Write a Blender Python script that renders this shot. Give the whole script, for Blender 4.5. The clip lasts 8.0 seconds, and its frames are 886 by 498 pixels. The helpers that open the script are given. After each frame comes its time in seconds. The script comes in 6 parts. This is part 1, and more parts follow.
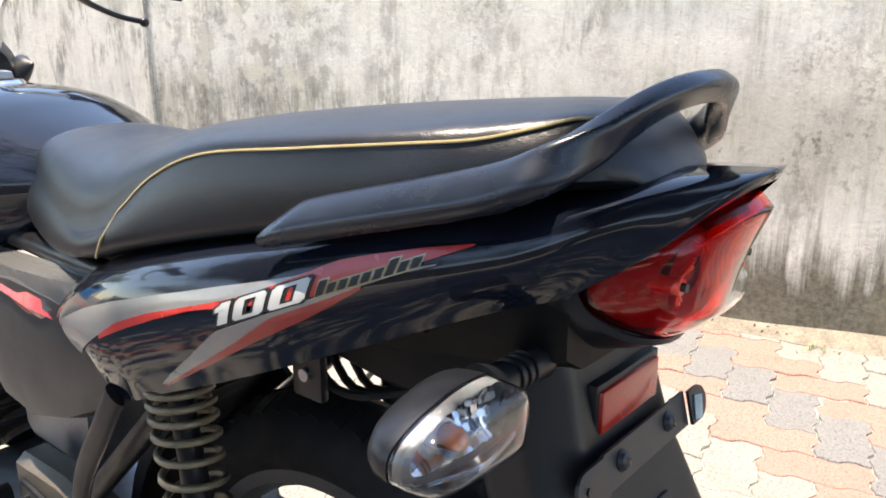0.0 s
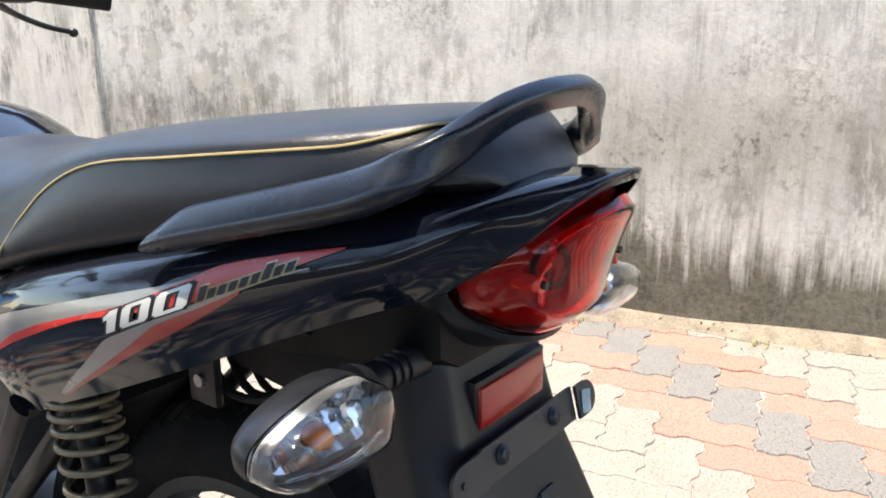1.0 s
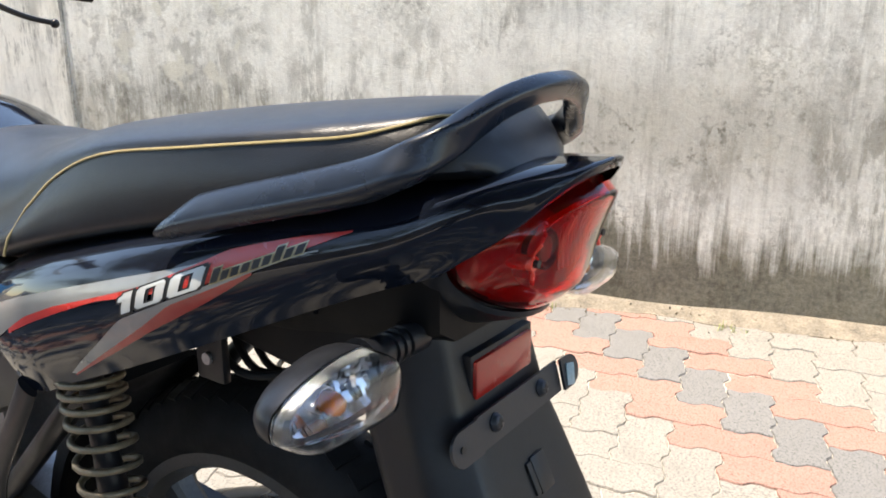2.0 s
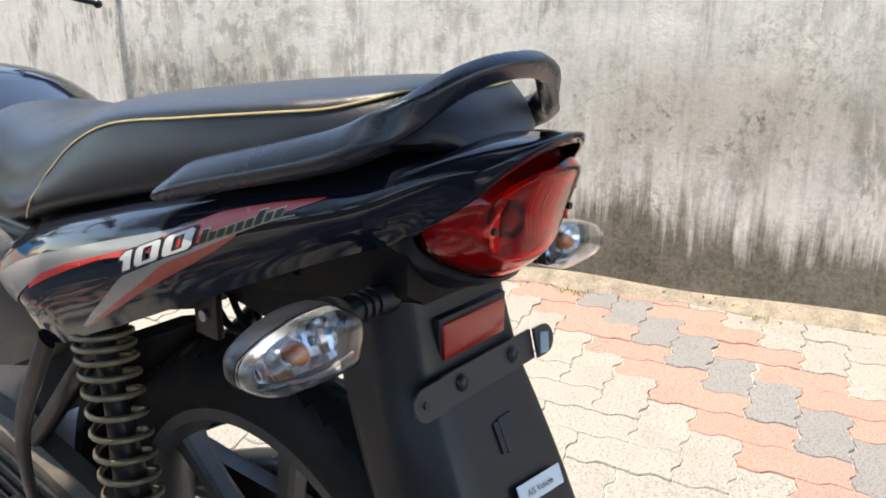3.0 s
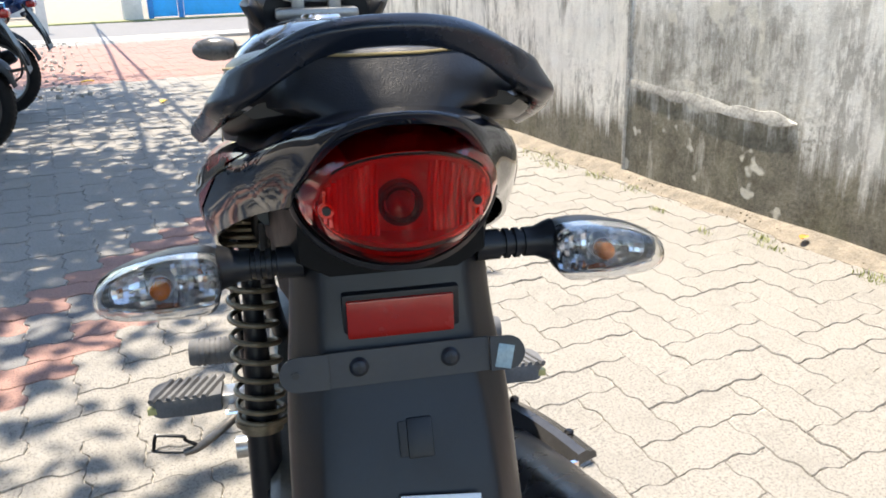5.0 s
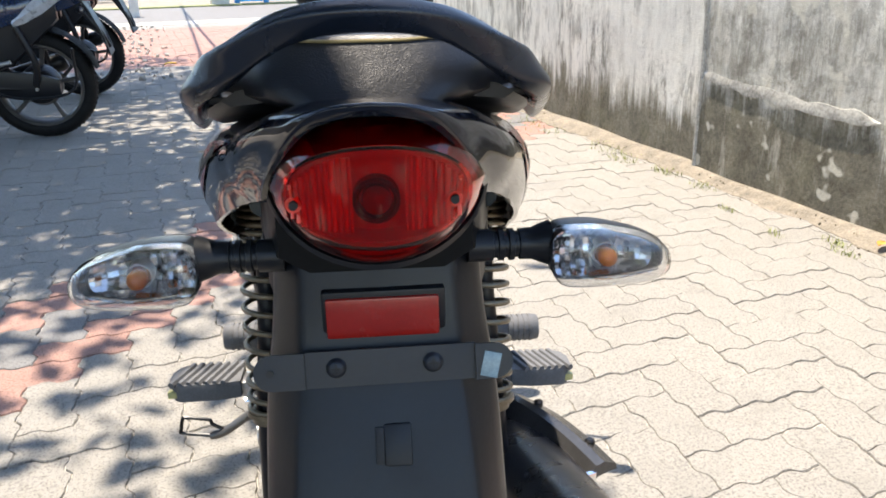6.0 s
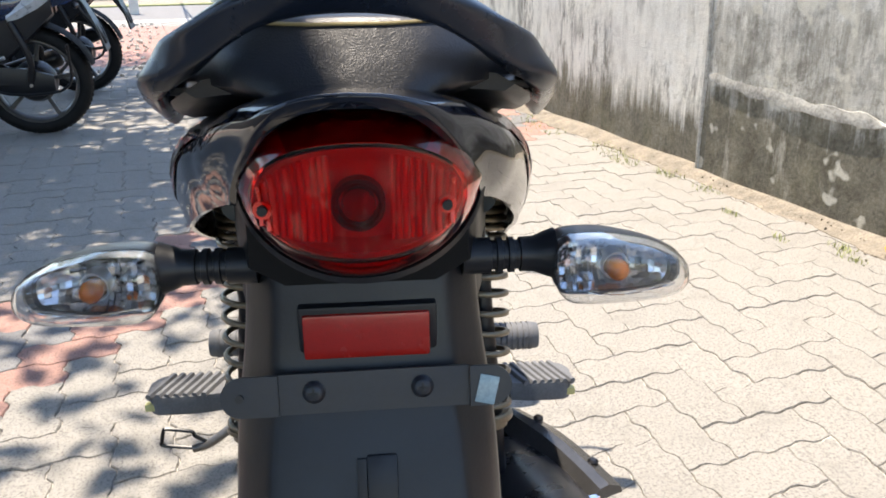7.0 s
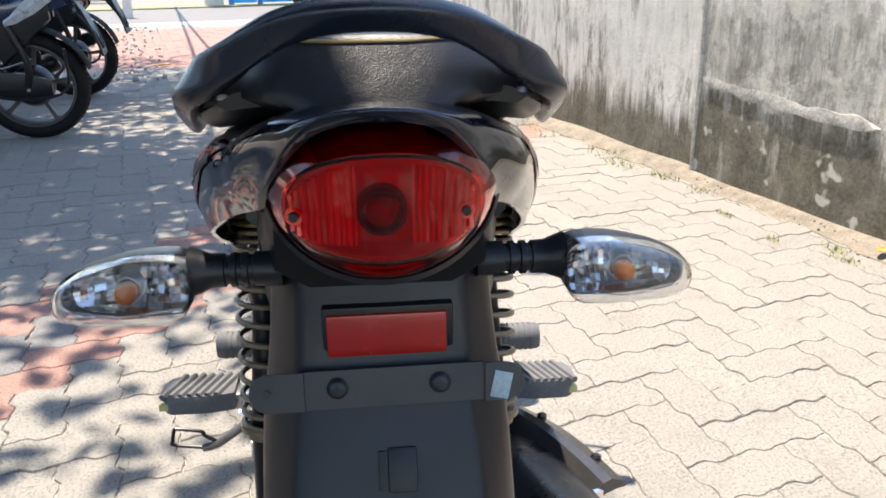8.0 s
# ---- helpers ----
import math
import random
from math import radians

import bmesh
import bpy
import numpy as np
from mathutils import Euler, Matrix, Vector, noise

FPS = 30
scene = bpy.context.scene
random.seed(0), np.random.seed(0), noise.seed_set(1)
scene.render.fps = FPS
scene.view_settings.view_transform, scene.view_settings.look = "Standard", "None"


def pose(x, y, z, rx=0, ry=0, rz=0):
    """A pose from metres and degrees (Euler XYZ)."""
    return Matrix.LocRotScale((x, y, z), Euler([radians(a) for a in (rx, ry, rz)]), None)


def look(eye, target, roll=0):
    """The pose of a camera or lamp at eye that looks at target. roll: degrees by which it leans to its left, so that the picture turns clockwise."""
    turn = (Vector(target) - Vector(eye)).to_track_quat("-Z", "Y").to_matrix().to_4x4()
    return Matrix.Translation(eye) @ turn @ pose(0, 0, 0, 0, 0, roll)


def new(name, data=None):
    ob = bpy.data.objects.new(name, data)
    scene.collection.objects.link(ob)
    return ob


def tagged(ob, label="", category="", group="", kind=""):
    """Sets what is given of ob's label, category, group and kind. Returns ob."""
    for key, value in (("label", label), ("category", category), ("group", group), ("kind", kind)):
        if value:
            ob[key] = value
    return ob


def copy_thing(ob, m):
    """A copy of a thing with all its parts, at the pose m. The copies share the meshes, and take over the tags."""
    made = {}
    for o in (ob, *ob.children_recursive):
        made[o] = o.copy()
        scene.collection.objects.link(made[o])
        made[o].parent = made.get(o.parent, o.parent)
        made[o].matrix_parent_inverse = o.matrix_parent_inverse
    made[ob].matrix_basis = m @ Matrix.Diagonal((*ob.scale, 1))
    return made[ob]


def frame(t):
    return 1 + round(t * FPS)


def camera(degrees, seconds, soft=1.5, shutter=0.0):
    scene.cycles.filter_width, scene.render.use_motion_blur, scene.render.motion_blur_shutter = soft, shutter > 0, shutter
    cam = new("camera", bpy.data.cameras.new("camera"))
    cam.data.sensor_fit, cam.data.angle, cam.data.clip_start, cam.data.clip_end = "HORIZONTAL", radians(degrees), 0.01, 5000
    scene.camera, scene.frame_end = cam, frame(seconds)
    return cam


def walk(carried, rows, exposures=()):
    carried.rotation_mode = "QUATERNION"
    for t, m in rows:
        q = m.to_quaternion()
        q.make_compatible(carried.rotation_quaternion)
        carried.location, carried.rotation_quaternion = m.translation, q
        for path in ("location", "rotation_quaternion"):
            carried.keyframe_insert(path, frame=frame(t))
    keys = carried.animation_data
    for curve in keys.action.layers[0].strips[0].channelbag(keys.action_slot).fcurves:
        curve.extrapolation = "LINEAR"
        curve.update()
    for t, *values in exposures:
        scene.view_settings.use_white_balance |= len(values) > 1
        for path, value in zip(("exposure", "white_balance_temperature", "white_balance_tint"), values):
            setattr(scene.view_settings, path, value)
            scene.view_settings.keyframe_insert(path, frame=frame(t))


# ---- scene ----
cam = camera(57.2, 8.0, soft=1.8)
PATH = [
    (0, (0.1158, 0.0645, 0.9619), (1.8580, 0.8839, 0.4204), -0.06),
    (1, (0.1267, 0.0073, 0.9634), (1.9045, 0.7556, 0.4348), -0.58),
    (2.5, (0.0672, 0.0105, 0.9717), (1.8689, 0.6727, 0.4102), -0.22),
    (3, (0.0694, -0.0568, 0.9678), (1.8119, 0.7304, 0.3812), 0.15),
    (3.5, (0.1162, -0.1890, 0.9676), (1.6941, 0.8840, 0.3686), -0.70),
    (4, (0.2462, -0.2553, 0.9447), (1.5549, 1.1192, 0.3137), -1.88),
    (4.5, (0.3438, -0.2959, 0.9642), (1.3590, 1.3006, 0.3156), -1.91),
    (5, (0.4155, -0.3374, 0.9615), (1.2165, 1.3723, 0.3016), -1.51),
    (6.3, (0.4965, -0.3251, 0.9526), (1.1172, 1.4492, 0.2696), -0.97),
    (6.5, (0.5042, -0.3047, 0.9477), (1.1274, 1.4687, 0.2646), -0.75),
    (7, (0.5076, -0.2788, 0.9428), (1.1396, 1.4923, 0.2619), -0.63),
    (7.5, (0.5064, -0.2773, 0.9422), (1.1468, 1.4918, 0.2640), -0.63),
    (8, (0.4856, -0.2984, 0.9529), (1.1318, 1.4696, 0.2770), -0.72),
]
walk(cam, [(t, look(eye, target, roll)) for t, eye, target, roll in PATH], [(0.0, 1.96, 7400, 13), (1.0, 1.86, 7350, 12), (2.5, 1.74, 7300, 11), (3.5, 1.73, 7200, 11), (4.5, 1.72, 7050, 10), (8.0, 1.68, 7100, 12)])

# ---- world, sun ----
SUN_UP, SUN_AZ = 76.0, -15.0   # degrees above the horizon, degrees from +y towards +x
world = bpy.data.worlds.new("sky")
scene.world = world
world.use_nodes = True
wn = world.node_tree.nodes
wn.clear()
sky = wn.new("ShaderNodeTexSky")
sky.sky_type = "NISHITA"
sky.sun_disc = False
sky.dust_density = 0.3
sky.ozone_density = 1.6
sky.sun_elevation = radians(SUN_UP)
sky.sun_rotation = radians(SUN_AZ)
bg = wn.new("ShaderNodeBackground")
bg.inputs["Strength"].default_value = 0.15
wo = wn.new("ShaderNodeOutputWorld")
world.node_tree.links.new(sky.outputs[0], bg.inputs[0])
world.node_tree.links.new(bg.outputs[0], wo.inputs[0])
sun_data = bpy.data.lights.new("sun", "SUN")
sun_data.energy = 3.55
sun_data.angle = radians(0.53)
sun_data.color = (1.0, 0.935, 0.85)
sun = new("sun", sun_data)
sd = Vector((math.sin(radians(SUN_AZ)) * math.cos(radians(SUN_UP)), math.cos(radians(SUN_AZ)) * math.cos(radians(SUN_UP)), math.sin(radians(SUN_UP))))
sun.matrix_world = look(sd * 30, (0, 0, 0))

# ---- materials ----
def nodes_of(name):
    m = bpy.data.materials.new(name)
    m.use_nodes = True
    n, l = m.node_tree.nodes, m.node_tree.links
    return m, n, l, n["Principled BSDF"]


def coords(n, l, scale=(1, 1, 1)):
    tc = n.new("ShaderNodeTexCoord")
    mp = n.new("ShaderNodeMapping")
    mp.inputs["Scale"].default_value = scale
    l.new(tc.outputs["Object"], mp.inputs["Vector"])
    return mp.outputs[0]


def noise_node(n, l, vec, scale, detail=6, rough=0.6):
    t = n.new("ShaderNodeTexNoise")
    t.inputs["Scale"].default_value = scale
    t.inputs["Detail"].default_value = detail
    t.inputs["Roughness"].default_value = rough
    l.new(vec, t.inputs["Vector"])
    return t.outputs["Fac"]


def ramp(n, l, fac, stops):
    r = n.new("ShaderNodeValToRGB")
    el = r.color_ramp.elements
    while len(el) < len(stops):
        el.new(0.5)
    for e, (p, c) in zip(el, stops):
        e.position = p
        e.color = (*c, 1) if len(c) == 3 else c
    l.new(fac, r.inputs[0])
    return r.outputs[0]


def grey(v):
    return (v, v, v)


def mixed(n, l, fac, a, b, blend="MIX"):
    m = n.new("ShaderNodeMix")
    m.data_type = "RGBA"
    m.blend_type = blend
    for sock, val in ((m.inputs[0], fac), (m.inputs[6], a), (m.inputs[7], b)):
        if isinstance(val, (float, int)):
            sock.default_value = val
        elif isinstance(val, tuple):
            sock.default_value = (*val, 1)
        else:
            l.new(val, sock)
    return m.outputs[2]


def math_node(n, l, op, a, b=0.0, clamp=False):
    m = n.new("ShaderNodeMath")
    m.operation = op
    m.use_clamp = clamp
    for sock, val in zip(m.inputs, (a, b)):
        if isinstance(val, (float, int)):
            sock.default_value = val
        else:
            l.new(val, sock)
    return m.outputs[0]


def bumped(n, l, bsdf, height, strength, distance=0.002, normal=None):
    b = n.new("ShaderNodeBump")
    b.inputs["Strength"].default_value = strength
    b.inputs["Distance"].default_value = distance
    l.new(height, b.inputs["Height"])
    l.new(b.outputs[0], bsdf.inputs["Normal"])


def plain(name, color, rough=0.5, metal=0.0, vary=0.25, scale=30.0, bump=0.0, bscale=300.0, coat=0.0, dist=0.001, spec=0.5):
    """A surface of one colour with wear at two scales."""
    m, n, l, b = nodes_of(name)
    v = coords(n, l)
    a = noise_node(n, l, v, scale)
    f = noise_node(n, l, v, scale * 9, 3)
    dark = tuple(c * (1 - vary) for c in color)
    light = tuple(min(1, c * (1 + vary)) for c in color)
    c = ramp(n, l, a, [(0.3, dark), (0.7, light)])
    l.new(mixed(n, l, 0.35, c, ramp(n, l, f, [(0.35, dark), (0.65, light)])), b.inputs["Base Color"])
    r = ramp(n, l, a, [(0.3, grey(max(0, rough * 0.8))), (0.7, grey(min(1, rough * 1.25)))])
    l.new(r, b.inputs["Roughness"])
    b.inputs["Metallic"].default_value = metal
    b.inputs["Specular IOR Level"].default_value = spec
    b.inputs["Coat Weight"].default_value = coat
    b.inputs["Coat Roughness"].default_value = 0.04
    if bump:
        bumped(n, l, b, noise_node(n, l, v, bscale, 4), bump, dist)
    return m


def leather(name):
    m, n, l, b = nodes_of(name)
    v = coords(n, l)
    vo = n.new("ShaderNodeTexVoronoi")
    vo.feature = "DISTANCE_TO_EDGE"
    vo.inputs["Scale"].default_value = 560
    warp = n.new("ShaderNodeTexNoise")
    warp.inputs["Scale"].default_value = 60
    l.new(v, warp.inputs["Vector"])
    l.new(mixed(n, l, 0.02, v, warp.outputs["Color"]), vo.inputs["Vector"])
    a = noise_node(n, l, v, 18)
    # bluish base: some of the sky's sheen is put into the colour
    l.new(ramp(n, l, a, [(0.3, (0.0045, 0.0055, 0.0080)), (0.7, (0.0085, 0.0098, 0.0135))]), b.inputs["Base Color"])
    l.new(ramp(n, l, noise_node(n, l, v, 9), [(0.3, grey(0.33)), (0.7, grey(0.43))]), b.inputs["Roughness"])
    b.inputs["Specular IOR Level"].default_value = 0.45
    bumped(n, l, b, ramp(n, l, vo.outputs["Distance"], [(0.0, grey(0)), (0.35, grey(1))]), 0.15, 0.0006)
    return m


def clear(name, color=(1, 1, 1), rough=0.02, ior=1.45, rib=0.0):
    m, n, l, b = nodes_of(name)
    b.inputs["Base Color"].default_value = (*color, 1)
    b.inputs["Transmission Weight"].default_value = 1.0
    b.inputs["Roughness"].default_value = rough
    b.inputs["IOR"].default_value = ior
    if rib:
        v = coords(n, l)
        w = n.new("ShaderNodeTexWave")
        w.inputs["Scale"].default_value = rib
        l.new(v, w.inputs["Vector"])
        bumped(n, l, b, w.outputs["Fac"], 0.3, 0.001)
    return m


def wall_plaster(name):
    """Old lime-washed cement plaster: grey blotches, dark run-off streaks, a damp dark foot with a ragged edge."""
    m, n, l, b = nodes_of(name)
    v = coords(n, l)
    vs = coords(n, l, (1, 1, 0.07))
    vt = coords(n, l, (1, 1, 0.16))
    big = noise_node(n, l, v, 1.6, 8, 0.65)
    mid = noise_node(n, l, v, 5.0, 10, 0.7)
    fine = noise_node(n, l, v, 60.0, 8, 0.75)
    base = ramp(n, l, big, [(0.32, (0.64, 0.63, 0.60)), (0.5, (0.80, 0.79, 0.755)), (0.68, (0.88, 0.87, 0.835))])
    base = mixed(n, l, 0.55, base, ramp(n, l, mid, [(0.28, (0.50, 0.49, 0.46)), (0.46, (0.77, 0.76, 0.725)), (0.66, (0.86, 0.85, 0.815))]))
    base = mixed(n, l, 0.35, base, ramp(n, l, fine, [(0.3, (0.60, 0.59, 0.56)), (0.7, (0.86, 0.85, 0.82))]))
    sep = n.new("ShaderNodeSeparateXYZ")
    l.new(v, sep.inputs[0])
    low = ramp(n, l, sep.outputs["Z"], [(0.0, grey(1.0)), (0.8, grey(0.32))])
    # thin vertical run-off streaks, dark and pale, stronger towards the foot
    s1 = noise_node(n, l, vs, 9.0, 8, 0.7)
    s2 = noise_node(n, l, vt, 26.0, 8, 0.75)
    s3 = noise_node(n, l, vs, 34.0, 6, 0.7)
    patch = ramp(n, l, noise_node(n, l, v, 1.7, 5), [(0.44, grey(0)), (0.62, grey(1))])
    st = ramp(n, l, s1, [(0.52, grey(0)), (0.70, grey(0.8))])
    st2 = ramp(n, l, s2, [(0.50, grey(0)), (0.66, grey(0.75))])
    st3 = ramp(n, l, s3, [(0.50, grey(0)), (0.66, grey(0.85))])
    clump = ramp(n, l, noise_node(n, l, coords(n, l, (1, 1, 0.5)), 3.4, 6, 0.68), [(0.47, grey(0)), (0.58, grey(1))])
    tex = ramp(n, l, noise_node(n, l, coords(n, l, (1, 1, 0.30)), 21.0, 9, 0.75), [(0.44, grey(0)), (0.53, grey(1))])
    base = mixed(n, l, math_node(n, l, "MULTIPLY", math_node(n, l, "MULTIPLY", clump, tex), 0.68), base, (0.22, 0.21, 0.185))
    base = mixed(n, l, math_node(n, l, "MULTIPLY", math_node(n, l, "MULTIPLY", st2, patch), 0.6), base, (0.20, 0.195, 0.175))
    base = mixed(n, l, math_node(n, l, "MULTIPLY", st3, math_node(n, l, "MULTIPLY", low, 0.5)), base, (0.22, 0.215, 0.19))
    base = mixed(n, l, math_node(n, l, "MULTIPLY", st, math_node(n, l, "MULTIPLY", low, 0.30)), base, (0.30, 0.295, 0.27))
    # speckled mould in drifts
    drift = ramp(n, l, noise_node(n, l, v, 2.1, 4, 0.6), [(0.50, grey(0)), (0.60, grey(1))])
    speck = ramp(n, l, noise_node(n, l, v, 42.0, 6, 0.75), [(0.50, grey(0)), (0.58, grey(1))])
    base = mixed(n, l, math_node(n, l, "MULTIPLY", math_node(n, l, "MULTIPLY", drift, speck), 0.85), base, (0.25, 0.24, 0.21))
    pale = ramp(n, l, noise_node(n, l, vs, 14.0, 5), [(0.58, grey(0)), (0.68, grey(0.8))])
    base = mixed(n, l, pale, base, (0.84, 0.83, 0.79))
    # chalky upper coat, a brown mould drift, the older stretch streaked black
    def soft_box(axis, lo, hi, blur, shift=0.0, gain=0.1):
        a = math_node(n, l, "MULTIPLY", math_node(n, l, "ADD", sep.outputs[axis], shift), gain)
        up = ramp(n, l, a, [((lo + shift - blur) * gain, grey(0)), ((lo + shift + blur) * gain, grey(1))])
        dn = ramp(n, l, a, [((hi + shift - blur) * gain, grey(1)), ((hi + shift + blur) * gain, grey(0))])
        return math_node(n, l, "MULTIPLY", up, dn)

    wob = math_node(n, l, "MULTIPLY", math_node(n, l, "SUBTRACT", noise_node(n, l, v, 2.2, 6, 0.6), 0.5), 0.35)
    lifted = math_node(n, l, "ADD", sep.outputs["Z"], wob)
    chalk = math_node(n, l, "MULTIPLY", ramp(n, l, lifted, [(0.64, grey(0)), (0.74, grey(1))]), ramp(n, l, mid, [(0.36, grey(0.15)), (0.56, grey(1))]))
    base = mixed(n, l, math_node(n, l, "MULTIPLY", chalk, 0.50), base, (0.90, 0.885, 0.845))
    drip = ramp(n, l, noise_node(n, l, coords(n, l, (1, 1, 0.05)), 17.0, 7, 0.7), [(0.54, grey(0)), (0.64, grey(1))])
    broken = ramp(n, l, noise_node(n, l, v, 3.2, 6, 0.65), [(0.42, grey(0)), (0.60, grey(1))])
    base = mixed(n, l, math_node(n, l, "MULTIPLY", math_node(n, l, "MULTIPLY", drip, broken), 0.60), base, (0.30, 0.29, 0.26))
    blot = ramp(n, l, noise_node(n, l, v, 12.0, 10, 0.78), [(0.53, grey(0)), (0.62, grey(1))])
    base = mixed(n, l, math_node(n, l, "MULTIPLY", blot, 0.32), base, (0.42, 0.40, 0.36))
    mould = math_node(n, l, "MULTIPLY", soft_box("Y", -0.35, 0.75, 0.30, 6.0), soft_box("Z", 0.46, 0.80, 0.10))
    base = mixed(n, l, math_node(n, l, "MULTIPLY", mould, 0.55), base, (0.40, 0.372, 0.31))
    dots = ramp(n, l, noise_node(n, l, v, 30.0, 7, 0.72), [(0.51, grey(0)), (0.60, grey(1))])
    lumps = ramp(n, l, noise_node(n, l, v, 6.5, 4, 0.6), [(0.44, grey(0)), (0.62, grey(1))])
    base = mixed(n, l, math_node(n, l, "MULTIPLY", math_node(n, l, "MULTIPLY", mould, 0.85), math_node(n, l, "MULTIPLY", dots, lumps)), base, (0.15, 0.14, 0.11))
    older = soft_box("Y", 2.70, 12.0, 0.02, 6.0, 0.05)
    run = math_node(n, l, "MULTIPLY", ramp(n, l, noise_node(n, l, coords(n, l, (1, 1, 0.24)), 13.0, 10, 0.76), [(0.48, grey(0)), (0.56, grey(1))]), ramp(n, l, noise_node(n, l, coords(n, l, (1, 1, 0.5)), 2.6, 6, 0.66), [(0.40, grey(0.12)), (0.56, grey(1))]))
    base = mixed(n, l, math_node(n, l, "MULTIPLY", older, 0.55), base, (0.84, 0.825, 0.785))
    base = mixed(n, l, math_node(n, l, "MULTIPLY", math_node(n, l, "MULTIPLY", older, run), 0.80), base, (0.13, 0.125, 0.105))
    above = math_node(n, l, "MULTIPLY", soft_box("Y", 1.70, 2.70, 0.03, 6.0), soft_box("Z", 0.43, 0.74, 0.06))
    base = mixed(n, l, math_node(n, l, "MULTIPLY", above, math_node(n, l, "MULTIPLY", ramp(n, l, s2, [(0.44, grey(0)), (0.58, grey(1))]), 0.62)), base, (0.24, 0.232, 0.205))
    # damp foot
    edge = math_node(n, l, "ADD", sep.outputs["Z"], math_node(n, l, "MULTIPLY", math_node(n, l, "SUBTRACT", s1, 0.5), -0.42))
    edge = math_node(n, l, "ADD", edge, math_node(n, l, "MULTIPLY", math_node(n, l, "SUBTRACT", s3, 0.5), -0.40))
    edge = math_node(n, l, "ADD", edge, math_node(n, l, "MULTIPLY", math_node(n, l, "SUBTRACT", noise_node(n, l, v, 2.6, 10, 0.7), 0.5), -0.35))
    # the patched bay next to the joint stays wet up to the ledge
    bay = math_node(n, l, "MULTIPLY", ramp(n, l, math_node(n, l, "MULTIPLY", sep.outputs["Y"], 0.2), [(0.335, grey(0)), (0.352, grey(1))]), ramp(n, l, math_node(n, l, "MULTIPLY", sep.outputs["Y"], 0.2), [(0.538, grey(1)), (0.541, grey(0))]))
    under = math_node(n, l, "MULTIPLY", bay, ramp(n, l, sep.outputs["Z"], [(0.40, grey(1)), (0.43, grey(0))]))
    grime = math_node(n, l, "MULTIPLY", bay, ramp(n, l, sep.outputs["Z"], [(0.62, grey(1)), (0.80, grey(0))]))
    base = mixed(n, l, math_node(n, l, "MULTIPLY", grime, 0.30), base, ramp(n, l, mid, [(0.38, (0.16, 0.152, 0.125)), (0.62, (0.58, 0.56, 0.50))]))
    edge = math_node(n, l, "SUBTRACT", edge, math_node(n, l, "MULTIPLY", under, 0.14))
    damp = ramp(n, l, edge, [(0.20, grey(1)), (0.34, grey(0))])
    wet = ramp(n, l, mid, [(0.34, (0.060, 0.054, 0.038)), (0.50, (0.115, 0.104, 0.075)), (0.66, (0.24, 0.222, 0.170))])
    wet = mixed(n, l, 0.28, wet, ramp(n, l, fine, [(0.40, (0.07, 0.064, 0.048)), (0.60, (0.36, 0.34, 0.28))]))
    base = mixed(n, l, math_node(n, l, "MULTIPLY", damp, 0.92), base, wet)
    runs = ramp(n, l, noise_node(n, l, coords(n, l, (1, 1, 0.16)), 7.5, 7, 0.7), [(0.55, grey(0)), (0.63, grey(1))])
    base = mixed(n, l, math_node(n, l, "MULTIPLY", math_node(n, l, "MULTIPLY", runs, bay), 0.55), base, (0.58, 0.56, 0.50))
    scab = ramp(n, l, noise_node(n, l, v, 9.0, 9, 0.72), [(0.50, grey(0)), (0.57, grey(1))])
    base = mixed(n, l, math_node(n, l, "MULTIPLY", math_node(n, l, "MULTIPLY", scab, bay), 0.34), base, (0.075, 0.068, 0.05))
    spots = ramp(n, l, noise_node(n, l, v, 8.5, 2), [(0.61, grey(0)), (0.66, grey(1))])
    base = mixed(n, l, math_node(n, l, "MULTIPLY", math_node(n, l, "MULTIPLY", spots, bay), 0.8), base, (0.66, 0.64, 0.57))
    moss = ramp(n, l, noise_node(n, l, v, 3.4, 6), [(0.58, grey(0)), (0.72, grey(1))])
    base = mixed(n, l, math_node(n, l, "MULTIPLY", math_node(n, l, "MULTIPLY", moss, damp), 0.4), base, (0.13, 0.13, 0.07))
    chips = ramp(n, l, noise_node(n, l, v, 24.0, 12, 0.85), [(0.36, grey(0.50)), (0.46, grey(0.96)), (0.64, grey(1.0))])
    base = mixed(n, l, 0.45, base, chips, "MULTIPLY")
    base = mixed(n, l, 1.0, base, (1.0, 0.985, 0.945), "MULTIPLY")
    l.new(base, b.inputs["Base Color"])
    b.inputs["Roughness"].default_value = 0.93
    b.inputs["Specular IOR Level"].default_value = 0.2
    bumped(n, l, b, mixed(n, l, 0.5, mid, fine), 0.55, 0.012)
    return m


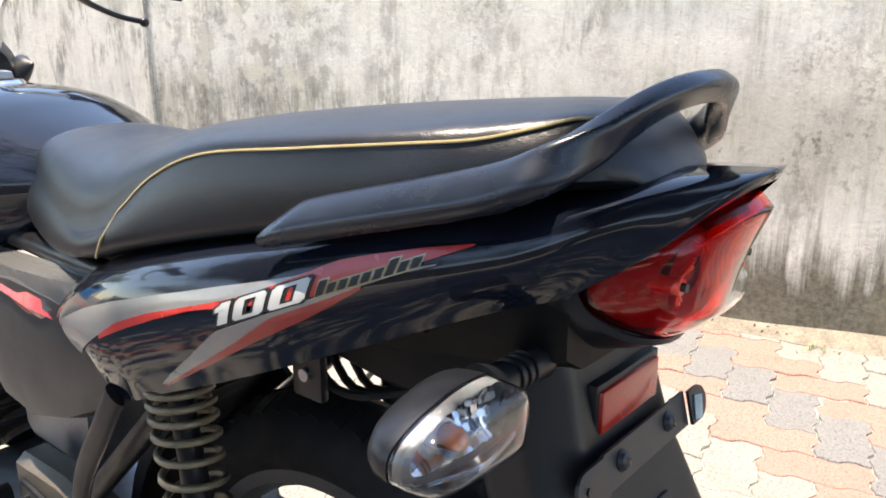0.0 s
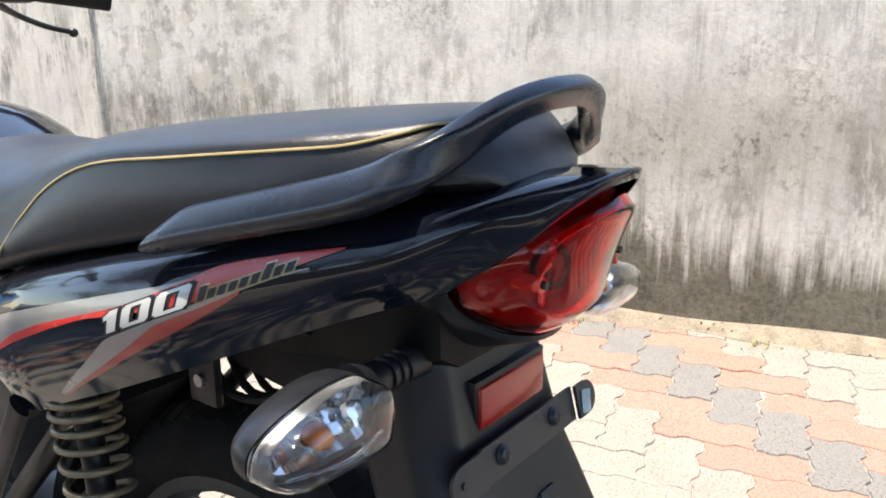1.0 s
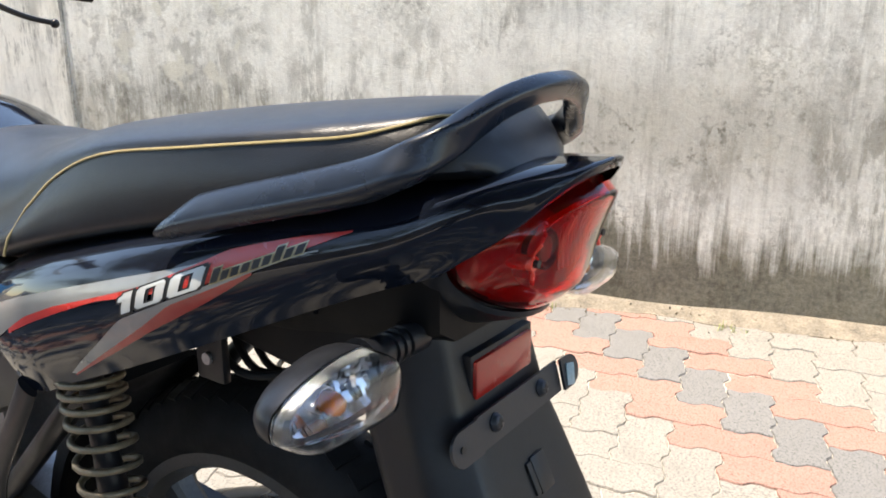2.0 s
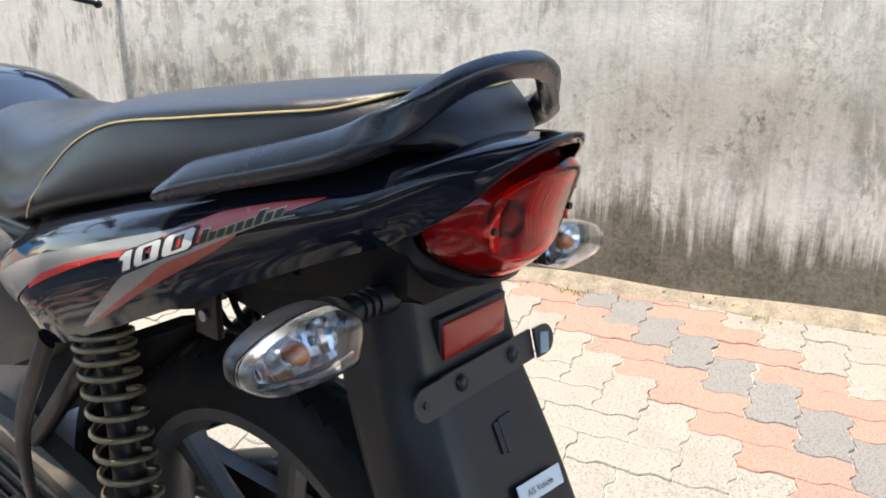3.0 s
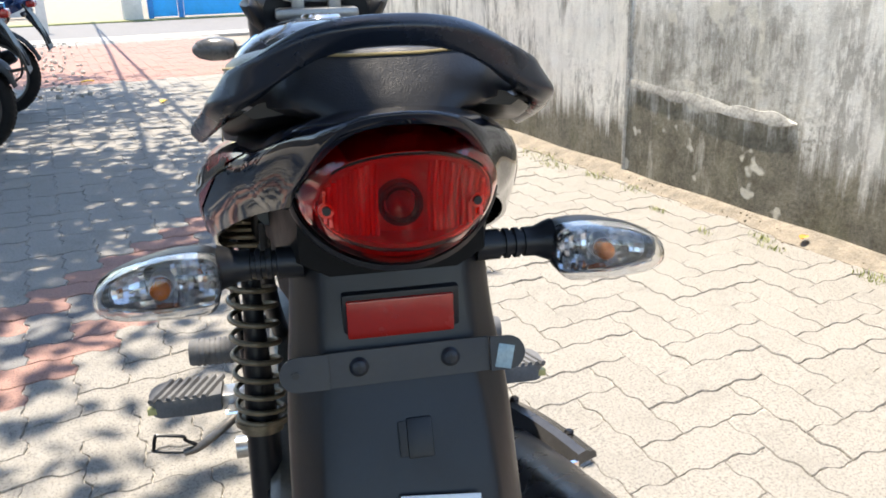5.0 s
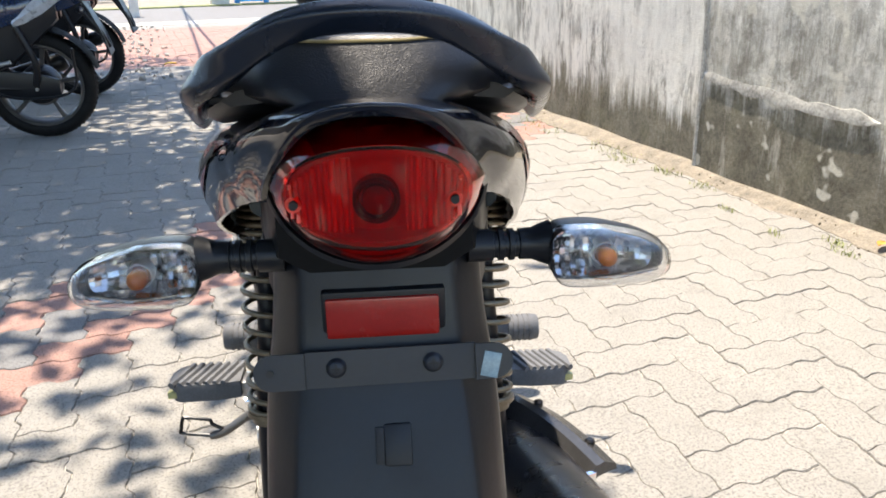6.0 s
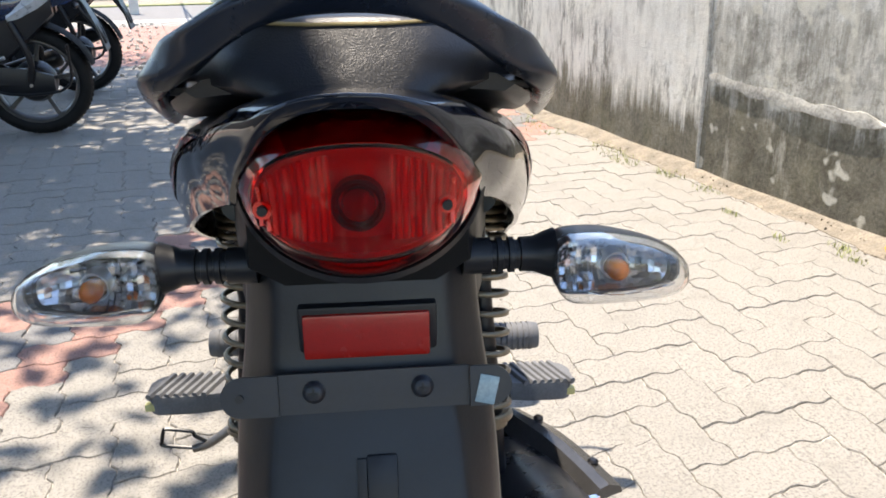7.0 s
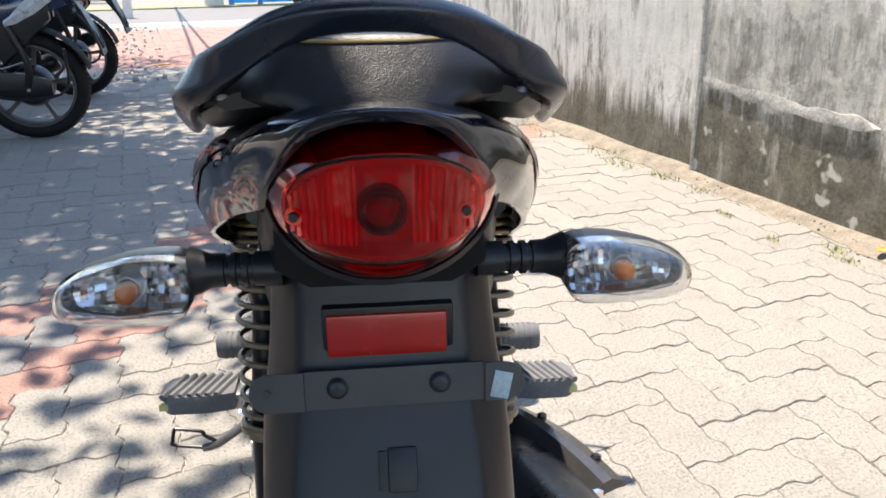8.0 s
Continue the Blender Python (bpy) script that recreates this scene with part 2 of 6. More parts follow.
def paver_mat(name, tone, spread, kind="OBJECT"):
    """Pressed concrete with a sandy face, each piece with a tone of its own."""
    m, n, l, b = nodes_of(name)
    if kind == "OBJECT":
        rnd = n.new("ShaderNodeObjectInfo").outputs["Random"]
    else:
        rnd = n.new("ShaderNodeNewGeometry").outputs["Random Per Island"]
    geo = n.new("ShaderNodeNewGeometry")
    lo = tuple(c * (1 - spread) for c in tone)
    hi = tuple(min(0.9, c * (1 + spread)) for c in tone)
    c = ramp(n, l, rnd, [(0.0, lo), (1.0, hi)])
    grit = noise_node(n, l, geo.outputs["Position"], 160, 6, 0.8)
    stain = noise_node(n, l, geo.outputs["Position"], 7, 8, 0.7)
    c = mixed(n, l, 0.75, c, ramp(n, l, grit, [(0.38, tuple(x * 0.24 for x in tone)), (0.49, tone), (0.7, tuple(min(0.9, x * 1.2) for x in tone))]), "MIX")
    c = mixed(n, l, ramp(n, l, stain, [(0.50, grey(0)), (0.75, grey(0.55))]), c, tuple(x * 0.66 for x in tone))
    l.new(c, b.inputs["Base Color"])
    b.inputs["Roughness"].default_value = 0.9
    bumped(n, l, b, grit, 0.8, 0.003)
    return m


SKIRT_SILVER = plain("silver_skirt_paint", (0.17, 0.17, 0.168), 0.25, 0.3, 0.08, 10, coat=1.0)
# black with a blue tint that stands in for reflected sky
BLACK_GLOSS = plain("sky_tinted_gloss_black", (0.006, 0.008, 0.014), 0.06, 0, 0.2, 8, 0.02, 30, 0.0, spec=0.40)
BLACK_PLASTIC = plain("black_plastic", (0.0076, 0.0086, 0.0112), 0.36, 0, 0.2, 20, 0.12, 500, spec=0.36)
# the rail's blue sky sheen is mixed into its base colour
BLACK_SATIN = plain("sky_tinted_satin_black", (0.008, 0.0125, 0.022), 0.27, 0, 0.2, 16, 0.05, 700)
# darker copy of the black plastic, with the shade under the tail coloured in
UNDERSHADE_BLACK = plain("undershade_black_plastic", (0.0035, 0.0036, 0.0040), 0.5, 0, 0.2, 20, 0.12, 500, spec=0.16)
RUBBER = plain("rubber", (0.0075, 0.0075, 0.0075), 0.7, 0, 0.3, 25, 0.3, 250, spec=0.25)
PEG_RUBBER = plain("peg_rubber", (0.11, 0.113, 0.12), 0.7, 0, 0.3, 40, 0.3, 250)
LEATHER = leather("sky_tinted_leatherette")
GOLD = plain("gold_piping", (0.34, 0.27, 0.13), 0.45, 0, 0.2, 60)
SILVER = plain("silver_decal", (0.21, 0.21, 0.207), 0.3, 0.3, 0.08, 10, coat=0.5)
RED_DECAL = plain("red_decal", (0.42, 0.025, 0.018), 0.25, 0, 0.15, 10, coat=0.35)
DARK_RED_DECAL = plain("dark_red_decal", (0.30, 0.020, 0.016), 0.25, 0, 0.15, 10, coat=0.35)
GOLD_DECAL = plain("gold_decal", (0.34, 0.26, 0.13), 0.3, 0.2, 0.1, 20, coat=1.0)
WHITE_DECAL = plain("pale_lettering", (0.46, 0.48, 0.48), 0.3, 0, 0.05, 10, coat=1.0)
INK = plain("black_ink", (0.004, 0.004, 0.005), 0.5, 0, 0.1, 10)
SPRING = plain("olive_bronze_spring", (0.20, 0.16, 0.105), 0.33, 0.45, 0.3, 60, 0.1, 400)
BROWN_ALLOY = plain("dark_alloy_wheel", (0.072, 0.069, 0.066), 0.36, 0.3, 0.3, 30, 0.1, 400)
ALUMINIUM = plain("cast_aluminium", (0.27, 0.275, 0.28), 0.38, 0.85, 0.25, 40, 0.25, 200)
CHROME = plain("chrome", (0.78, 0.78, 0.78), 0.10, 1.0, 0.05, 10)
STEEL = plain("bare_steel", (0.42, 0.42, 0.42), 0.32, 0.9, 0.25, 50, 0.1, 300)
BLACK_METAL = plain("black_painted_steel", (0.007, 0.007, 0.0085), 0.35, 0.0, 0.25, 30, 0.08, 300, spec=0.35)
GREY_COVER = plain("dark_silver_cover", (0.042, 0.040, 0.037), 0.38, 0.0, 0.15, 12, 0.03, 300)
BRACKET = plain("grey_painted_bracket", (0.015, 0.018, 0.024), 0.42, 0.1, 0.2, 30, 0.08, 300)
REFLECTOR_RED = plain("red_reflex_plastic", (0.32, 0.012, 0.008), 0.25, 0, 0.15, 30, 0.2, 700, 0.3)
RED_INNER = plain("red_lamp_inside", (0.80, 0.060, 0.035), 0.3, 0.0, 0.15, 60, 0.15, 200)
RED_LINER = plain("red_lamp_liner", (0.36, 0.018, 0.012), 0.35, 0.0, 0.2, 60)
# darker red for the liner's top: the hood's shade put into the colour
HOOD_SHADE_RED = plain("hood_shade_red", (0.13, 0.008, 0.006), 0.4, 0.0, 0.2, 60)
BULB_RED = plain("dark_red_bulb", (0.16, 0.010, 0.008), 0.12, 0.0, 0.2, 90)
RED_PLATE = plain("red_lamp_plate", (0.70, 0.034, 0.020), 0.4, 0.0, 0.25, 60)
RED_LENS = clear("red_lens", (0.86, 0.022, 0.015), 0.03)
CLEAR_LENS = clear("clear_lens", (0.95, 0.96, 0.97), 0.03)
AMBER = plain("amber_bulb", (0.72, 0.19, 0.015), 0.08, 0, 0.15, 60)
AMBER.node_tree.nodes["Principled BSDF"].inputs["Transmission Weight"].default_value = 0.55
MIRROR = plain("silvered_reflector", (0.62, 0.63, 0.65), 0.12, 0.9, 0.05, 60)
LABEL = plain("white_label", (0.70, 0.72, 0.74), 0.4, 0, 0.05, 20)
BLUE_FILM = plain("blue_grey_film", (0.24, 0.34, 0.375), 0.2, 0, 0.3, 60)
YELLOW = plain("yellow_reflector", (0.50, 0.47, 0.20), 0.35, 0, 0.1, 30)
WALL = wall_plaster("stained_cement_plaster")
EARTH = plain("dry_earth", (0.22, 0.193, 0.155), 0.95, 0, 0.45, 6, 0.8, 40, dist=0.01)
JOINT_SAND = plain("joint_sand", (0.43, 0.40, 0.345), 0.95, 0, 0.4, 12, 0.6, 90, dist=0.004)
ASPHALT = plain("worn_asphalt", (0.16, 0.155, 0.15), 0.9, 0, 0.3, 4, 0.6, 60, dist=0.006)
BLUE_SHEET = plain("blue_painted_sheet", (0.012, 0.40, 0.86), 0.45, 0, 0.15, 3)
WHITE_WASH = plain("whitewash", (0.62, 0.60, 0.56), 0.9, 0, 0.2, 4, 0.3, 50)
BARK = plain("bark", (0.14, 0.11, 0.08), 0.95, 0, 0.4, 14, 0.9, 30, dist=0.02)
LEAF = plain("green_leaf", (0.055, 0.095, 0.022), 0.5, 0, 0.45, 1.5)
DRY_LEAF = plain("dry_leaf", (0.55, 0.26, 0.05), 0.7, 0, 0.35, 30)
GRASS = plain("grass_blade", (0.25, 0.27, 0.10), 0.7, 0, 0.4, 9)
PAVER_TONES = {"cream": (0.258, 0.244, 0.219), "red": (0.318, 0.186, 0.152), "grey": (0.178, 0.176, 0.173)}
PAVER = {k: paver_mat("paver_" + k, t, 0.09) for k, t in PAVER_TONES.items()}
PAVER_FAR = {k: paver_mat("paver_field_" + k, t, 0.09, "ISLAND") for k, t in PAVER_TONES.items()}

# ---- mesh helpers ----
from mathutils.bvhtree import BVHTree


def part(name, bm, material, parent=None, label="", angle=38):
    """Links a bmesh as one mesh object under a thing or a part."""
    bmesh.ops.recalc_face_normals(bm, faces=bm.faces)
    me = bpy.data.meshes.new(name)
    bm.to_mesh(me)
    bm.free()
    for p in me.polygons:
        p.use_smooth = True
    me.set_sharp_from_angle(angle=radians(angle))
    me.materials.append(material)
    ob = new(name, me)
    ob.parent = parent
    if label:
        tagged(ob, label)
    return ob


def thing(name, m, label, category, group="", kind=""):
    e = new(name)
    e.empty_display_size = 0.1
    e.matrix_world = m
    return tagged(e, label, category, group, kind)


def spline(pts, steps=8):
    """Catmull-Rom through points of any dimension."""
    p = [np.array(q, float) for q in pts]
    p = [2 * p[0] - p[1]] + p + [2 * p[-1] - p[-2]]
    out = []
    for a, b, c, d in zip(p, p[1:], p[2:], p[3:]):
        for k in range(steps):
            t = k / steps
            out.append(0.5 * (2 * b + (c - a) * t + (2 * a - 5 * b + 4 * c - d) * t * t + (3 * b - a - 3 * c + d) * t ** 3))
    out.append(p[-2])
    return out


def loft(bm, rings, caps=True, closed=True):
    """Skins a row of rings of equal length."""
    vs = [[bm.verts.new(Vector(p)) for p in r] for r in rings]
    for a, b in zip(vs, vs[1:]):
        n = len(a)
        for i in range(n if closed else n - 1):
            j = (i + 1) % n
            bm.faces.new((a[i], a[j], b[j], b[i]))
    if caps and closed:
        bm.faces.new(vs[0][::-1])
        bm.faces.new(vs[-1])
    return vs


def tube(bm, pts, radius, seg=12, smooth=6, flat=None):
    """A round bar along points; radius a number or one per point; flat: (across, up) factors."""
    n = len(pts)
    rad = [radius] * n if isinstance(radius, (int, float)) else list(radius)
    if smooth > 1 and n > 2:
        q = spline([(*p, r) for p, r in zip(pts, rad)], smooth)
        pts, rad = [Vector(v[:3]) for v in q], [v[3] for v in q]
    else:
        pts = [Vector(p) for p in pts]
    rings, side = [], None
    for i, p in enumerate(pts):
        d = (pts[min(i + 1, len(pts) - 1)] - pts[max(i - 1, 0)]).normalized()
        if side is None:
            side = d.cross(Vector((0, 0, 1)))
            if side.length < 0.05:
                side = d.cross(Vector((0, 1, 0)))
        side = (side - d * side.dot(d)).normalized()
        up = side.cross(d)
        fa, fu = flat or (1, 1)
        rings.append([p + (side * math.cos(a) * fa + up * math.sin(a) * fu) * rad[i] for a in (2 * math.pi * k / seg for k in range(seg))])
    loft(bm, rings)


def box(bm, x0, x1, y0, y1, z0, z1, bevel=0.0, seg=2, m=None):
    r = bmesh.ops.create_cube(bm, size=1.0)
    vs = r["verts"]
    for v in vs:
        v.co = Vector((x0 + (v.co.x + 0.5) * (x1 - x0), y0 + (v.co.y + 0.5) * (y1 - y0), z0 + (v.co.z + 0.5) * (z1 - z0)))
    if bevel:
        es = list({e for v in vs for e in v.link_edges})
        got = bmesh.ops.bevel(bm, geom=es, offset=bevel, segments=seg, affect="EDGES", profile=0.6)
        vs = list(got["verts"])
    if m:
        bmesh.ops.transform(bm, matrix=m, verts=list({v for v in vs if v.is_valid}))


def lathe(bm, profile, seg=32, axis="x", centre=(0, 0, 0), closed_profile=False):
    """Turns a profile of (along, radius) round an axis."""
    rings = []
    c = Vector(centre)
    for k in range(seg):
        a = 2 * math.pi * k / seg
        ring = []
        for s, r in profile:
            q = {"x": (s, r * math.cos(a), r * math.sin(a)), "y": (r * math.cos(a), s, r * math.sin(a)), "z": (r * math.cos(a), r * math.sin(a), s)}[axis]
            ring.append(c + Vector(q))
        rings.append(ring)
    vs = [[bm.verts.new(p) for p in r] for r in rings]
    n = len(profile)
    for k in range(seg):
        a, b = vs[k], vs[(k + 1) % seg]
        for i in range(n if closed_profile else n - 1):
            j = (i + 1) % n
            bm.faces.new((a[i], b[i], b[j], a[j]))
    if not closed_profile:
        for i in (0, n - 1):
            if profile[i][1] > 1e-6:
                bm.faces.new([vs[k][i] for k in range(seg)])
    bmesh.ops.remove_doubles(bm, verts=bm.verts, dist=1e-6)


def helix(bm, a, b, r, wire, zs, per_turn=18, seg=8):
    """A coil from a to b; zs maps turn number to the share of the way."""
    a, b = Vector(a), Vector(b)
    d = (b - a).normalized()
    s = d.cross(Vector((0, 1, 0))).normalized()
    u = s.cross(d)
    turns = len(zs) - 1
    pts = []
    for k in range(turns * per_turn + 1):
        t = k / per_turn
        i = min(int(t), turns - 1)
        w = zs[i] + (zs[i + 1] - zs[i]) * (t - i)
        ang = 2 * math.pi * t
        pts.append(a + (b - a) * w + (s * math.cos(ang) + u * math.sin(ang)) * r)
    tube(bm, pts, wire, seg, 1)


def interp(x, table, col=1):
    return float(np.interp(x, [r[0] for r in table], [r[col] for r in table]))

# ---- ground, wall, road ----
WALL_X, JOINT_Y, WALL_END, PAVED_END = 2.785, 2.70, 8.4, 13.4

bm = bmesh.new()
n = 60
grid = [[bm.verts.new((-90 + 180 * i / n, -60 + 210 * j / n, -0.045)) for i in range(n + 1)] for j in range(n + 1)]
for j in range(n):
    for i in range(n):
        bm.faces.new((grid[j][i], grid[j][i + 1], grid[j + 1][i + 1], grid[j + 1][i]))
tagged(part("ground", bm, EARTH), "bare dry earth reaching out round the yard", "ground", kind="structure")

bm = bmesh.new()
box(bm, -7.0, WALL_X - 0.10, -4.2, PAVED_END, -0.040, -0.0050)
tagged(part("paving_bed", bm, JOINT_SAND), "sandy bed and joints under the block paving", "paving bed", kind="structure")

bm = bmesh.new()
box(bm, -40, 40, 14.2, 18.2, -0.04, 0.004)
tagged(part("road", bm, ASPHALT), "worn pale grey asphalt lane beyond the yard", "road", kind="structure")

bm = bmesh.new()
box(bm, -40, 40, 13.4, 14.2, -0.04, 0.002)
tagged(part("pavement", bm, plain("dusty_concrete", (0.34, 0.32, 0.29), 0.9, 0, 0.3, 5, 0.4, 60)), "dusty pale concrete strip along the lane", "pavement", kind="structure")


def rough_slab(x0, x1, y0, y1, z0, z1, ny, nz, swell, seed):
    """A wall slab whose face towards -x is trowelled unevenly."""
    b = bmesh.new()
    rows = []
    for j in range(nz + 1):
        row = []
        for i in range(ny + 1):
            y, z = y0 + (y1 - y0) * i / ny, z0 + (z1 - z0) * j / nz
            d = noise.noise(Vector((y * 1.3 + seed, z * 1.6, seed))) + 0.5 * noise.noise(Vector((y * 5 + seed, z * 6, 3 + seed)))
            row.append(b.verts.new((x0 + swell * d, y, z)))
        rows.append(row)
    for j in range(nz):
        for i in range(ny):
            b.faces.new((rows[j][i], rows[j][i + 1], rows[j + 1][i + 1], rows[j + 1][i]))
    rim = [rows[0][i] for i in range(ny + 1)] + [rows[j][ny] for j in range(1, nz + 1)] + [rows[nz][i] for i in range(ny - 1, -1, -1)] + [rows[j][0] for j in range(nz - 1, 0, -1)]
    back = [b.verts.new((x1, v.co.y, v.co.z)) for v in rim]
    for k in range(len(rim)):
        j = (k + 1) % len(rim)
        b.faces.new((rim[k], back[k], back[j], rim[j]))
    b.faces.new(back[::-1])
    return b


wall = part("wall_east", rough_slab(WALL_X, WALL_X + 0.22, -6.0, JOINT_Y, -0.04, 1.80, 170, 50, 0.005, 2.0), WALL)
tagged(wall, "tall stained cement plaster compound wall with dark damp foot", "wall", kind="structure")
wall2 = part("wall_east_2", rough_slab(WALL_X + 0.035, WALL_X + 0.22, JOINT_Y, WALL_END, -0.04, 1.80, 190, 50, 0.006, 9.0), WALL)
tagged(wall2, "older darker stretch of plaster compound wall with black streaks", "wall", kind="structure")

# ragged plaster ledge, paler, near the vertical joint
b = bmesh.new()
random.seed(5)
up, lo = [], []
for i in range(121):
    y = 1.72 + (JOINT_Y - 0.005 - 1.72) * i / 120
    zc = 0.395 + 0.055 * (i / 120) ** 2
    wob = noise.noise(Vector((y * 9, 1, 2)))
    hh = (0.030 + 0.018 * noise.noise(Vector((y * 7, 5, 2))) + 0.004 * noise.noise(Vector((y * 31, 9, 2)))) * min(1.0, 0.25 + 6 * min(i / 120, 1 - i / 120))
    up.append((y, zc + hh + 0.008 * wob))
    lo.append((y, zc - hh + 0.014 * wob))
rings = []
for (yu, zu), (yl, zl) in zip(up, lo):
    rings.append([(WALL_X + 0.02, yu, zu), (WALL_X + 0.0005, yu, zu - 0.008), (WALL_X - 0.0045, yl, (zu + zl) / 2), (WALL_X - 0.0045, yl, zl + 0.004), (WALL_X + 0.02, yl, zl)])
loft(b, rings)
PALE_PLASTER = plain("pale_plaster_patch", (0.40, 0.385, 0.345), 0.92, 0, 0.60, 11, 0.5, 60, dist=0.003)
tagged(part("plaster_ledge", b, PALE_PLASTER), "pale ragged ledge of patched plaster on the wall", "plaster ledge", kind="structure")

# pale trowelled bead along the vertical joint
b = bmesh.new()
rings = []
for i in range(61):
    z = 0.02 + 1.76 * i / 60
    w = 0.016 + 0.007 * noise.noise(Vector((z * 6, 2, 8)))
    y = JOINT_Y - 0.012 + 0.006 * noise.noise(Vector((z * 3, 7, 1)))
    rings.append([(WALL_X + 0.02, y - w, z), (WALL_X - 0.009, y - w * 0.5, z), (WALL_X - 0.010, y + w * 0.3, z), (WALL_X + 0.030, y + w * 0.9, z)])
loft(b, rings)
tagged(part("plaster_bead", b, PALE_PLASTER), "pale trowelled bead along the wall's vertical joint", "plaster bead", kind="structure")

# loose soil bank at the wall's foot
b = bmesh.new()
rings = []
for i in range(561):
    y = -4.0 + 16.4 * i / 560
    w = 0.070 + 0.045 * noise.noise(Vector((y * 1.7, 0, 7))) + 0.035 * noise.noise(Vector((y * 6, 0, 3))) + 0.012 * noise.noise(Vector((y * 21, 0, 5)))
    h = 0.030 + 0.014 * noise.noise(Vector((y * 2.3, 4, 1)))
    rings.append([(WALL_X + 0.06, y, h), (WALL_X - 0.3 * w, y, h * 0.9), (WALL_X - 0.65 * w, y, h * 0.5), (WALL_X - w - 0.02, y, 0.002), (WALL_X - w - 0.03, y, -0.02), (WALL_X + 0.06, y, -0.03)])
loft(b, rings)
tagged(part("soil_bank", b, plain("damp_soil", (0.20, 0.172, 0.134), 0.95, 0, 0.55, 14, 0.8, 60, dist=0.008)), "strip of loose pale soil along the foot of the wall", "soil", kind="stuff")

# clods, leaf scraps and grit on the soil
b = bmesh.new()
grit = random.Random(77)
for k in range(420):
    y, r = grit.uniform(-1.2, 6.0), grit.uniform(0.002, 0.007)
    x = WALL_X - 0.012 - abs(grit.gauss(0, 0.065))
    z = max(0.001, 0.026 * (1 - (WALL_X - x) / 0.10))
    m = Matrix.Translation((x, y, z)) @ Euler((grit.uniform(0, 3), grit.uniform(0, 3), grit.uniform(0, 3))).to_matrix().to_4x4() @ Matrix.Diagonal((1, grit.uniform(0.5, 1), grit.uniform(0.2, 0.7), 1))
    bmesh.ops.create_icosphere(b, subdivisions=1, radius=r, matrix=m)
tagged(part("soil_debris", b, plain("dark_debris", (0.17, 0.142, 0.105), 0.95, 0, 0.6, 20), angle=20), "brown clods and leaf scraps strewn along the wall's foot", "debris", kind="stuff")

# grass at the wall's foot
b = bmesh.new()
random.seed(11)
for cy, cx, count, rad in ((1.83, 2.50, 26, 0.05), (1.59, 2.58, 40, 0.06), (1.68, 2.63, 40, 0.07), (1.22, 2.63, 70, 0.08), (1.02, 2.61, 60, 0.07), (2.14, 2.54, 30, 0.05), (3.2, 2.68, 150, 0.22), (3.0, 2.60, 60, 0.10), (4.0, 2.62, 160, 0.35), (2.72, 2.66, 70, 0.10), (0.62, 2.66, 40, 0.06), (2.45, 2.66, 40, 0.10), (0.0, 2.66, 30, 0.06), (5.5, 2.64, 80, 0.6)):
    for k in range(count):
        a, r = random.uniform(0, 6.28), rad * random.random() ** 0.6
        x, y = cx + 0.45 * r * math.cos(a), cy + r * math.sin(a)
        h, w, t = random.uniform(0.006, 0.024), random.uniform(0.0011, 0.0020), random.uniform(0, 6.28)
        lx, ly = math.cos(t), math.sin(t)
        bend = random.uniform(0.2, 1.0) * h
        p0, p1 = Vector((x - ly * w, y + lx * w, 0.0)), Vector((x + ly * w, y - lx * w, 0.0))
        m = Vector((x + lx * bend * 0.35, y + ly * bend * 0.35, h * 0.6))
        tip = Vector((x + lx * bend, y + ly * bend, h))
        q0, q1 = m + Vector((-ly * w, lx * w, 0)), m + Vector((ly * w, -lx * w, 0))
        v = [b.verts.new(p) for p in (p0, p1, q1, q0, tip)]
        b.faces.new((v[0], v[1], v[2], v[3]))
        b.faces.new((v[3], v[2], v[4]))
tagged(part("grass", b, GRASS), "sparse short grass tufts along the wall's foot", "grass", kind="stuff")

# blue sheet gate, white post and far boundary beyond the lane
gate = thing("gate", pose(0, 18.75, 0.0), "bright blue painted sheet metal gate across the lane", "gate")
for x0, x1 in ((2.64, 3.14), (3.28, 4.80)):
    b = bmesh.new()
    box(b, x0, x1, -0.02, 0.02, 0.06, 2.2, 0.006)
    part("leaf_panel", b, BLUE_SHEET, gate)
for k, x0 in enumerate((2.58, 3.21, 4.86)):
    b = bmesh.new()
    box(b, x0 - 0.055, x0 + 0.055, -0.05, 0.03, 0.0, 2.3, 0.006)
    part("frame_post", b, plain("blue_frame", (0.012, 0.22, 0.58), 0.45) if k == 0 else bpy.data.materials["blue_frame"], gate)
b = bmesh.new()
box(b, 2.02, 2.40, 18.55, 18.95, 0, 2.3, 0.02)
tagged(part("gate_pillar", b, WHITE_WASH), "leaning whitewashed gate pillar beside the blue gate", "pillar")
b = bmesh.new()
box(b, -40, 0.2, 22.9, 23.1, 0, 1.9, 0.01)
tagged(part("wall_north", b, WHITE_WASH), "far pale boundary wall beyond the lane", "wall", kind="structure")
b = bmesh.new()
box(b, 4.95, 40, 18.9, 19.1, 0, 1.9, 0.01)
tagged(part("wall_north_2", b, WHITE_WASH), "far pale boundary wall beyond the lane", "wall", kind="structure")
b = bmesh.new()
box(b, -40, 40, 18.25, 18.7, -0.04, 0.03, 0.01)
tagged(part("verge", b, plain("dry_verge", (0.20, 0.21, 0.09), 0.95, 0, 0.5, 8, 0.6, 40)), "dry grassy verge below the gate", "verge", kind="structure")


# wall out of view, added to darken what the motorcycle's left side mirrors
b = bmesh.new()
box(b, -7.4, -7.2, -9.0, 13.0, 0, 2.1, 0.01)
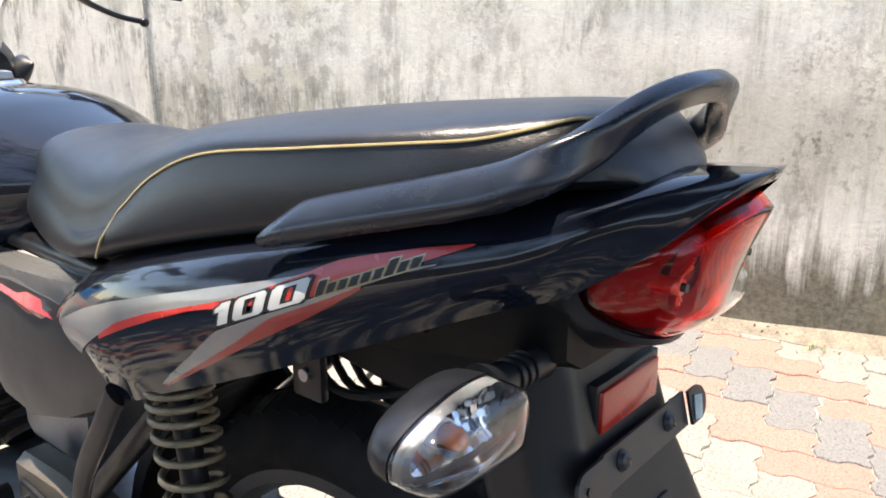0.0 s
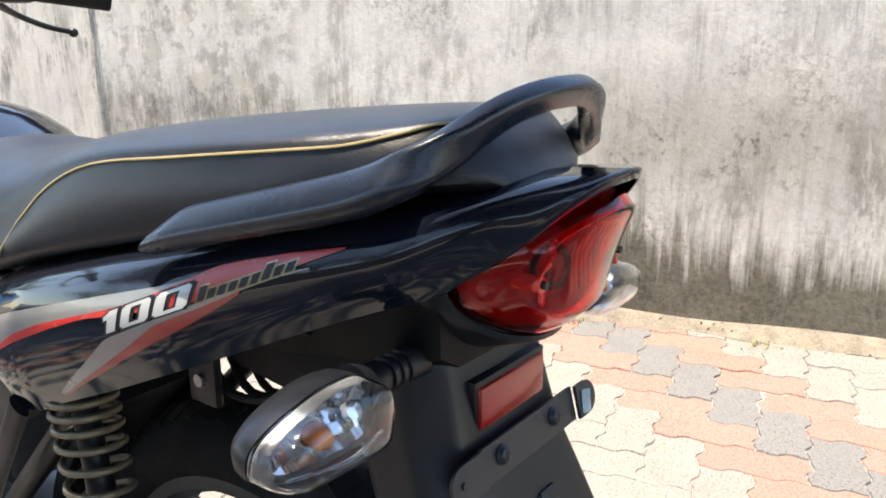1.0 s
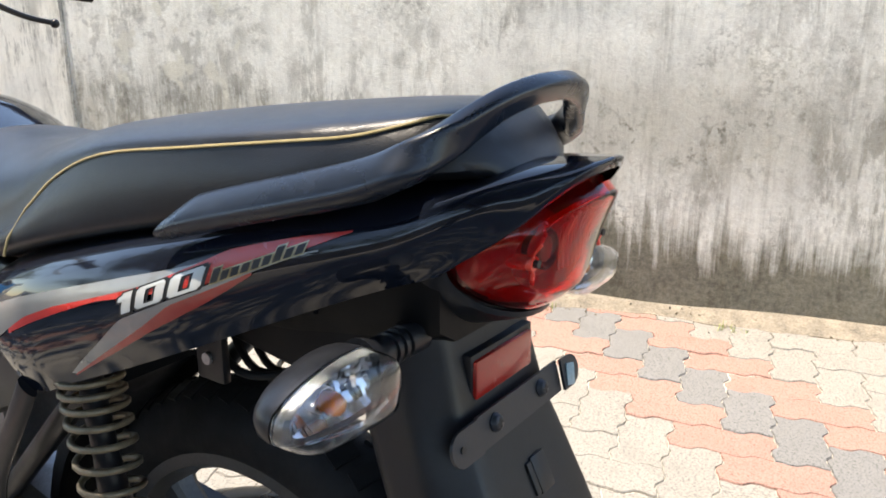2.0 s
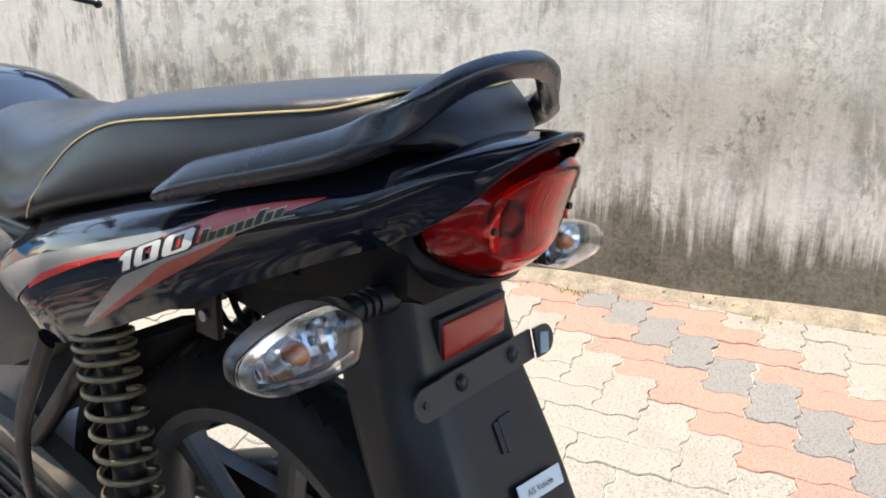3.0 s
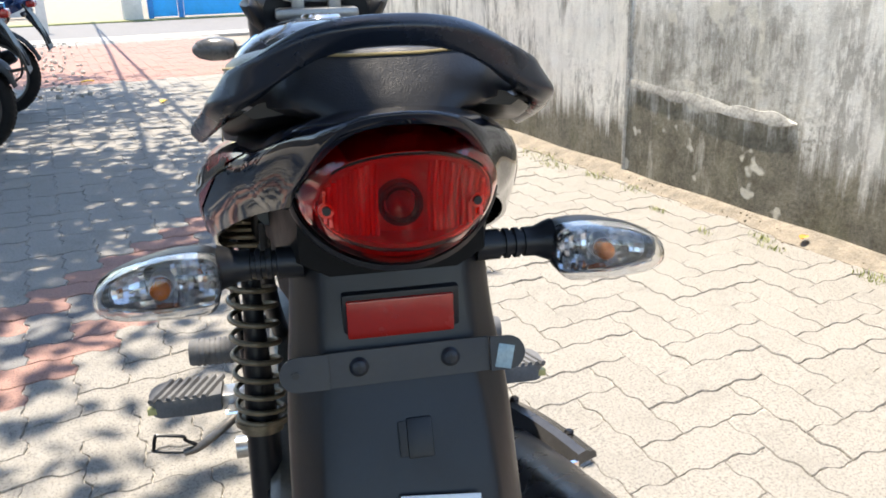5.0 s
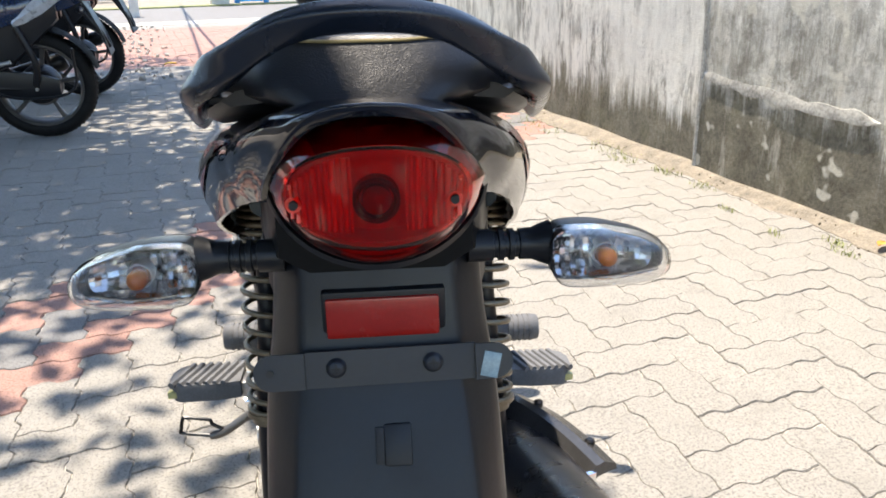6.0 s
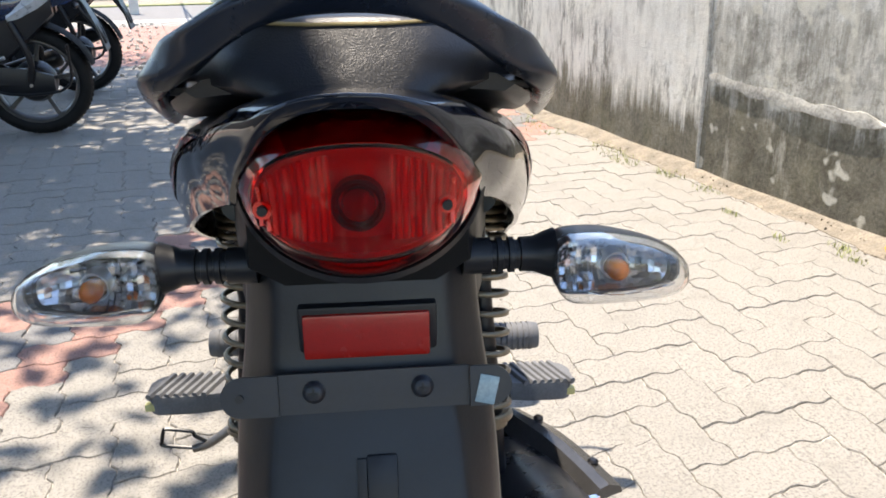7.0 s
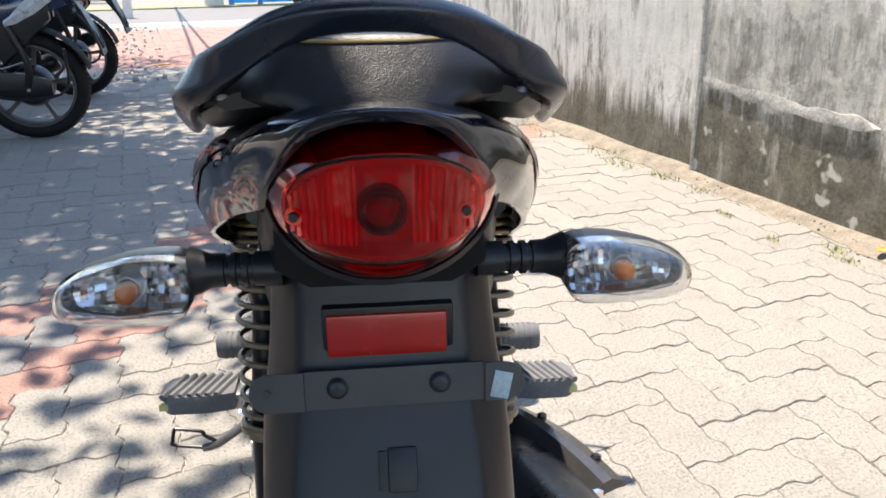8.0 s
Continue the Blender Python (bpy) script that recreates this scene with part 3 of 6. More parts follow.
tagged(part("unseen_wall_west", b, plain("unseen_wall_plaster", (0.20, 0.175, 0.145), 0.9, 0, 0.3, 3, 0.4, 40)), "unseen brown plaster wall added to darken reflections in the left panels", "wall", kind="structure")

# concrete post and loose rubble by the lane
b = bmesh.new()
box(b, 0.36, 0.52, 15.62, 15.78, 0.0, 1.15, 0.012)
tagged(part("concrete_post", b, WHITE_WASH), "square weathered concrete post beside the lane", "post")
b = bmesh.new()
rub = random.Random(31)
for k in range(150):
    x, y, r = rub.gauss(0.35, 0.22), rub.uniform(7.0, 13.2), rub.uniform(0.008, 0.035)
    m = Matrix.Translation((x, y, r * 0.4)) @ Euler((rub.uniform(0, 3), rub.uniform(0, 3), rub.uniform(0, 3))).to_matrix().to_4x4() @ Matrix.Diagonal((1, rub.uniform(0.6, 1), rub.uniform(0.4, 0.7), 1))
    bmesh.ops.create_icosphere(b, subdivisions=1, radius=r, matrix=m)
tagged(part("rubble", b, plain("pale_rubble", (0.38, 0.36, 0.32), 0.9, 0, 0.3, 30), angle=20), "scattered pale stones and rubble on the paving", "rubble", kind="stuff")


# ---- trees that shade the yard ----
def tree(name, m, height, spread, leaves, seed, label, limbs=9, lean=(0, 0), long=1.0, puff=0.62, even=False):
    rnd = random.Random(seed)
    root = thing(name, m, label, "tree")
    b = bmesh.new()
    th = height * 0.45
    tube(b, [(0, 0, -0.1), (0.06, 0.03, th * 0.4), (0.0, 0.1, th)], [0.17, 0.13, 0.10], 12, 5)
    tips = []
    for k in range(limbs):
        a = 2 * math.pi * k / limbs + rnd.uniform(-0.3, 0.3)
        r = spread * math.sqrt(rnd.uniform(0.03, 1.0))
        u, w = (rnd.uniform(-1, 1), rnd.uniform(-1, 1)) if even else (math.cos(a) * r / spread, math.sin(a) * r / spread)
        e = Vector((lean[0] + u * spread, lean[1] + w * spread * long, height * rnd.uniform(0.68, 1.0)))
        s = Vector((0, 0.1, th * rnd.uniform(0.8, 1.0)))
        mid = s.lerp(e, 0.5) + Vector((0, 0, 0.3))
        tube(b, [s, mid, e], [0.07, 0.045, 0.015], 7, 4)
        tips += [e, e.lerp(mid, 0.3) if even else mid, s.lerp(e, 0.85 if even else 0.75) + Vector((rnd.uniform(-.5, .5), rnd.uniform(-.5, .5), rnd.uniform(0, .4)))]
    part("trunk", b, BARK, root)
    verts, faces = [], []
    for k in range(leaves):
        c = rnd.choice(tips)
        p = c + Vector((rnd.gauss(0, puff), rnd.gauss(0, puff), rnd.gauss(0, 0.34)))
        d = Vector((rnd.gauss(0, 1), rnd.gauss(0, 1), rnd.gauss(0, 0.6))).normalized()
        s = d.cross(Vector((rnd.gauss(0, 1), rnd.gauss(0, 1), rnd.gauss(0, 1)))).normalized()
        ln, w = rnd.uniform(0.09, 0.17), rnd.uniform(0.025, 0.05)
        i = len(verts)
        verts += [p, p + d * ln * 0.5 + s * w, p + d * ln, p + d * ln * 0.5 - s * w]
        faces.append((i, i + 1, i + 2, i + 3))
    me = bpy.data.meshes.new("crown")
    me.from_pydata(verts, [], faces)
    me.materials.append(LEAF)
    crown = new("crown", me)
    crown.parent = root
    return root


tree("tree", pose(-2.4, 5.8, 0), 5.2, 1.75, 25000, 3, "broad leafy shade tree standing beside the paved yard", 64, (1.60, 0.75), 1.95, 0.36, True)
# two unseen trees, added to shade the ground mirrored in panels and lamp
tree("tree", pose(-3.6, -0.3, 0), 5.0, 2.2, 21000, 5, "unseen leafy tree added to shade the ground left of the motorcycle", 50, (1.35, 0.65), 0.8, 0.36, True)
tree("tree", pose(-1.2, -2.9, 0), 5.0, 1.25, 7000, 9, "unseen leafy tree added to shade the ground behind the motorcycle", 36, (0.95, 2.1), 1.25, 0.26, True)
far = tree("tree", pose(-9.5, -1.0, 0), 6.5, 3.2, 5200, 8, "leafy green tree at the edge of the yard")
for x, y, r in ((-11, 5.5, 70), (-8.5, -7.5, 190), (-13, 12, 300), (-5, 24, 20), (6, 25, 150)):
    copy_thing(far, pose(x, y, 0, 0, 0, r))

# climbing shrub beside the gate
shrub = thing("climbing_shrub", pose(5.30, 18.55, 0), "green climbing shrub beside the blue gate", "shrub")
rs = random.Random(14)
for k in range(5):
    b = bmesh.new()
    x = -0.16 + 0.08 * k
    tube(b, [(x * 0.5, 0.1, -0.02), (x + rs.uniform(-.1, .1), 0.12, 0.8), (x * 1.2, 0.1, 1.6), (x * 1.4 + rs.uniform(-.1, .1), 0.12, 2.3)], [0.018, 0.014, 0.010, 0.005], 7, 4)
    part("stem", b, BARK, shrub)
verts, faces = [], []
for k in range(1500):
    z = rs.uniform(0.25, 2.45)
    p = Vector((rs.gauss(0, 0.15 + 0.05 * math.sin(z * 5)), rs.gauss(0.08, 0.07), z))
    d = Vector((rs.gauss(0, 1), rs.gauss(0, 1), rs.gauss(-0.4, 0.8))).normalized()
    q = d.cross(Vector((rs.gauss(0, 1), rs.gauss(0, 1), rs.gauss(0, 1)))).normalized()
    ln, w = rs.uniform(0.05, 0.11), rs.uniform(0.018, 0.036)
    i = len(verts)
    verts += [p, p + d * ln * 0.5 + q * w, p + d * ln, p + d * ln * 0.5 - q * w]
    faces.append((i, i + 1, i + 2, i + 3))
me = bpy.data.meshes.new("foliage")
me.from_pydata(verts, [], faces)
me.materials.append(LEAF)
new("foliage", me).parent = shrub

# service cables over the yard
for k, (xa, xb) in enumerate(((1.125, 0.485), (1.095, 0.925))):
    b = bmesh.new()
    tube(b, [(xa, 19.6, 4.3), ((xa + xb) / 2, 10.0, 4.0), (xb, 4.0, 4.2)], 0.019, 8, 6)
    tagged(part("overhead_cable", b, RUBBER), "black service cable strung high over the yard", "cable", "overhead cables")

# ---- the motorcycle: x to its right, y ahead, z up, from under the tail ----
bike = thing("motorcycle", pose(0.618, 0.183, 0, 0, 0, -14.8), "black commuter motorcycle with red and silver stripes on its stand", "motorcycle")

# seat: y, half width at the foot, half width at the piping, foot z, piping z, crown z
SEAT = [
    (-0.0335, 0.022, 0.020, 0.8785, 0.9080, 0.9100),
    (-0.0320, 0.038, 0.034, 0.8780, 0.9085, 0.9120),
    (-0.0270, 0.054, 0.049, 0.8765, 0.9088, 0.9132),
    (-0.0165, 0.068, 0.062, 0.8750, 0.9088, 0.9140),
    (0.0060, 0.083, 0.0765, 0.8720, 0.9035, 0.9140),
    (0.0380, 0.097, 0.0915, 0.8600, 0.8965, 0.9130),
    (0.080, 0.113, 0.106, 0.847, 0.8920, 0.910),
    (0.170, 0.124, 0.116, 0.828, 0.8815, 0.902),
    (0.270, 0.132, 0.119, 0.806, 0.868, 0.891),
    (0.335, 0.137, 0.121, 0.790, 0.844, 0.882),
    (0.380, 0.140, 0.126, 0.778, 0.812, 0.874),
    (0.420, 0.139, 0.127, 0.767, 0.790, 0.863),
    (0.470, 0.130, 0.122, 0.753, 0.782, 0.854),
    (0.530, 0.117, 0.108, 0.745, 0.790, 0.851),
    (0.590, 0.104, 0.092, 0.748, 0.800, 0.853),
    (0.640, 0.092, 0.078, 0.758, 0.806, 0.850),
    (0.680, 0.074, 0.060, 0.775, 0.810, 0.838),
    (0.700, 0.050, 0.040, 0.790, 0.808, 0.822),
]
rows = spline(SEAT, 4)


def back_y(y, foot, z):
    """The rear of the seat leans: its foot stands further back than its top."""
    w = min(1.0, max(0.0, (0.05 - y) / 0.083))
    return y + w * w * (0.85 * (z - foot) - 0.014)


def seat_ring(r):
    y, hw, hp, zf, zp, zc = r
    half = [(hw * 0.80, zf - 0.004), (hw * 0.985, zf + 0.002), (hw, zf + 0.008)]
    for k in range(1, 6):
        t = k / 6
        half.append((hw + (hp - hw) * t + 0.004 * math.sin(math.pi * t), zf + 0.008 + (zp - zf - 0.008) * t))
    half.append((hp, zp))
    for k in range(1, 8):
        a = math.pi / 2 * k / 8
        half.append((hp * math.cos(a) ** 0.8, zp + (zc - zp) * math.sin(a) ** 0.9))
    left = [(-x, back_y(y, zf, z), z) for x, z in half]
    right = [(x, back_y(y, zf, z), z) for x, z in half[::-1]]
    return left + [(0, back_y(y, zf, zc), zc)] + right


bm = bmesh.new()
loft(bm, [seat_ring(r) for r in rows])
seat = part("seat", bm, LEATHER, bike, "long black leatherette seat", 60)
for sgn in (-1, 1):
    pts = [(sgn * (r[2] + 0.0008), back_y(r[0], r[3], r[4] + 0.0006) - 0.0004, r[4] + 0.0006) for r in rows if r[0] <= 0.386]
    pts += [(sgn * 0.1412, 0.389, 0.788), (sgn * 0.1426, 0.393, 0.779), (sgn * 0.1424, 0.398, 0.771)]
    bm = bmesh.new()
    tube(bm, pts, 0.0011, 6, 1)
    part("piping", bm, GOLD, seat, "thin gold piping")
bm = bmesh.new()
tube(bm, [(x, back_y(-0.0335, 0.8785, 0.9088) - 0.0006, 0.9086) for x in (-0.0208, -0.010, 0, 0.010, 0.0208)], 0.0011, 6, 3)
part("piping", bm, GOLD, seat, "thin gold piping")

# tail panels, one for each side, meeting over the lamp: for each station the points from the foot up to the crown, (x, y, z)
def level(y, *xz):
    """A station at one y: foot, lower, middle, shoulder, top, then inwards below the seat."""
    (tx, tz) = xz[-1]
    return [(x, y, z) for x, z in xz] + [(tx - 0.026, y, tz + 0.006), (tx - 0.060, y, tz + 0.010), (0.030, y, tz + 0.010)]


TAIL = [
    level(0.500, (0.132, 0.684), (0.136, 0.688), (0.138, 0.692), (0.137, 0.697), (0.134, 0.700)),
    level(0.470, (0.138, 0.676), (0.146, 0.688), (0.149, 0.700), (0.143, 0.716), (0.130, 0.728)),
    level(0.430, (0.141, 0.662), (0.152, 0.688), (0.156, 0.710), (0.147, 0.735), (0.128, 0.752)),
    level(0.390, (0.146, 0.652), (0.159, 0.688), (0.161, 0.720), (0.149, 0.750), (0.127, 0.768)),
    level(0.350, (0.147, 0.658), (0.161, 0.695), (0.162, 0.733), (0.149, 0.763), (0.126, 0.780)),
    level(0.300, (0.145, 0.680), (0.157, 0.714), (0.158, 0.748), (0.146, 0.776), (0.124, 0.792)),
    level(0.230, (0.140, 0.709), (0.149, 0.738), (0.150, 0.768), (0.139, 0.793), (0.120, 0.808)),
    level(0.160, (0.130, 0.739), (0.137, 0.763), (0.138, 0.788), (0.129, 0.810), (0.113, 0.823)),
    [(0.112, 0.092, 0.768), (0.1185, 0.090, 0.788), (0.120, 0.090, 0.808), (0.113, 0.090, 0.827), (0.101, 0.088, 0.838), (0.078, 0.086, 0.846), (0.042, 0.084, 0.850), (0.0, 0.084, 0.852)],
    [(0.095, 0.044, 0.788), (0.103, 0.040, 0.804), (0.105, 0.037, 0.820), (0.100, 0.034, 0.835), (0.089, 0.030, 0.847), (0.069, 0.024, 0.857), (0.038, 0.016, 0.865), (0.0, 0.012, 0.868)],
    [(0.084, 0.014, 0.799), (0.090, 0.006, 0.813), (0.091, -0.002, 0.828), (0.086, -0.012, 0.843), (0.076, -0.024, 0.857), (0.060, -0.038, 0.869), (0.034, -0.048, 0.8770), (0.0, -0.053, 0.880)],
    [(0.0772, -0.003, 0.8045), (0.0768, -0.018, 0.8195), (0.0720, -0.035, 0.8350), (0.0645, -0.051, 0.8505), (0.0548, -0.066, 0.8645), (0.0408, -0.0795, 0.8755), (0.0222, -0.0875, 0.8815), (0.0, -0.0905, 0.8835)],
    [(0.0745, -0.012, 0.8080), (0.0705, -0.030, 0.8220), (0.0642, -0.050, 0.8365), (0.0562, -0.066, 0.8510), (0.0467, -0.0790, 0.8645), (0.0346, -0.0905, 0.8760), (0.0190, -0.0975, 0.8820), (0.0, -0.0998, 0.8838)],
    [(0.0738, -0.0130, 0.8072), (0.0696, -0.0315, 0.8208), (0.0630, -0.0515, 0.8348), (0.0548, -0.0675, 0.8488), (0.0452, -0.0803, 0.8618), (0.0332, -0.0912, 0.8725), (0.0180, -0.0980, 0.8785), (0.0, -0.1003, 0.8802)],
]
tail_rows = [r.reshape(8, 3) for r in spline([np.array(st).ravel() for st in TAIL], 6)]
TAIL_FACE = [[tuple(q) for q in spline([tuple(p) for p in st], 4)] for st in tail_rows]
probe = bmesh.new()
loft(probe, TAIL_FACE, False, False)
TAIL_SKIN = BVHTree.FromBMesh(probe)
probe.free()


def panel_x(y, z):
    """The half width of the tail panel at a place on its face."""
    hit = TAIL_SKIN.ray_cast(Vector((0.4, y, z)), Vector((-1, 0, 0)))[0]
    if hit is None:
        hit = TAIL_SKIN.find_nearest(Vector((0.16, y, z)))[0]
    return hit.x


FULLER = [(0.02, 0.0), (0.05, 0.004), (0.09, 0.006), (0.16, 0.009), (0.23, 0.007), (0.30, 0.003), (0.36, 0.0)]


def fuller(y, sgn):
    """The left panel stands out a little further than the right one."""
    return interp(y, FULLER) * (1.0 if sgn < 0 else -0.25)


def panel_rings(sgn):
    out = []
    for face in TAIL_FACE:
        wide = [(x + fuller(y, sgn) * min(1.0, max(0.0, x / 0.09)), y, z) for x, y, z in face]
        ring = [(sgn * max(0.0002, x), y, z) for x, y, z in wide]
        inner = [(sgn * (x - 0.0035), y + 0.0012, z - 0.0035 * max(0.0, 1 - x / 0.10)) for x, y, z in wide[::-1]]
        out.append(ring + inner)
    return out


def on_skin(y, z, sgn, lift):
    """A point of the decals' plan laid on the panel."""
    return Vector((sgn * (panel_x(y, z) + fuller(y, sgn) + lift), y, z))


def band(y0, y1, low, high, sgn, lift=0.0012, n=40, rows_n=5):
    """A sticker on the panel's face between two lines z(y)."""
    b = bmesh.new()
    g = []
    for i in range(n + 1):
        y = y0 + (y1 - y0) * i / n
        a, c = interp(y, low), interp(y, high)
        if c < a:
            c = a
        col = []
        for k in range(rows_n + 1):
            z = a + (c - a) * k / rows_n
            col.append(b.verts.new(on_skin(y, z, sgn, lift)))
        g.append(col)
    for i in range(n):
        for k in range(rows_n):
            b.faces.new((g[i][k], g[i + 1][k], g[i + 1][k + 1], g[i][k + 1]))
    return b


def lettering(text, size, shear, place, material, parent, name, extrude=0.0, label="", bold=0.0):
    """Built-in font turned into a mesh and laid by place(u, v) -> point."""
    cu = bpy.data.curves.new("lettering", "FONT")
    cu.body, cu.size, cu.shear, cu.offset, cu.extrude = text, size, shear, bold, extrude
    cu.resolution_u = 3
    ob = bpy.data.objects.new("lettering", cu)
    scene.collection.objects.link(ob)
    bpy.context.view_layer.update()
    me = bpy.data.meshes.new_from_object(ob.evaluated_get(bpy.context.evaluated_depsgraph_get()))
    bpy.data.objects.remove(ob)
    b = bmesh.new()
    b.from_mesh(me)
    us, ws = [v.co.x for v in b.verts], [v.co.y for v in b.verts]
    step = size / 9
    for lo, hi, axis in ((min(us), max(us), 0), (min(ws), max(ws), 1)):
        for k in range(1, int((hi - lo) / step) + 1):
            co, no = [0, 0, 0], [0, 0, 0]
            co[axis], no[axis] = lo + k * step, 1
            bmesh.ops.bisect_plane(b, geom=b.verts[:] + b.edges[:] + b.faces[:], plane_co=co, plane_no=no)
    b.to_mesh(me)
    b.free()
    for v in me.vertices:
        v.co = place(v.co.x, v.co.y)
    me.materials.clear()
    me.materials.append(material)
    me.name = name
    out = new(name, me)
    out.parent = parent
    return tagged(out, label) if label else out


for sgn in (-1, 1):
    bm = bmesh.new()
    loft(bm, panel_rings(sgn))
    panel = part("tail_panel", bm, BLACK_GLOSS, bike, "glossy black tail panel with silver and red stripes", 40)
    # silver sweep, red sweep, lower silver and dark red wedges
    SIL_TOP = [(0.132, 0.810), (0.163, 0.801), (0.215, 0.787), (0.289, 0.766), (0.347, 0.749), (0.399, 0.731), (0.478, 0.697)]
    RED_TOP = [(0.031, 0.839), (0.064, 0.833), (0.101, 0.824), (0.118, 0.819), (0.137, 0.809), (0.182, 0.788), (0.208, 0.779), (0.252, 0.765), (0.296, 0.751), (0.336, 0.735), (0.360, 0.721), (0.40, 0.697), (0.43, 0.678)]
    RED_LOW = [(0.031, 0.838), (0.068, 0.822), (0.112, 0.804), (0.135, 0.793), (0.200, 0.776), (0.236, 0.767), (0.282, 0.750), (0.326, 0.732), (0.363, 0.715), (0.40, 0.690), (0.43, 0.668)]
    part("stripe", band(0.134, 0.455, RED_TOP, SIL_TOP, sgn), SILVER, panel, "silver stripe")
    part("stripe", band(0.031, 0.365, RED_LOW, RED_TOP, sgn), RED_DECAL, panel, "red stripe")
    LOW_TOP = [(0.050, 0.826), (0.071, 0.820), (0.111, 0.803), (0.135, 0.792), (0.203, 0.761), (0.212, 0.757), (0.243, 0.731), (0.275, 0.707), (0.294, 0.692)]
    LOW_LOW = [(0.051, 0.825), (0.071, 0.818), (0.096, 0.807), (0.127, 0.792), (0.162, 0.776), (0.192, 0.754), (0.221, 0.735), (0.290, 0.6915)]
    part("stripe", band(0.050, 0.294, LOW_LOW, LOW_TOP, sgn), SILVER, panel, "silver wedge")
    DRK_LOW = [(0.096, 0.805), (0.112, 0.794), (0.134, 0.780), (0.180, 0.754), (0.227, 0.726), (0.296, 0.687)]
    part("stripe", band(0.096, 0.290, DRK_LOW, LOW_LOW, sgn), DARK_RED_DECAL, panel, "dark red wedge")

    def on_panel(u, v, y0=0.209, z0=0.7610, tilt=0.41, lift=0.0022, s=sgn):
        if s < 0:
            y, z = y0 - u, z0 + v + u * tilt
        else:
            y, z = y0 - 0.080 + u, z0 + 0.033 + v - u * tilt
        return on_skin(y, z, s, lift)
    # squared block figures: strokes as quads in letter units
    ONE = [((0.05, 0.62), (0.30, 0.62), (0.30, 1.0), (0.05, 0.82)), ((0.18, 0.0), (0.46, 0.0), (0.46, 1.0), (0.18, 1.0))]
    NOUGHT = [((0.0, 0.10), (0.26, 0.10), (0.26, 0.90), (0.0, 0.90)), ((0.54, 0.10), (0.80, 0.10), (0.80, 0.90), (0.54, 0.90)),
              ((0.08, 0.0), (0.72, 0.0), (0.80, 0.16), (0.0, 0.16)), ((0.0, 0.84), (0.80, 0.84), (0.72, 1.0), (0.08, 1.0))]
    for shape, start in ((ONE, 0.0), (NOUGHT, 0.60), (NOUGHT, 1.52)):
        for mat_k, grow, lift, nm in ((INK, 0.08, 0.0016, "figure_edge"), (WHITE_DECAL, 0.0, 0.0022, "figure")):
            b = bmesh.new()
            for quad in shape:
                mu, mv = sum(q[0] for q in quad) / 4, sum(q[1] for q in quad) / 4
                quad = [(u + math.copysign(grow, u - mu), v + math.copysign(grow, v - mv)) for u, v in quad]
                g = [[None] * 5 for _ in range(5)]
                for i in range(5):
                    for j in range(5):
                        p, q = i / 4, j / 4
                        u = (1 - q) * ((1 - p) * quad[0][0] + p * quad[1][0]) + q * ((1 - p) * quad[3][0] + p * quad[2][0])
                        v = (1 - q) * ((1 - p) * quad[0][1] + p * quad[1][1]) + q * ((1 - p) * quad[3][1] + p * quad[2][1])
                        g[i][j] = b.verts.new(on_panel((start + u + 0.10 * v) * 0.0345 - 0.005, v * 0.0150 + 0.0005, lift=lift))
                for i in range(4):
                    for j in range(4):
                        b.faces.new((g[i][j], g[i + 1][j], g[i + 1][j + 1], g[i][j + 1]))
            part(nm, b, mat_k, panel, "pale squared figures 100" if nm == "figure" and start == 0.0 else "")
    # row of small gold-edged slanted blocks after the figures
    for k in range(9):
        tall = 0.0098 if k in (0, 6) else 0.0066
        for mat_k, grow, lift in ((GOLD_DECAL, 0.0006, 0.0016), (INK, -0.0003, 0.0021)):
            b = bmesh.new()
            base_u = 0.082 if sgn < 0 else 0.093
            u0, u1 = base_u + 0.0076 * k - grow, base_u + 0.0076 * k + 0.0062 + grow
            cols = [[b.verts.new(on_panel(u0 + (u1 - u0) * p / 2 + v * 0.25, v + 0.001, lift=lift)) for v in (-grow, tall / 2, tall + grow)] for p in range(3)]
            for p in range(2):
                for q in range(2):
                    b.faces.new((cols[p][q], cols[p + 1][q], cols[p + 1][q + 1], cols[p][q + 1]))
            part("name_block", b, mat_k, panel)

# dark filling under the tail panels, shade included in its colour
bm = bmesh.new()
rings = []
for y, hw, z0, z1 in ((0.20, 0.098, 0.735, 0.806), (0.10, 0.092, 0.742, 0.826), (0.05, 0.082, 0.746, 0.842), (0.015, 0.074, 0.748, 0.852), (-0.012, 0.066, 0.755, 0.862)):
    rings.append([(-hw, y, z0 + 0.012), (-hw, y, z1 - 0.012), (-hw + 0.02, y, z1), (hw - 0.02, y, z1), (hw, y, z1 - 0.012), (hw, y, z0 + 0.012), (hw - 0.02, y, z0), (-hw + 0.02, y, z0)])
loft(bm, rings)
part("tail_housing", bm, UNDERSHADE_BLACK, bike, "black plastic tail housing", 60)
bm = bmesh.new()
rings = []
for y, hw, z0, z1 in ((0.175, 0.088, 0.722, 0.760), (0.12, 0.090, 0.716, 0.775), (0.06, 0.084, 0.712, 0.790), (0.02, 0.074, 0.712, 0.800)):
    rings.append([(-hw, y, z0 + 0.010), (-hw, y, z1), (hw, y, z1), (hw, y, z0 + 0.010), (hw - 0.012, y, z0), (-hw + 0.012, y, z0)])
loft(bm, rings)
part("undertray", bm, UNDERSHADE_BLACK, bike)


# tail lamp: an oval face with a creased edge, its flanks wrapped forward round the tail
LAMP_X = 0.0025


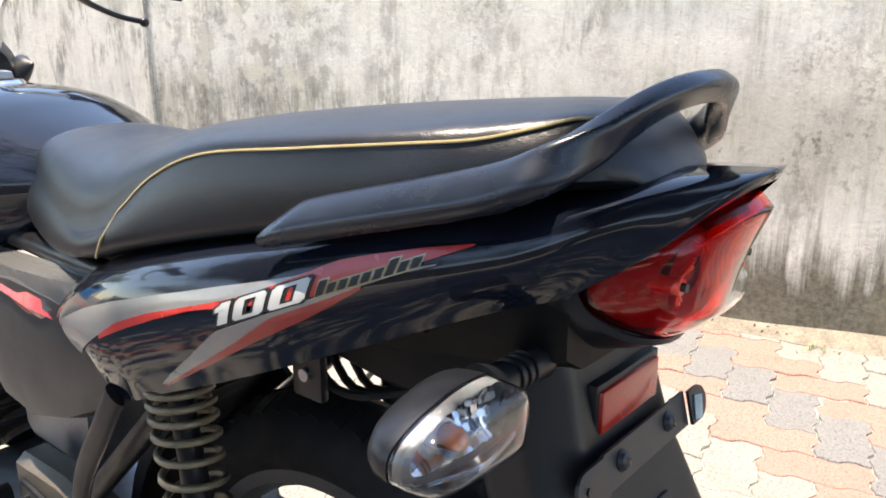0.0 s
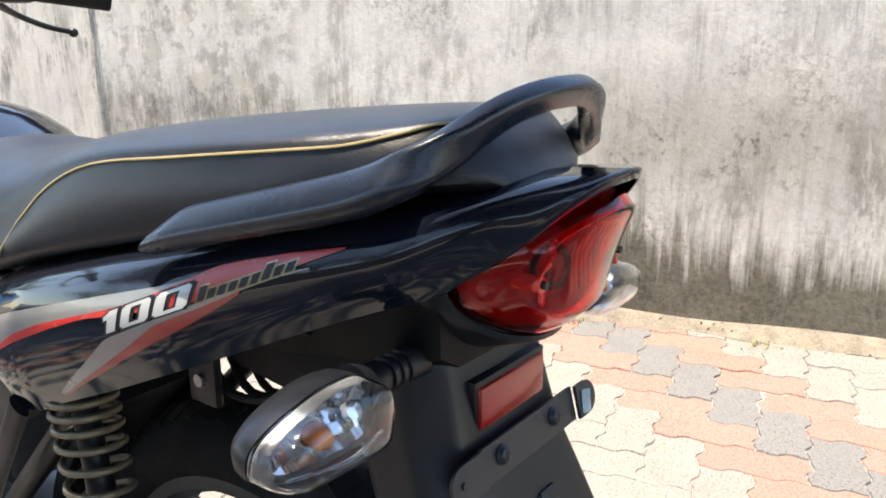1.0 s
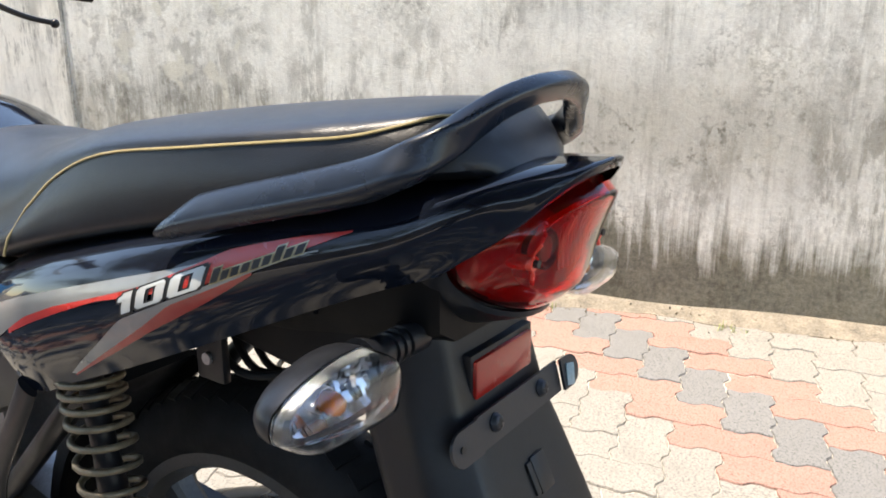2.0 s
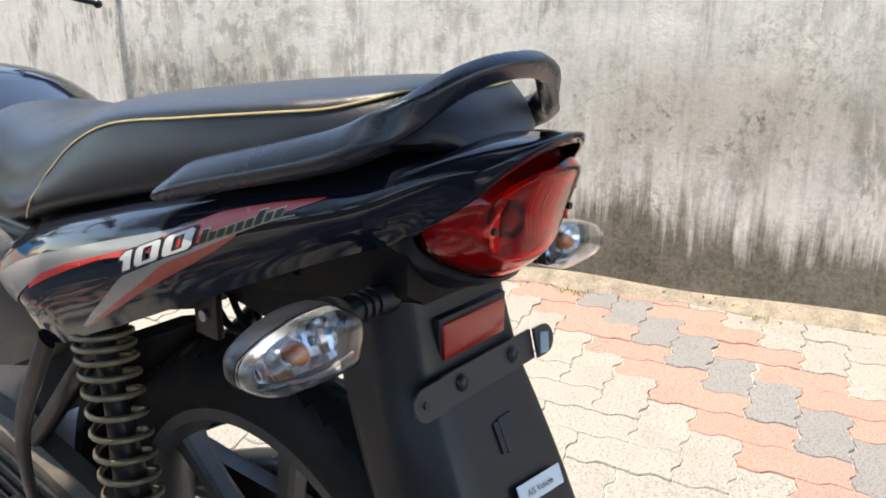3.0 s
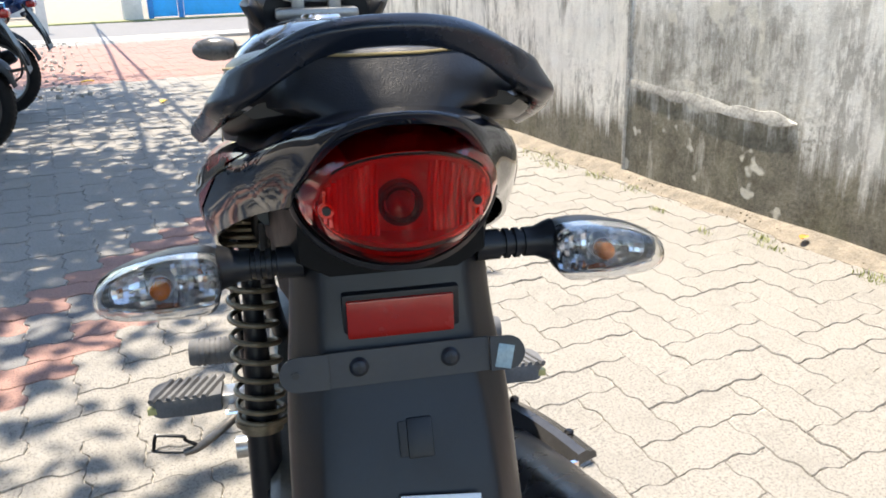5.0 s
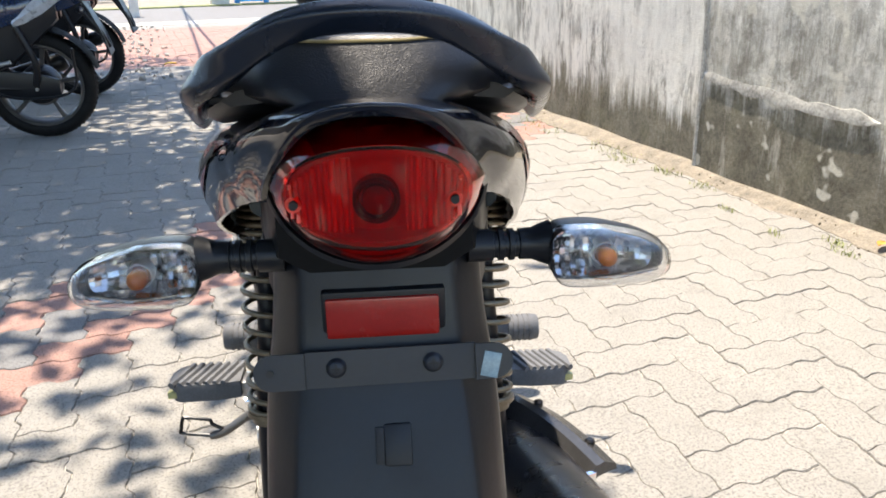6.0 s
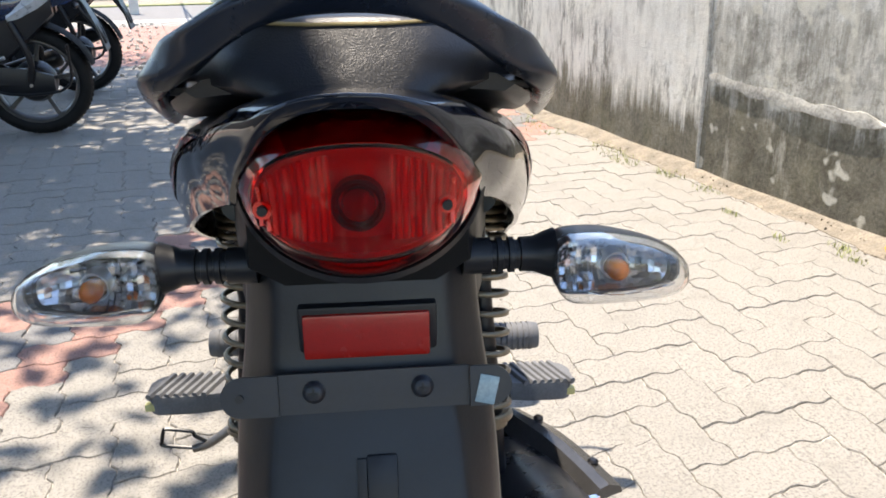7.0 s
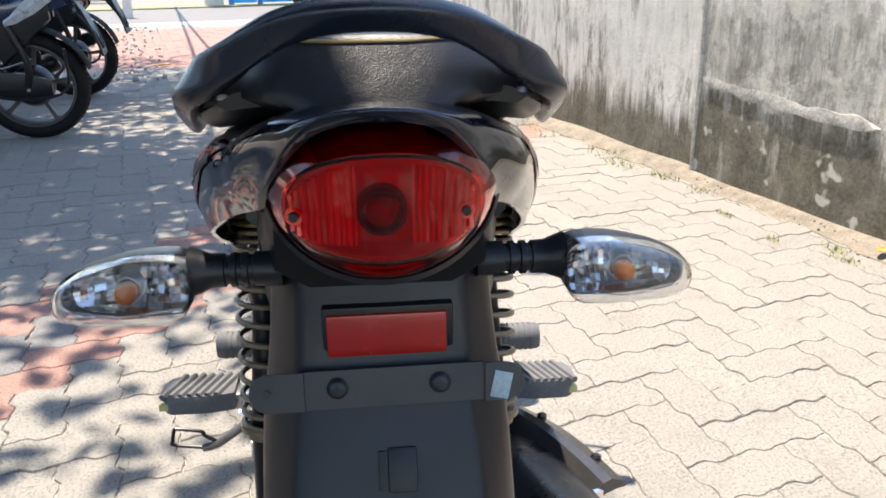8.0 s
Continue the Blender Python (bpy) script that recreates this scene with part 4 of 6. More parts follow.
def oval(y, z, a, b, lean, wrap, n=48, power=2.15):
    """An oval ring: half width a, half height b; lean: how y runs with height; wrap: how far the sides sweep forward."""
    pts = []
    for k in range(n):
        t = 2 * math.pi * k / n
        cs, sn = math.cos(t), math.sin(t)
        x = a * math.copysign(abs(cs) ** (2 / power), cs)
        v = b * math.copysign(abs(sn) ** (2 / power), sn)
        pts.append(Vector((LAMP_X + x, y + lean * v + wrap * x * x, z + v)))
    return pts


HOOD = [(0.0, -0.0998, 0.8838), (0.0190, -0.0975, 0.8820), (0.0346, -0.0905, 0.8760), (0.0467, -0.0790, 0.8645), (0.0562, -0.066, 0.8510), (0.0642, -0.050, 0.8365), (0.0705, -0.030, 0.8252), (0.0745, -0.012, 0.8080)]


def collar(back=0.0, inset=0.0025):
    """The lens's rim: just inside the hood above, an oval below; over the middle it tucks in under the hood."""
    out = []
    for p in oval(-0.0625, 0.8252, 0.0700, 0.0495, -0.17, 8.1):
        if p.z > 0.8252:
            x = abs(p.x - LAMP_X)
            c = 1 - min(1.0, max(0.0, (x - 0.036) / 0.026))
            p = Vector((p.x, interp(x, HOOD) + inset + 0.017 * c, interp(x, HOOD, 2) - inset - 0.008 * c))
        out.append(p + Vector((0, back, 0)))
    return out


def between(a, b, t, swell):
    """A ring part of the way from a to b, swollen outwards."""
    mid = sum(b, Vector()) / len(b)
    return [p.lerp(q, t) + (p.lerp(q, t) - mid).normalized() * swell for p, q in zip(a, b)]


CREASE = oval(-0.0836, 0.8252, 0.0570, 0.0354, -0.335, 5.7)
LAMP = [collar(0.012, 0.005), collar(0.004, 0.003), collar(), between(collar(), CREASE, 0.35, 0.0012), between(collar(), CREASE, 0.70, 0.0012), CREASE]
LAMP += [oval(*r) for r in (
    (-0.0848, 0.8255, 0.0560, 0.0345, -0.345, 5.6),
    (-0.0852, 0.8255, 0.0545, 0.0332, -0.35, 5.5),
    (-0.0850, 0.8253, 0.0500, 0.0300, -0.35, 5.4),
    (-0.0838, 0.8250, 0.0340, 0.0200, -0.35, 5.2),
    (-0.0830, 0.8250, 0.0120, 0.0070, -0.35, 5.0))]


def shell_of(rings, skin):
    """A thin shell: rings outside, the same a little smaller inside, open at the first ring."""
    b = bmesh.new()
    inside = []
    mid0 = sum((Vector(p) for p in rings[0]), Vector()) / len(rings[0])
    end = sum((Vector(p) for p in rings[-1]), Vector()) / len(rings[-1])
    back = (mid0 - end).normalized() * skin
    for r in rings:
        c = sum((Vector(p) for p in r), Vector()) / len(r)
        inside.append([Vector(p) + (c - Vector(p)).normalized() * min(skin, 0.6 * (c - Vector(p)).length) + back for p in r])
    loft(b, [[Vector(p) for p in r] for r in rings][::-1] + inside)
    return b


lamp = part("tail_lamp", shell_of(LAMP, 0.0022), RED_LENS, bike, "large oval red tail lamp", 30)
lamp.visible_shadow = False
bm = bmesh.new()
loft(bm, [oval(-0.0735, 0.8245, 0.0530, 0.0318, -0.34, 5.4), oval(-0.062, 0.8225, 0.0490, 0.0290, -0.25, 4.6), oval(-0.050, 0.8205, 0.0400, 0.0240, -0.15, 3.4), oval(-0.044, 0.8200, 0.0250, 0.0170, -0.05, 2.0), oval(-0.042, 0.8200, 0.0060, 0.0050, 0.0, 1.0)], caps=False)
part("reflector_bowl", bm, RED_PLATE, lamp, "red-tinted reflector bowl")
# liner cut in two; its top is coloured darker as shade below the hood
for mat_k, upper, nm in ((RED_LINER, False, "lamp_liner"), (HOOD_SHADE_RED, True, "hood_shade_liner")):
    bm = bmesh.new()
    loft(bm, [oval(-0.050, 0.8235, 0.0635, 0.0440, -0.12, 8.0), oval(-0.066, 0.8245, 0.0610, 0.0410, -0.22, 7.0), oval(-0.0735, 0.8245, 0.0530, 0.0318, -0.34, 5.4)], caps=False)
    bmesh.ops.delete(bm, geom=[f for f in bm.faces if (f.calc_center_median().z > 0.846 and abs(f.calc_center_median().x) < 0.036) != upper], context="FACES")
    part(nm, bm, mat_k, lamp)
# upright flutes on the bowl
for k in range(31):
    x = -0.0505 + 0.0034 * k
    if abs(x) < 0.0160 or abs(x) > 0.051:
        continue
    hh = 0.031 * math.sqrt(max(0.05, 1 - (x / 0.0545) ** 2))
    b = bmesh.new()
    y0 = -0.0470 - 0.0200 * (abs(x) / 0.05) ** 1.6
    tube(b, [(LAMP_X + x, y0 - 0.30 * hh - 0.006, 0.8235 + hh * 0.92), (LAMP_X + x, y0 - 0.002, 0.8235), (LAMP_X + x, y0 + 0.15 * hh - 0.006, 0.8235 - hh * 0.92)], 0.0010 + 0.0007 * ((k * 7) % 5) / 4, 6, 3)
    part("flute", b, RED_INNER, lamp)
bm = bmesh.new()
lathe(bm, [(-0.0560, 0.0001), (-0.0550, 0.006), (-0.053, 0.0095), (-0.040, 0.0095)], 20, "y", (LAMP_X - 0.001, 0, 0.8170))
part("bulb", bm, BULB_RED, lamp)
bm = bmesh.new()
lathe(bm, [(-0.0540, 0.0112), (-0.0555, 0.0128), (-0.0540, 0.0148), (-0.036, 0.0150), (-0.036, 0.0112)], 28, "y", (LAMP_X - 0.001, 0, 0.8170), True)
part("bulb_holder", bm, plain("dark_red_holder", (0.05, 0.006, 0.006), 0.35), lamp)
for x in (-0.0470, 0.0478):
    b = bmesh.new()
    lathe(b, [(-0.0745, 0.0001), (-0.0745, 0.0026), (-0.060, 0.0026)], 12, "y", (x, 0, 0.8210))
    part("screw", b, INK, lamp)
    b = bmesh.new()
    lathe(b, [(-0.0715, 0.0030), (-0.0715, 0.0050), (-0.052, 0.0050), (-0.052, 0.0030)], 14, "y", (x, 0, 0.8210), True)
    part("screw_tube", b, RED_INNER, lamp)
# black seat round the lamp
bm = bmesh.new()
loft(bm, [oval(*r) for r in ((0.010, 0.800, 0.066, 0.050, -0.05, 6.0), (-0.020, 0.810, 0.0730, 0.0520, -0.08, 7.6), (-0.048, 0.8165, 0.0745, 0.0500, -0.12, 8.0), (-0.0590, 0.8195, 0.0735, 0.0495, -0.16, 8.0), (-0.0600, 0.8215, 0.0714, 0.0474, -0.16, 8.1), (-0.054, 0.8215, 0.0705, 0.0465, -0.15, 8.2))])
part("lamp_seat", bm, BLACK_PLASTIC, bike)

# rear mudguard: z, half width, face half width, centre y, edge y
GUARD = [
    (0.785, 0.073, 0.050, 0.006, 0.022),
    (0.765, 0.074, 0.050, -0.006, 0.016),
    (0.735, 0.0755, 0.051, -0.014, 0.010),
    (0.705, 0.078, 0.053, -0.022, 0.002),
    (0.680, 0.081, 0.053, -0.032, -0.008),
    (0.650, 0.084, 0.056, -0.046, -0.020),
    (0.600, 0.086, 0.059, -0.070, -0.040),
    (0.540, 0.087, 0.060, -0.098, -0.068),
    (0.460, 0.087, 0.061, -0.132, -0.102),
    (0.380, 0.086, 0.061, -0.158, -0.128),
    (0.340, 0.082, 0.058, -0.168, -0.138),
]
rings = []
for z, hw, fw, yc, ye in [tuple(r) for r in spline(GUARD, 4)]:
    arc = [tuple(q) for q in spline([(hw, ye + 0.045), (hw + 0.0005, ye + 0.020), (hw - 0.002, ye + 0.003), (fw + 0.007, yc + 0.006), (fw - 0.002, yc + 0.001), (fw * 0.5, yc), (0.0, yc - 0.0005)], 3)]
    o = [(-x, y, z) for x, y in arc[:-1]] + [(x, y, z) for x, y in arc[::-1]]
    i = [(x * 0.95, y + 0.005, z) for x, y, _ in o[::-1]]
    rings.append(o + i)
bm = bmesh.new()
loft(bm, rings)
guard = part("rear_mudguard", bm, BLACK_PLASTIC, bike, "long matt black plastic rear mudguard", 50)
bm = bmesh.new()
box(bm, -0.058, 0.052, -0.0280, -0.012, 0.6600, 0.6960, 0.005)
part("bracket_pad", bm, BLACK_PLASTIC, guard)
bm = bmesh.new()
box(bm, -0.0395, 0.0455, -0.0195, 0.0, 0.7035, 0.7425, 0.002)
part("reflector_frame", bm, BLACK_PLASTIC, guard)
bm = bmesh.new()
box(bm, -0.0368, 0.0410, -0.0225, -0.010, 0.7090, 0.7382, 0.002)
part("reflector", bm, REFLECTOR_RED, guard, "rectangular red reflector")
LEAN_M = Matrix.Translation((0, -0.0505, 0.640)) @ Matrix.Rotation(radians(-25.5), 4, "X")
bm = bmesh.new()
box(bm, -0.007, -0.001, -0.0026, 0.010, -0.012, 0.013, 0.0006, m=LEAN_M)
part("slot", bm, INK, guard)
bm = bmesh.new()
box(bm, -0.001, 0.018, -0.0032, 0.010, -0.014, 0.015, 0.002, m=LEAN_M)
part("slot_lug", bm, BLACK_PLASTIC, guard)
# label with printed words, leaning with the guard
LAB = pose(0.018, -0.0770, 0.5985, 64, 0, 0) @ pose(0, 0, 0, 0, 0, -5)
bm = bmesh.new()
box(bm, -0.0290, 0.0290, -0.0082, 0.0082, -0.0006, 0.0006, 0.0005)
bmesh.ops.transform(bm, matrix=LAB, verts=bm.verts)
sticker = part("sticker", bm, LABEL, guard, "white sticker with small printed words")
lettering("AIS Vehicle", 0.0075, 0.0, lambda u, v: LAB @ Vector((u - 0.019, v - 0.003, 0.0010)), INK, sticker, "print")

# number plate bracket
BR = Matrix.Translation((0, 0.0115, 0.6815)) @ Euler((radians(-14), radians(-0.4), 0)).to_matrix().to_4x4()


def strap(outline, y0, y1, bevel=0.0006):
    b = bmesh.new()
    f = [b.verts.new((x, y0, z)) for x, z in outline]
    k = [b.verts.new((x, y1, z)) for x, z in outline]
    b.faces.new(f)
    b.faces.new(k[::-1])
    for i in range(len(f)):
        j = (i + 1) % len(f)
        b.faces.new((f[i], k[i], k[j], f[j]))
    bmesh.ops.transform(b, matrix=BR, verts=b.verts)
    return b


def rounded_end(x0, x1, h, left=True, n=10):
    pts = []
    if left:
        for k in range(n + 1):
            a = math.pi / 2 + math.pi * k / n
            pts.append((x0 + h + h * math.cos(a), h * math.sin(a)))
        pts += [(x1, -h), (x1, h)]
    else:
        for k in range(n + 1):
            a = -math.pi / 2 + math.pi * k / n
            pts.append((x1 - h + h * math.cos(a), h * math.sin(a)))
        pts += [(x0, h), (x0, -h)]
    return pts


bracket = part("plate_bracket", strap([(-0.052, -0.0125), (0.064, -0.0125), (0.064, 0.0125), (-0.052, 0.0125)], -0.0480, -0.0455), BRACKET, bike, "dark grey steel number plate bracket, empty")
part("bracket_end", strap(rounded_end(-0.087, -0.0522, 0.0125), -0.0500, -0.0475), BRACKET, bracket)
part("bracket_end", strap(rounded_end(0.0642, 0.090, 0.0125, False), -0.0520, -0.0495), BRACKET, bracket)
bm = bmesh.new()
lathe(bm, [(-0.0512, 0.0001), (-0.0512, 0.0026), (-0.0455, 0.0026)], 16, "y", (-0.0755, 0, 0.0))
bmesh.ops.transform(bm, matrix=BR, verts=bm.verts)
part("hole", bm, INK, bracket)
for x in (-0.031, 0.035):
    b = bmesh.new()
    lathe(b, [(-0.0525, 0.0001), (-0.0525, 0.0042), (-0.0515, 0.0055), (-0.0500, 0.0060), (-0.0490, 0.0070), (-0.0475, 0.0070)], 20, "y", (x, 0, 0.001))
    bmesh.ops.transform(b, matrix=BR, verts=b.verts)
    bolt = part("bolt", b, BRACKET, bracket)
    for w, h in ((0.0035, 0.0008), (0.0008, 0.0035)):
        b = bmesh.new()
        box(b, x - w, x + w, -0.0529, -0.0520, 0.001 - h, 0.001 + h)
        bmesh.ops.transform(b, matrix=BR, verts=b.verts)
        part("cross_slot", b, INK, bolt)
bm = bmesh.new()
box(bm, -0.0060, 0.0060, -0.0532, -0.0522, -0.0090, 0.0085, 0.0002, m=Matrix.Translation((0.0745, 0, -0.002)) @ Matrix.Rotation(radians(14), 4, 'Y'))
bmesh.ops.transform(bm, matrix=BR, verts=bm.verts)
part("film_tag", bm, BLUE_FILM, bracket, "pale blue film tag")

# grab rail
# centre x, y, z, half breadth, half thickness, then the way of the broad side
RAIL = [(-0.1350, 0.158, 0.8362, 0.0120, 0.0068, 0.72, 0.00, 0.70), (-0.1330, 0.144, 0.8406, 0.0135, 0.0085, 0.72, 0.00, 0.70), (-0.1275, 0.113, 0.8488, 0.0140, 0.0088, 0.72, 0.00, 0.70), (-0.1182, 0.060, 0.8620, 0.0140, 0.0088, 0.70, 0.00, 0.72),
        (-0.1100, 0.017, 0.8735, 0.0136, 0.0086, 0.66, -0.05, 0.75), (-0.103, -0.012, 0.8850, 0.0126, 0.0084, 0.60, -0.15, 0.78), (-0.084, -0.029, 0.8975, 0.0112, 0.0080, 0.48, -0.30, 0.82), (-0.065, -0.040, 0.9100, 0.0100, 0.0076, 0.36, -0.42, 0.83),
        (-0.047, -0.048, 0.9190, 0.0094, 0.0073, 0.25, -0.50, 0.83), (-0.025, -0.054, 0.9243, 0.0091, 0.0071, 0.12, -0.55, 0.83), (0, -0.056, 0.9257, 0.0090, 0.0070, 0.0, -0.55, 0.83)]
RAIL = RAIL + [(-r[0],) + r[1:5] + (-r[5],) + r[6:] for r in RAIL[-2::-1]]
path = [tuple(q) for q in spline(RAIL, 7)]
rings = []
for k, (x, y, z, wide, thick, *side) in enumerate(path):
    a, c = path[max(k - 1, 0)], path[min(k + 1, len(path) - 1)]
    d = (Vector(c[:3]) - Vector(a[:3])).normalized()
    w = Vector(side)
    w = (w - d * w.dot(d)).normalized()
    t = d.cross(w)
    # the front ends are cut on the slant
    cut = 1.5 * max(0.0, 1 - min(k, len(path) - 1 - k) / 22) * (1 if k < len(path) / 2 else -1)
    ring = []
    for q in range(24):
        an = 2 * math.pi * q / 24
        cs, sn = math.cos(an), math.sin(an)
        ring.append(Vector((x, y, z)) + (w + d * cut) * wide * math.copysign(abs(cs) ** 0.55, cs) + t * thick * math.copysign(abs(sn) ** 0.55, sn))
    rings.append(ring)
bm = bmesh.new()
loft(bm, rings)
rail = part("grab_rail", bm, BLACK_SATIN, bike, "satin black pillion grab rail of broad section", 60)
for sgn in (-1, 1):
    b = bmesh.new()
    box(b, min(sgn * 0.070, sgn * 0.110), max(sgn * 0.070, sgn * 0.110), 0.006, 0.030, 0.868, 0.873, 0.0015)
    part("rail_foot", b, BLACK_METAL, rail)
    b = bmesh.new()
    rings = []
    for y, xo, zo, zt in ((0.128, 0.106, 0.834, 0.842), (0.090, 0.110, 0.840, 0.850), (0.050, 0.108, 0.849, 0.858), (0.012, 0.100, 0.860, 0.869), (-0.004, 0.088, 0.868, 0.878)):
        rings.append([(sgn * (xo - 0.040), y, zo + 0.004), (sgn * xo, y, zo), (sgn * (xo + 0.006), y, zo + 0.004), (sgn * (xo - 0.004), y, zt), (sgn * (xo - 0.040), y, zt + 0.006)])
    loft(b, rings)
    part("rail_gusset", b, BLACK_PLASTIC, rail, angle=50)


# rear turn signals: outline of the lens, squared towards the stalk, tapering outwards
LENS_TOP = [(0.1195, 0.0026), (0.1199, 0.0086), (0.1215, 0.0142), (0.1254, 0.0182), (0.1313, 0.0200), (0.1451, 0.0206), (0.1588, 0.0196), (0.1706, 0.0172), (0.1834, 0.0141), (0.1952, 0.0096), (0.2026, 0.0050), (0.2058, 0.0000)]
LENS_LOW = [(0.2066, -0.0060), (0.2050, -0.0112), (0.2001, -0.0151), (0.1903, -0.0176), (0.1706, -0.0191), (0.1510, -0.0196), (0.1362, -0.0193), (0.1276, -0.0181), (0.1239, -0.0155), (0.1220, -0.0103), (0.1203, -0.0034)]
LENS_LOOP = [tuple(q) for q in spline(LENS_TOP + LENS_LOW + LENS_TOP[:1], 3)][:-1]
LENS_MID = (0.142, -0.0015)


def lens_ring(sgn, scale, y, zoff=0.757):
    """The outline drawn in: the end by the stalk keeps square, the tip tapers."""
    cx, cz = LENS_MID
    return [(sgn * (cx + (x - cx) * scale), y, zoff + cz + (z - cz) * scale ** 0.75) for x, z in LENS_LOOP]


def lens_span(x):
    """Lower and upper edge of the outline at a distance from the middle of the machine."""
    return interp(x, LENS_LOW[::-1]), interp(x, LENS_TOP)


def turn_signal(sgn, m, parent):
    b = bmesh.new()
    loft(b, [lens_ring(sgn, s, y) for s, y in ((1.0, 0.002), (1.0, 0.006), (0.97, 0.014), (0.90, 0.021), (0.76, 0.027), (0.52, 0.031), (0.22, 0.033))], caps=False)
    bmesh.ops.holes_fill(b, edges=[e for e in b.edges if e.is_boundary and all(v.co.y > 0.03 for v in e.verts)], sides=0)
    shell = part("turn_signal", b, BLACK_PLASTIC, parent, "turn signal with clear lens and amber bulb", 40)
    b = bmesh.new()
    outer_r = [lens_ring(sgn, s, y) for s, y in ((0.995, 0.001), (0.995, -0.008), (0.98, -0.0150), (0.95, -0.0200), (0.89, -0.0238), (0.74, -0.0262), (0.45, -0.0276), (0.15, -0.0282))]
    inner_r = [lens_ring(sgn, s, y) for s, y in ((0.12, -0.0268), (0.45, -0.0262), (0.73, -0.0248), (0.87, -0.0225), (0.925, -0.0189), (0.952, -0.0142), (0.967, -0.008), (0.967, 0.001))]
    loft(b, outer_r[::-1] + inner_r[::-1])
    lens = part("lens", b, CLEAR_LENS, shell, "clear ribbed lens", 40)
    lens.visible_shadow = False
    # pale ribbed flange inside the lens edge
    b = bmesh.new()
    ribs = [lens_ring(sgn, 0.955, 0.0), lens_ring(sgn, 0.945, -0.006), lens_ring(sgn, 0.90, -0.0085), lens_ring(sgn, 0.845, -0.0060), lens_ring(sgn, 0.84, 0.0)]
    for k, r in enumerate(ribs[1:4]):
        for q in range(0, len(r), 2):
            r[q] = (r[q][0], r[q][1] + 0.0007, r[q][2])
    loft(b, ribs, caps=False)
    part("lens_rim", b, plain("pale_lens_rim", (0.055, 0.060, 0.066), 0.35) if "pale_lens_rim" not in bpy.data.materials else bpy.data.materials["pale_lens_rim"], shell)
    # mirror reflector: fluted beside the stalk, smooth and open towards the tip
    b = bmesh.new()
    rf = random.Random(21 + sgn)
    nu, nv = 22, 8
    xs = [0.1235 + 0.0800 * k / nu for k in range(nu + 1)]
    for p in range(nu):
        near = max(0.0, 1 - abs(xs[p] - 0.137) / 0.028)
        for q in range(nv):
            quad = []
            for x, v in ((xs[p], q / nv), (xs[p + 1], q / nv), (xs[p + 1], (q + 1) / nv), (xs[p], (q + 1) / nv)):
                lo, hi = lens_span(x)
                z = (lo + (hi - lo) * v) * 0.90
                w = 2 * v - 1
                depth = 0.017 * max(0, 1 - ((x - 0.160) / 0.042) ** 2) * (1 - w * w) - 0.004
                quad.append(Vector((sgn * x, depth, 0.757 + z)))
            mid = sum(quad, Vector()) / 4
            spread = 0.17 + 0.26 * near + (0.16 if q in (2, 3) else 0.0)
            ax, az = rf.gauss(0, spread), rf.gauss(0, spread * 0.8)
            b.faces.new([b.verts.new(v + Vector((0, ax * (v.x - mid.x) + az * (v.z - mid.z), 0))) for v in quad])
    part("reflector_bowl", b, MIRROR, shell, "silvered reflector", 1)
    b = bmesh.new()
    loft(b, [lens_ring(sgn, 0.96, 0.001), lens_ring(sgn, 0.88, 0.0165), lens_ring(sgn, 0.2, 0.0205)], caps=False)
    part("reflector_back", b, BLACK_PLASTIC, shell)
    b = bmesh.new()
    lathe(b, [(-0.0150, 0.0001), (-0.0143, 0.0030), (-0.0125, 0.0054), (-0.009, 0.0069), (-0.004, 0.0071), (0.001, 0.0062), (0.012, 0.0056)], 20, "y", (sgn * 0.1625, 0.002, 0.7535))
    part("bulb", b, AMBER, shell, "amber bulb")
    b = bmesh.new()
    lathe(b, [(-0.001, 0.0078), (-0.001, 0.0088), (0.010, 0.0088), (0.010, 0.0078)], 20, "y", (sgn * 0.1625, 0.002, 0.7535), True)
    part("bulb_seat", b, STEEL, shell)
    # clear step moulded across the lens, below the bulb
    b = bmesh.new()
    tube(b, [(sgn * 0.126, -0.0165, 0.7460), (sgn * 0.16, -0.0225, 0.7450), (sgn * 0.196, -0.0150, 0.7470)], 0.0010, 6, 5)
    part("lens_step", b, CLEAR_LENS, shell)
    b = bmesh.new()
    lathe(b, [(sgn * x, r) for x, r in ((0.064, 0.0118), (0.082, 0.0115), (0.0825, 0.0095), (0.0855, 0.0095), (0.086, 0.0115), (0.0895, 0.0115), (0.090, 0.0095), (0.093, 0.0095), (0.0935, 0.0115), (0.097, 0.0115), (0.0975, 0.0095), (0.1005, 0.0095), (0.101, 0.0112), (0.110, 0.0115), (0.116, 0.0140), (0.123, 0.0165))], 24, "x", (0, 0.008, 0.762))
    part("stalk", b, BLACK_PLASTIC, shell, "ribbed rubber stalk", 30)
    shell.matrix_basis = m
    return shell


turn_signal(-1, pose(0, 0, 0), bike)
turn_signal(1, pose(0, 0, 0), bike)

